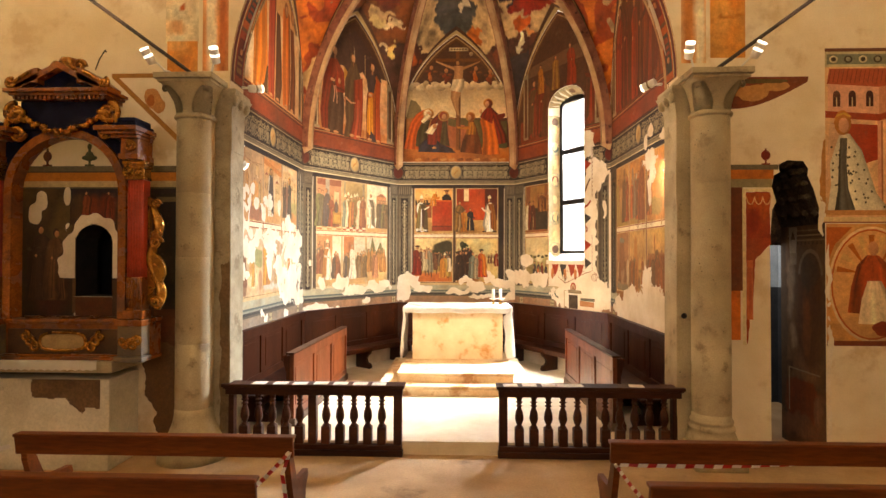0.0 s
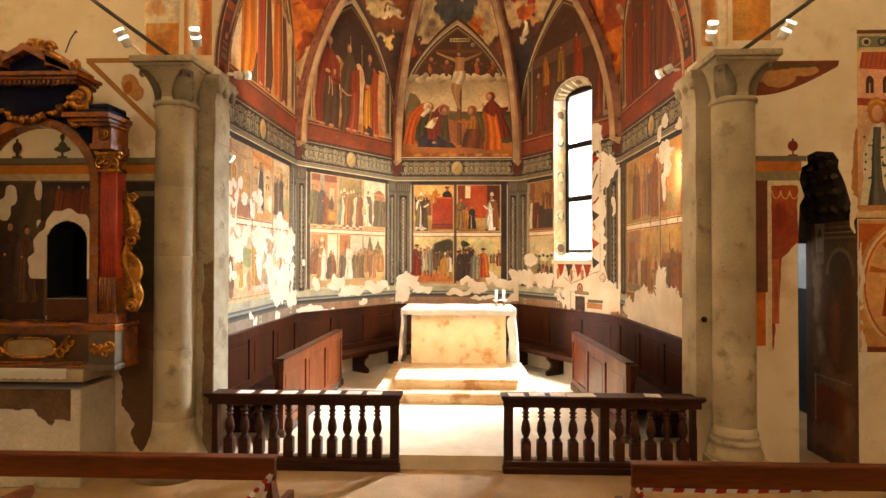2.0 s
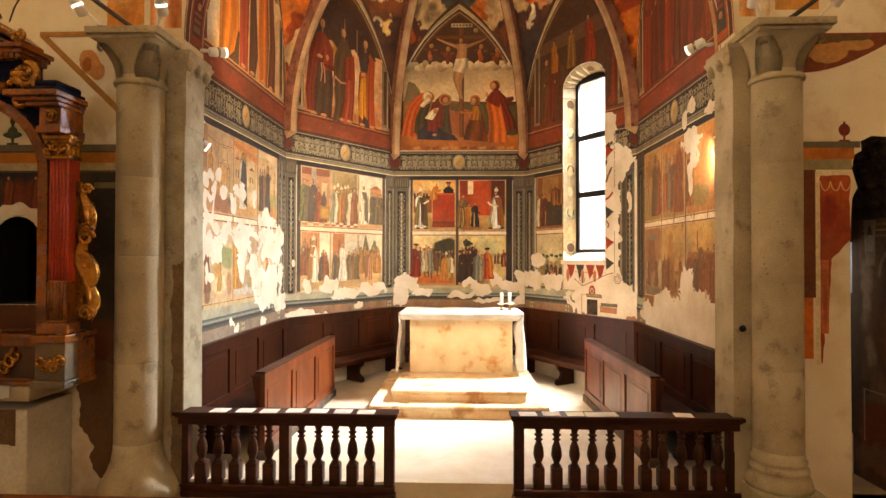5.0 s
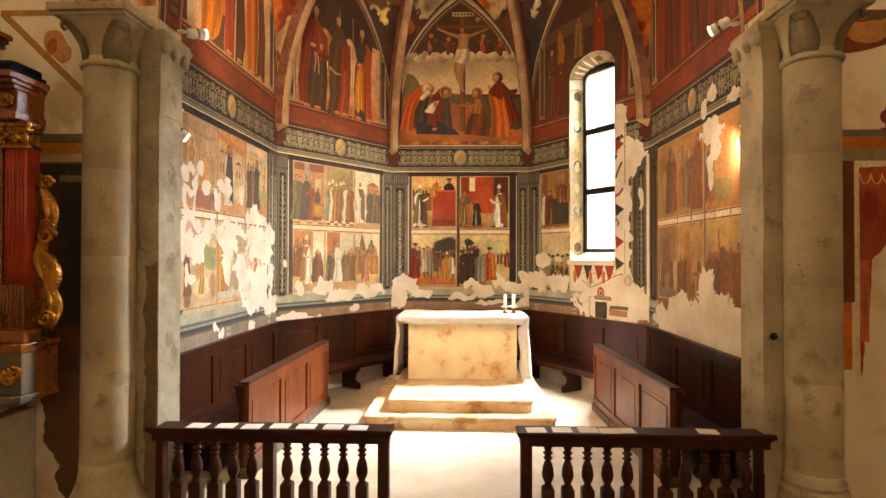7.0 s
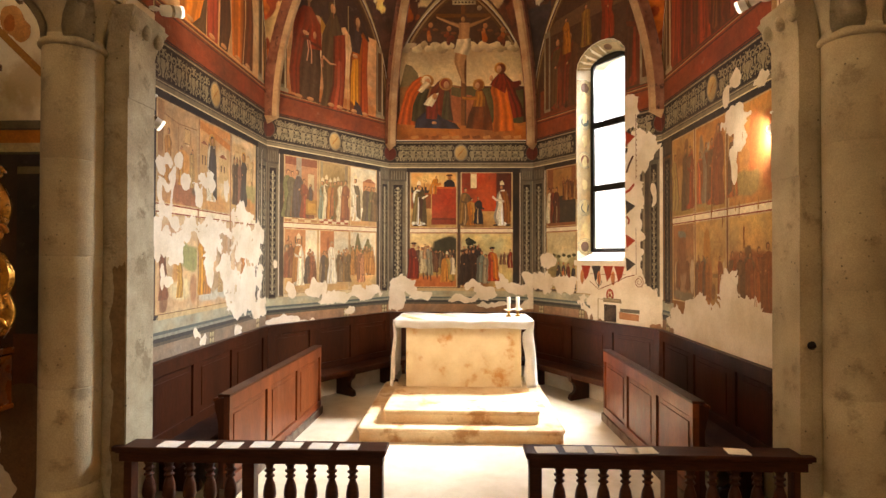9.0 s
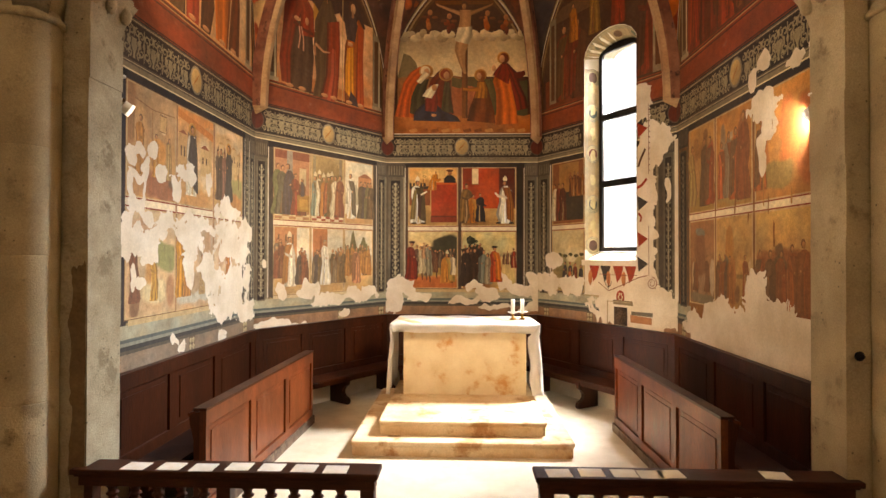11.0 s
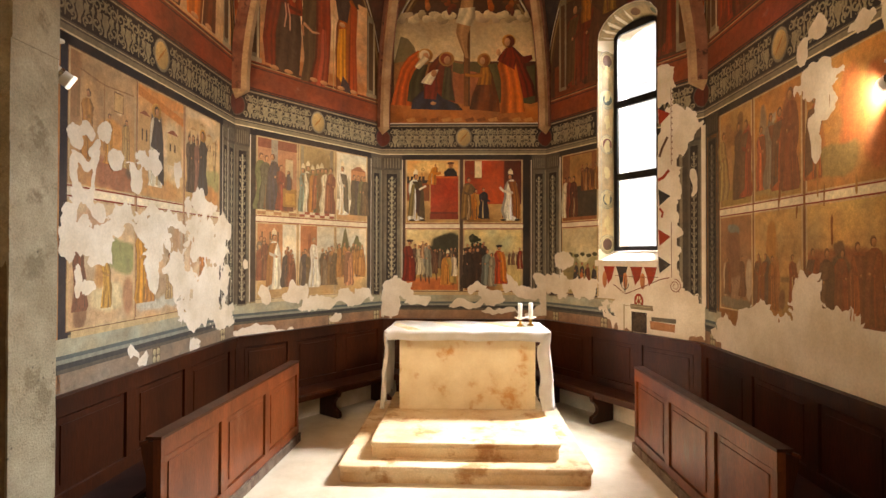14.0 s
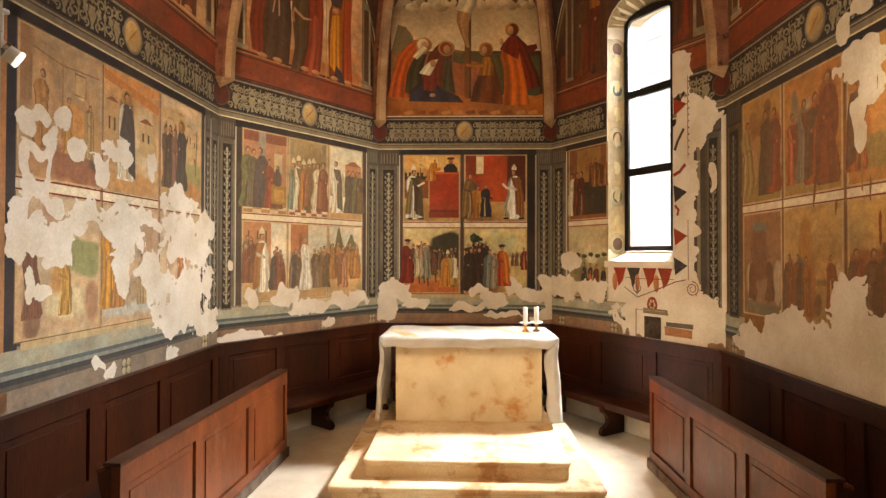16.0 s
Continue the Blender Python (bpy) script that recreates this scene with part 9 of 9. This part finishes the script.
for i, key in enumerate(WALLS):
    for side, rows in enumerate(web(key)):
        nr, nc = len(rows), len(rows[0])
        up, sub = 7, 14
        tall, n = (nr - 1) * up + 1, (nc - 1) * sub + 1
        verts, faces, cols = [], [], []
        for r in range(tall):
            a = min(r // up, nr - 2)
            for c in range(n):
                k = min(c // sub, nc - 2)
                lo = rows[a][k].lerp(rows[a][k + 1], c / sub - k)
                hi = rows[a + 1][k].lerp(rows[a + 1][k + 1], c / sub - k)
                verts.append(lo.lerp(hi, r / up - a))
        tints = [web_colour(v, i, (k % n) / (n - 1), (k // n) / tall) for k, v in enumerate(verts)]
        for r in range(tall - 1):
            for c in range(n - 1):
                f = (r * n + c, r * n + c + 1, (r + 1) * n + c + 1, (r + 1) * n + c)
                if (verts[f[0]] - verts[f[1]]).length < 1e-5:
                    continue
                faces.append(f)
                cols += [deepened(tints[k]) for k in f]
        me = bpy.data.meshes.new("web")
        me.from_pydata([tuple(v) for v in verts], [], faces)
        att = me.color_attributes.new("pigment", "FLOAT_COLOR", "CORNER")
        data = np.ones((len(me.loops), 4), dtype=np.float32)
        data[:, :3] = cols
        att.data.foreach_set("color", data.ravel())
        me.materials.append(FRESCO)
        for g in me.polygons:
            g.use_smooth = True
        ob = new("web", me)
        ob.parent = vault
        ob["label"] = "painted vault web with clouds and dark reds"

# ---- painted soffit of the great arch ----
arch_wall = bpy.data.objects["wall_arch"]


def soffit(u, v, d):
    """u metres round the arch from its left foot, v from the nave side to the chancel side."""
    a = u / AR
    r = AR - d
    return Vector((-r * math.cos(a), 6.65 + v, AZ + r * math.sin(a)))


p = Paint(soffit, 0.004)
full = math.pi * AR
p.strip_rect(0, full, 0.0, 0.42, "6a4a30", 90)
for v0, v1, c in ((0.012, 0.03, "c2a878"), (0.03, 0.10, "5a1c12"), (0.10, 0.115, "c2a878"), (0.385, 0.40, "c2a878")):
    p.strip_rect(0, full, v0, v1, c, 90)
low = p.d
for k in range(12):
    p.level(low)
    m = full * (k + 0.5) / 12
    p.strip_rect(m - 0.33, m + 0.33, 0.12, 0.38, "a8582a" if k % 2 else "8e3a1e", 8)
    p.strip_rect(m - 0.24, m + 0.24, 0.15, 0.35, "3c3a34" if k % 2 else "5c1a12", 6)
    p.strip_rect(m - 0.22, m + 0.02, 0.18, 0.32, "8a3a20" if k % 2 else "7a5a30", 4)
    p.oval(m + 0.08, 0.25, 0.05, 0.04, "a8744c", 10)
p.done("painted_soffit", arch_wall, "painted soffit with framed busts as plain shapes")
# painted band on the arch's face towards the nave, and patches of old paint on the wall
p = Paint(nave)
p.smoky(7 - 3.50, 7 - 3.09, 5.0, 6.6, "e0d4b8", "dccaa8", [(0.2, 0.7, 0.2, 0.2, "c8b496", 1.0), (0.5, 0.28, 0.06, 0.03, "b05a34", 2.0), (0.75, 0.4, 0.2, 0.2, "d4c0a0", 1.0), (0.35, 0.12, 0.3, 0.06, "c89a70", 1.0)], 0.03, 21.0)
p.smoky(7 - 3.48, 7 - 3.10, 4.62, 5.03, "d6924c", "cc8844", [(0.3, 0.9, 0.4, 0.2, "e0a868", 1.0), (0.6, 0.3, 0.3, 0.3, "c47c3c", 1.0)], 0.025, 22.0)
p.smoky(7 - 3.04, 7 - 2.72, 4.66, 6.6, "d8a070", "cc8a58", [(0.35, 0.5, 0.2, 0.6, "e8d8bc", 2.0), (0.8, 0.3, 0.14, 0.4, "b8683c", 1.5)], 0.03, 23.0)
p.done("old_paint", arch_wall, "faded patches of old paint")
p = Paint(framed((-7.0, 6.65), (7.0, 6.65)))
p.smoky(7 + 3.08, 7 + 3.49, 4.76, 6.6, "d08a48", "cf9048", [(0.3, 0.3, 0.3, 0.2, "dca058", 1.0), (0.5, 0.27, 0.5, 0.012, "b87434", 1.5), (0.7, 0.6, 0.3, 0.3, "c87c3c", 1.0)], 0.03, 24.0)
p.smoky(7 + 2.74, 7 + 3.03, 4.70, 6.6, "dcb084", "d8a878", [(0.3, 0.5, 0.25, 0.7, "c07c44", 1.0), (0.75, 0.4, 0.2, 0.5, "e8dabc", 1.5)], 0.03, 25.0)
p.done("old_paint", wall_right, "faded orange panel of old paint")

# brown damp on the lower front of the left jamb
p = Paint(lambda u, v, d: Vector((-u, 6.6655 - d, v)), 0.0)
p.patch(2.692, 2.90, 0.02, 2.6, lambda u, v: min((0.11 - (u - 2.692)) * 16, (2.36 - v) * 3 - (u - 2.692) * 3, (u - 2.694) * 60) + 0.45 * noise.noise(Vector((u * 11, v * 4, 3))) + 0.2 * noise.noise(Vector((u * 30, v * 14, 3))), "6e583c", 0.012)
p.done("damp_stain", arch_wall, "brown damp stain on the limewashed jamb", material("brown_damp_stain", lin("7c6646"), lin("665238"), 0.9, 3, 40, 0.3, grain=0.25))

# ---- old painting on the nave walls ----
wall_left = bpy.data.objects["wall_nave_left"]
p = Paint(nave)
X = 7.0
p.rect(0.4, X - 3.2, 3.435, 3.50, "6e6650")
p.rect(0.4, X - 3.2, 3.42, 3.435, "4c4636")
p.rect(0.4, X - 3.2, 3.315, 3.42, "b8742c")
p.rect(0.4, X - 3.2, 3.24, 3.315, "b9a67c")
p.rect(0.4, X - 3.2, 3.22, 3.24, "55503c")
p.smoky(0.4, X - 4.62, 1.3, 3.22, "4c3a20", "1a0e08", [(0.85, 0.4, 0.12, 0.25, "4a1c10", 1.0), (0.93, 0.75, 0.08, 0.2, "5a4a2c", 1.0)], 0.05, 71.0)
p.rect(X - 4.64, X - 4.60, 1.7, 3.22, "6a4a30")
p.smoky(X - 4.68, X - 3.2, 2.78, 3.22, "1e1a20", "3a2418", [(0.08, 0.5, 0.08, 0.4, "4a3420", 1.0), (0.2, 0.45, 0.07, 0.4, "74301e", 1.0), (0.33, 0.45, 0.07, 0.4, "7a2e1c", 1.0)], 0.04, 72.0)
p.rect(X - 4.14, X - 3.2, 1.3, 2.78, "3c2010")
p.rect(X - 4.60, X - 4.14, 1.3, 1.895, "5e2c10")
p.rect(X - 3.60, X - 3.2, 1.5, 3.16, "1f1d1a")
p.rect(X - 3.60, X - 3.2, 3.06, 3.12, "7a6a4c")
p.rect(X - 3.62, X - 3.2, 1.2, 1.75, "5e3018")
for u, c, h in ((-5.05, "3a2418", 0.95), (-4.85, "5a3a24", 0.9), (-4.48, "7a3a24", 0.5), (-4.2, "6a2a1c", 0.5), (-4.0, "5a3428", 0.45)):
    p.robe(X + u, 1.85 if h > 0.6 else 2.80, h * (1 if h > 0.6 else 0.8), c, wide=1.2)
for u, c in ((-4.97, "5a2a1c"), (-4.44, "4a5038")):
    p.oval(X + u, 3.62, 0.055, 0.065, c, 14)
    p.rect(X + u - 0.015, X + u + 0.015, 3.50, 3.72, c)
    p.rect(X + u - 0.06, X + u + 0.06, 3.50, 3.52, c)
    if c == "4a5038":
        p.oval(X + u, 3.60, 0.10, 0.035, c, 12)
        p.oval(X + u, 3.74, 0.03, 0.04, c, 9)
# painted lines of a lost gable beside the capital
p.ribbon([(X - 4.17, 4.61), (X - 3.3, 4.61)], 0.055, "a8783c")
p.ribbon([(X - 4.15, 4.61), (X - 3.32, 3.81)], 0.06, "a8783c")
p.blobs([(X - 3.66, 4.33, 0.10, 0.12), (X - 3.58, 4.24, 0.09, 0.09)], "c08a54", 2, 0.6)
p.blobs([(X - 3.68, 4.31, 0.05, 0.07)], "a8622e", 7, 0.7)
p.blobs([(X - 3.46, 0.85, 0.24, 0.42), (X - 3.4, 0.40, 0.2, 0.28), (X - 3.5, 1.15, 0.26, 0.2)], "6a4c30", 31, 0.4)
p.done("old_painting", wall_left, "dark faded fresco bands behind the altarpiece")
p = Paint(nave, 0.008)
p.blobs([(X - 5.02, 3.08, 0.08, 0.11), (X - 5.12, 2.9, 0.08, 0.13)], CREAM, 21, 0.6)
ring = [(X - 4.375 + 0.42 * math.cos(math.pi * k / 10), 2.45 + 0.48 * math.sin(math.pi * k / 10)) for k in range(11)]


def round_niche(u, v):
    s, z = (u - (X - 4.375)) / 0.42, (v - 2.45) / 0.45
    f = 1 - s * s - (z * z if z > 0 else 0)
    hole = 1 - ((u - (X - 4.375)) / 0.235) ** 2 - (max(0, v - 2.55) / 0.23) ** 2
    if hole > 0 or v < 2.12:
        return -1
    return f + 0.5 * noise.noise(Vector((u * 7, v * 7, 2)))


p.patch(X - 4.95, X - 3.85, 2.1, 3.0, round_niche, CREAM, 0.014)
p.blobs([(X - 4.71, 3.13, 0.045, 0.11)], CREAM, 22, 0.5)
p.done("plaster_loss", wall_left, "pale plaster round the dark niche", PALE)
p = Paint(nave)
a, b = X + 3.28, X + 3.77
p.rect(a, X + 3.865, 3.43, 3.49, "6e6650")
p.rect(a, X + 3.81, 3.32, 3.43, "b56a26")
p.rect(a, X + 3.79, 3.22, 3.32, "8c805c")
p.oval(X + 3.72, 3.60, 0.055, 0.06, "7a2014", 14)
p.rect(X + 3.71, X + 3.73, 3.49, 3.68, "7a2014")
p.rect(X + 3.67, X + 3.77, 3.49, 3.505, "7a2014")
p.rect(a, X + 3.45, 2.0, 3.22, "6a3018")
p.rect(a, X + 3.42, 1.42, 2.0, "b8642a")
p.rect(X + 3.445, X + 3.485, 1.36, 3.20, "d6c49a")
p.rect(X + 3.445, X + 3.77, 3.17, 3.205, "d6c49a")


def torn_red(u, v):
    right = 0.28 if v > 2.55 else 0.10 + 0.95 * max(0.0, v - 2.36) if v > 2.36 else 0.10 - 0.05 * (2.36 - v) - (0.03 if v < 1.68 else 0)
    return min((u - X - 3.488) * 40, (right - (u - X - 3.488)) * 14, (v - 1.36) * 6, (3.166 - v) * 40) + 0.22 * noise.noise(Vector((u * 16, v * 9, 4)))


p.patch(X + 3.48, X + 3.79, 1.34, 3.17, torn_red, "9a3c1c", 0.014)
p.smoky(X + 3.494, X + 3.76, 2.62, 3.155, "b05424", "8e3216", [(0.3, 0.4, 0.4, 0.3, "8a2a14", 1.0), (0.75, 0.7, 0.2, 0.3, "a84c22", 1.0)], 0.02, 41.0)
p.smoky(X + 3.494, X + 3.565, 1.66, 2.36, "b4603e", "b86a46", [(0.5, 0.5, 0.3, 0.4, "a85034", 1.0)], 0.02, 42.0)
for k in range(3):
    p.ribbon([(X + 3.49 + 0.095 * k + 0.1 * j / 6, 3.02 + 0.09 * abs(2 * j / 6 - 1) ** 2.5) for j in range(7)], 0.012, "cfa670")
p.poly([(X + 3.32, 4.53), (X + 4.22, 4.53), (X + 4.21, 4.47)] + [(X + 4.18 - 0.86 * k / 10, 4.45 - 0.30 * math.sin(math.pi / 2 * k / 10)) for k in range(11)], "7a3a20")
p.blobs([(X + 3.55, 4.34, 0.18, 0.10), (X + 3.85, 4.42, 0.16, 0.06)], "b0804c", 4, 0.6)
p.blobs([(X + 3.70, 4.48, 0.3, 0.03)], "5a4a24", 5, 0.5)
p.done("old_painting", wall_right, "faded red and orange painted panel beside the pier")
p = Paint(nave, 0.006)
p.blobs([(X + 4.425, 2.2, 0.03, 0.4), (X + 4.44, 1.2, 0.035, 0.5), (X + 4.36, 2.9, 0.03, 0.22), (X + 4.43, 0.4, 0.03, 0.3)], CREAM, 17, 0.9, 0.01, 9.0, 0.6)
p.done("plaster_loss", wall_right, "pale broken plaster edge of the doorway", PALE)
# the larger scene past the doorway
p = Paint(nave)
a, b = X + 4.41, X + 5.25
p.blobs([(a, 3.5, 0.05, 0.3), (a - 0.02, 3.22, 0.05, 0.2), (a - 0.01, 3.0, 0.03, 0.1)], "b07c48", 9, 0.5)
p.rect(a, b, 2.86, 4.86, "d6ab80")
p.rect(a, b, 4.64, 4.82, "b8ac88")
p.rect(a, b, 4.82, 4.86, "6a3a22")
p.rect(a + 0.02, b, 4.67, 4.79, "747662")
for k in range(5):
    p.oval(a + 0.10 + 0.17 * k, 4.73, 0.05, 0.045, ("c8bc98", "3c3428")[k % 2], 12)
    p.oval(a + 0.10 + 0.17 * k, 4.73, 0.03, 0.028, ("3c3428", "8c8c74")[k % 2], 10)
p.poly([(a + 0.02, 4.44), (a + 0.62, 4.40), (b, 4.44), (b, 4.62), (a + 0.05, 4.62)], "a85236")
for k in range(16):
    p.ribbon([(a + 0.04 + 0.05 * k, 4.45), (a + 0.07 + 0.05 * k, 4.61)], 0.007, "7e3622")
p.poly([(a + 0.03, 4.12), (a + 0.62, 4.08), (a + 0.62, 4.40), (a + 0.03, 4.44)], "d6a184")
p.poly([(a + 0.62, 4.08), (b, 4.14), (b, 4.44), (a + 0.62, 4.40)], "c08664")
for u in (0.09, 0.27, 0.47, 0.74):
    p.rect(a + u, a + u + 0.085, 4.17, 4.30, "4a1e16")
    p.oval(a + u + 0.0425, 4.30, 0.0425, 0.06, "4a1e16", 12)
    p.rect(a + u + 0.035, a + u + 0.05, 4.17, 4.28, "b8a27c")
p.poly([(a + 0.0, 4.04), (a + 0.62, 4.0), (b, 4.06), (b, 4.14), (a + 0.62, 4.08), (a + 0.0, 4.12)], "a03e28")
p.poly([(a + 0.06, 3.98), (a + 0.62, 3.95), (a + 0.62, 3.55), (a + 0.45, 3.5), (a + 0.1, 3.85)], "a8391f")
p.poly([(a + 0.0, 3.3), (a + 0.12, 3.35), (a + 0.2, 3.9), (a + 0.05, 4.0)], "d2a884")
p.rect(a + 0.60, a + 0.66, 2.95, 4.0, "d29a78")
p.rect(a + 0.64, a + 0.66, 2.95, 4.0, "a06a4c")
p.rect(a + 0.70, b, 3.2, 3.75, "8e2c1a")
p.oval(a + 0.80, 3.75, 0.10, 0.16, "8e2c1a", 14)
p.rect(a + 0.74, b, 3.2, 3.6, "2e1610")
p.drape([(a + 0.02, 2.95), (a + 0.06, 3.25), (a + 0.05, 3.5), (a + 0.13, 3.75), (a + 0.17, 3.85)], [(a + 0.75, 2.93), (a + 0.58, 3.15), (a + 0.50, 3.4), (a + 0.42, 3.65), (a + 0.28, 3.85)], "d9cfb4", 10, 0.12)
for k in range(60):
    v = 2.98 + p.rnd.uniform(0, 0.72)
    p.oval(a + 0.06 + p.rnd.uniform(0, 0.62 - 0.5 * (v - 2.98)), v, 0.013, 0.015, "4a4638", 7)
p.drape([(a + 0.10, 2.95), (a + 0.14, 3.2), (a + 0.15, 3.5), (a + 0.17, 3.8)], [(a + 0.34, 2.94), (a + 0.26, 3.2), (a + 0.24, 3.5), (a + 0.25, 3.8)], "5c5a50", 6)
p.oval(a + 0.20, 3.98, 0.10, 0.15, "b5763c", 14)
p.oval(a + 0.21, 3.95, 0.06, 0.09, "d09a74", 12)
p.ribbon([(a + 0.13, 4.06), (a + 0.21, 4.09), (a + 0.29, 4.05)], 0.025, "cfa04c")
p.rect(a, b, 2.89, 2.95, "c08a58")
p.rect(a - 0.03, b, 2.81, 2.87, "d6bb8c")
p.rect(a - 0.03, b, 2.80, 2.815, "8a4a2c")
p.rect(a, b, 1.42, 2.79, "c8935a")
p.poly([(a, 2.75), (a + 0.3, 2.75), (a + 0.1, 2.55), (a, 2.3)], "b8602c")
p.oval(a + 0.52, 2.08, 0.50, 0.68, "d2b488", 30)
p.oval(a + 0.52, 2.08, 0.47, 0.65, "b0582e", 30)
p.oval(a + 0.52, 2.08, 0.45, 0.63, "cc9a64", 30)
for k in range(9):
    g = math.pi * (0.1 + 0.1 * k)
    p.ribbon([(a + 0.52 + 0.2 * math.cos(g), 2.15 + 0.25 * math.sin(g)), (a + 0.52 + 0.42 * math.cos(g), 2.08 + 0.58 * math.sin(g))], (0.02, 0.07), ("b8682f", "d8ac70")[k % 2])
p.drape([(a + 0.24, 1.75), (a + 0.28, 2.05), (a + 0.35, 2.3), (a + 0.46, 2.42)], [(a + 0.84, 1.7), (a + 0.8, 2.05), (a + 0.72, 2.3), (a + 0.6, 2.42)], "a84a22", 10)
p.drape([(a + 0.36, 1.62), (a + 0.40, 1.9), (a + 0.47, 2.12)], [(a + 0.84, 1.6), (a + 0.74, 1.9), (a + 0.63, 2.12)], "e0c8a4", 8, 0.2)
p.oval(a + 0.54, 2.5, 0.06, 0.085, "c08a62", 12)
p.blobs([(a + 0.74, 1.58, 0.2, 0.13)], "8a3016", 6, 0.7)
p.rect(a, b, 1.36, 1.42, "7a2c18")
p.done("old_painting", wall_right, "pinkish fresco of a building with a robed shape")
# the painted jamb of the broken doorway


def jamb_place(u, v, d):
    return Vector((4.40 - d, 7.55 - u, v))


p = Paint(jamb_place)
# veil that lightens the jamb's pigment, since little light reaches it
p.veil = (lin("b0885c"), 0.2)
p.smoky(0.0, 0.90, 0.0, 2.79, "5a4230", "6a4c38", [(0.05, 0.5, 0.1, 0.6, "2a2220", 2.0), (0.62, 0.42, 0.34, 0.12, "8a6248", 1.0), (0.66, 0.62, 0.3, 0.26, "5a2e18", 1.5), (0.68, 0.80, 0.2, 0.1, "3a2a20", 1.5), (0.6, 0.55, 0.1, 0.14, "8a4a24", 1.2), (0.24, 0.72, 0.08, 0.14, "8c7864", 1.2), (0.3, 0.5, 0.1, 0.06, "a08468", 1.2), (0.52, 0.23, 0.4, 0.09, "82260f", 2.5), (0.85, 0.2, 0.1, 0.1, "9a6a54", 1.2), (0.5, 0.1, 0.5, 0.06, "8a5a44", 1.2), (0.45, 0.03, 0.3, 0.04, "5a3020", 1.2), (0.22, 0.36, 0.1, 0.02, "2a201c", 2.0)], 0.03, 31.0)
for v, c in ((2.60, "8a7458"), (2.635, "33281f"), (2.66, "a08c6c"), (2.685, "3a2c20"), (2.72, "8a745a")):
    p.rect(0.16, 0.90, v, v + 0.018, c)
for k in range(9):
    p.rect(0.2 + 0.077 * k, 0.235 + 0.077 * k, 2.555, 2.59, "2e241c")
for k in range(10):
    g = math.pi * k / 10
    h = math.pi * (k + 1) / 10
    p.poly([(0.62 + 0.24 * math.cos(g), 2.18 + 0.32 * math.sin(g)), (0.62 + 0.24 * math.cos(h), 2.18 + 0.32 * math.sin(h)), (0.62 + 0.20 * math.cos(h), 2.18 + 0.27 * math.sin(h)), (0.62 + 0.20 * math.cos(g), 2.18 + 0.27 * math.sin(g))], "84705a")
p.rect(0.165, 0.185, 0.42, 0.98, "b59c7c")
p.rect(0.165, 0.80, 0.965, 0.985, "a08a6c")
p.poly([(0.20, 2.45), (0.34, 2.45), (0.36, 2.78), (0.18, 2.78)], "a89a84")
p.poly([(0.22, 2.62), (0.27, 2.74), (0.32, 2.62)], "4a3a2c")
p.poly([(0.22, 2.30), (0.34, 2.30), (0.35, 2.45), (0.20, 2.45)], "8c7c68")
p.done("old_painting", wall_right, "dark worn fresco on the doorway's jamb")

# broken stones in the torn edge of the doorway
STUB = material("broken_wall_stone", lin("6a5a42"), lin("40342a"), 0.95, 7, 50, 0.9, stain=lin("3a2e22"), stain_at=0.54, stain_scale=8, grain=0.35, depth=0.012)
rnd = random.Random(23)
torn = [(3.775, 2.78), (3.80, 2.95), (3.835, 3.05), (3.79, 3.2), (3.80, 3.34), (3.875, 3.42), (3.88, 3.51), (3.98, 3.545), (4.08, 3.54), (4.16, 3.52), (4.215, 3.43), (4.24, 3.28), (4.29, 3.12), (4.345, 2.94)]
for deep in (6.765, 6.92, 7.12, 7.34):
    for x, z in torn:
        bm = bmesh.new()
        bmesh.ops.create_icosphere(bm, subdivisions=1, radius=1)
        size = Vector((rnd.uniform(0.04, 0.07), rnd.uniform(0.06, 0.085), rnd.uniform(0.04, 0.06)))
        for v in bm.verts:
            v.co = Vector((v.co.x * size.x, v.co.y * size.y, v.co.z * size.z)) * rnd.uniform(0.8, 1.2)
        bmesh.ops.rotate(bm, verts=bm.verts, matrix=Matrix.Rotation(rnd.uniform(-0.5, 0.5), 3, "Y"))
        side = Vector((x - 4.04, 0, z - 3.0)).normalized() * rnd.uniform(-0.005, 0.02)
        bmesh.ops.translate(bm, verts=bm.verts, vec=Vector((x, deep + rnd.uniform(-0.02, 0.03), z)) + side)
        # stones farther in than 7 m take the darker masonry
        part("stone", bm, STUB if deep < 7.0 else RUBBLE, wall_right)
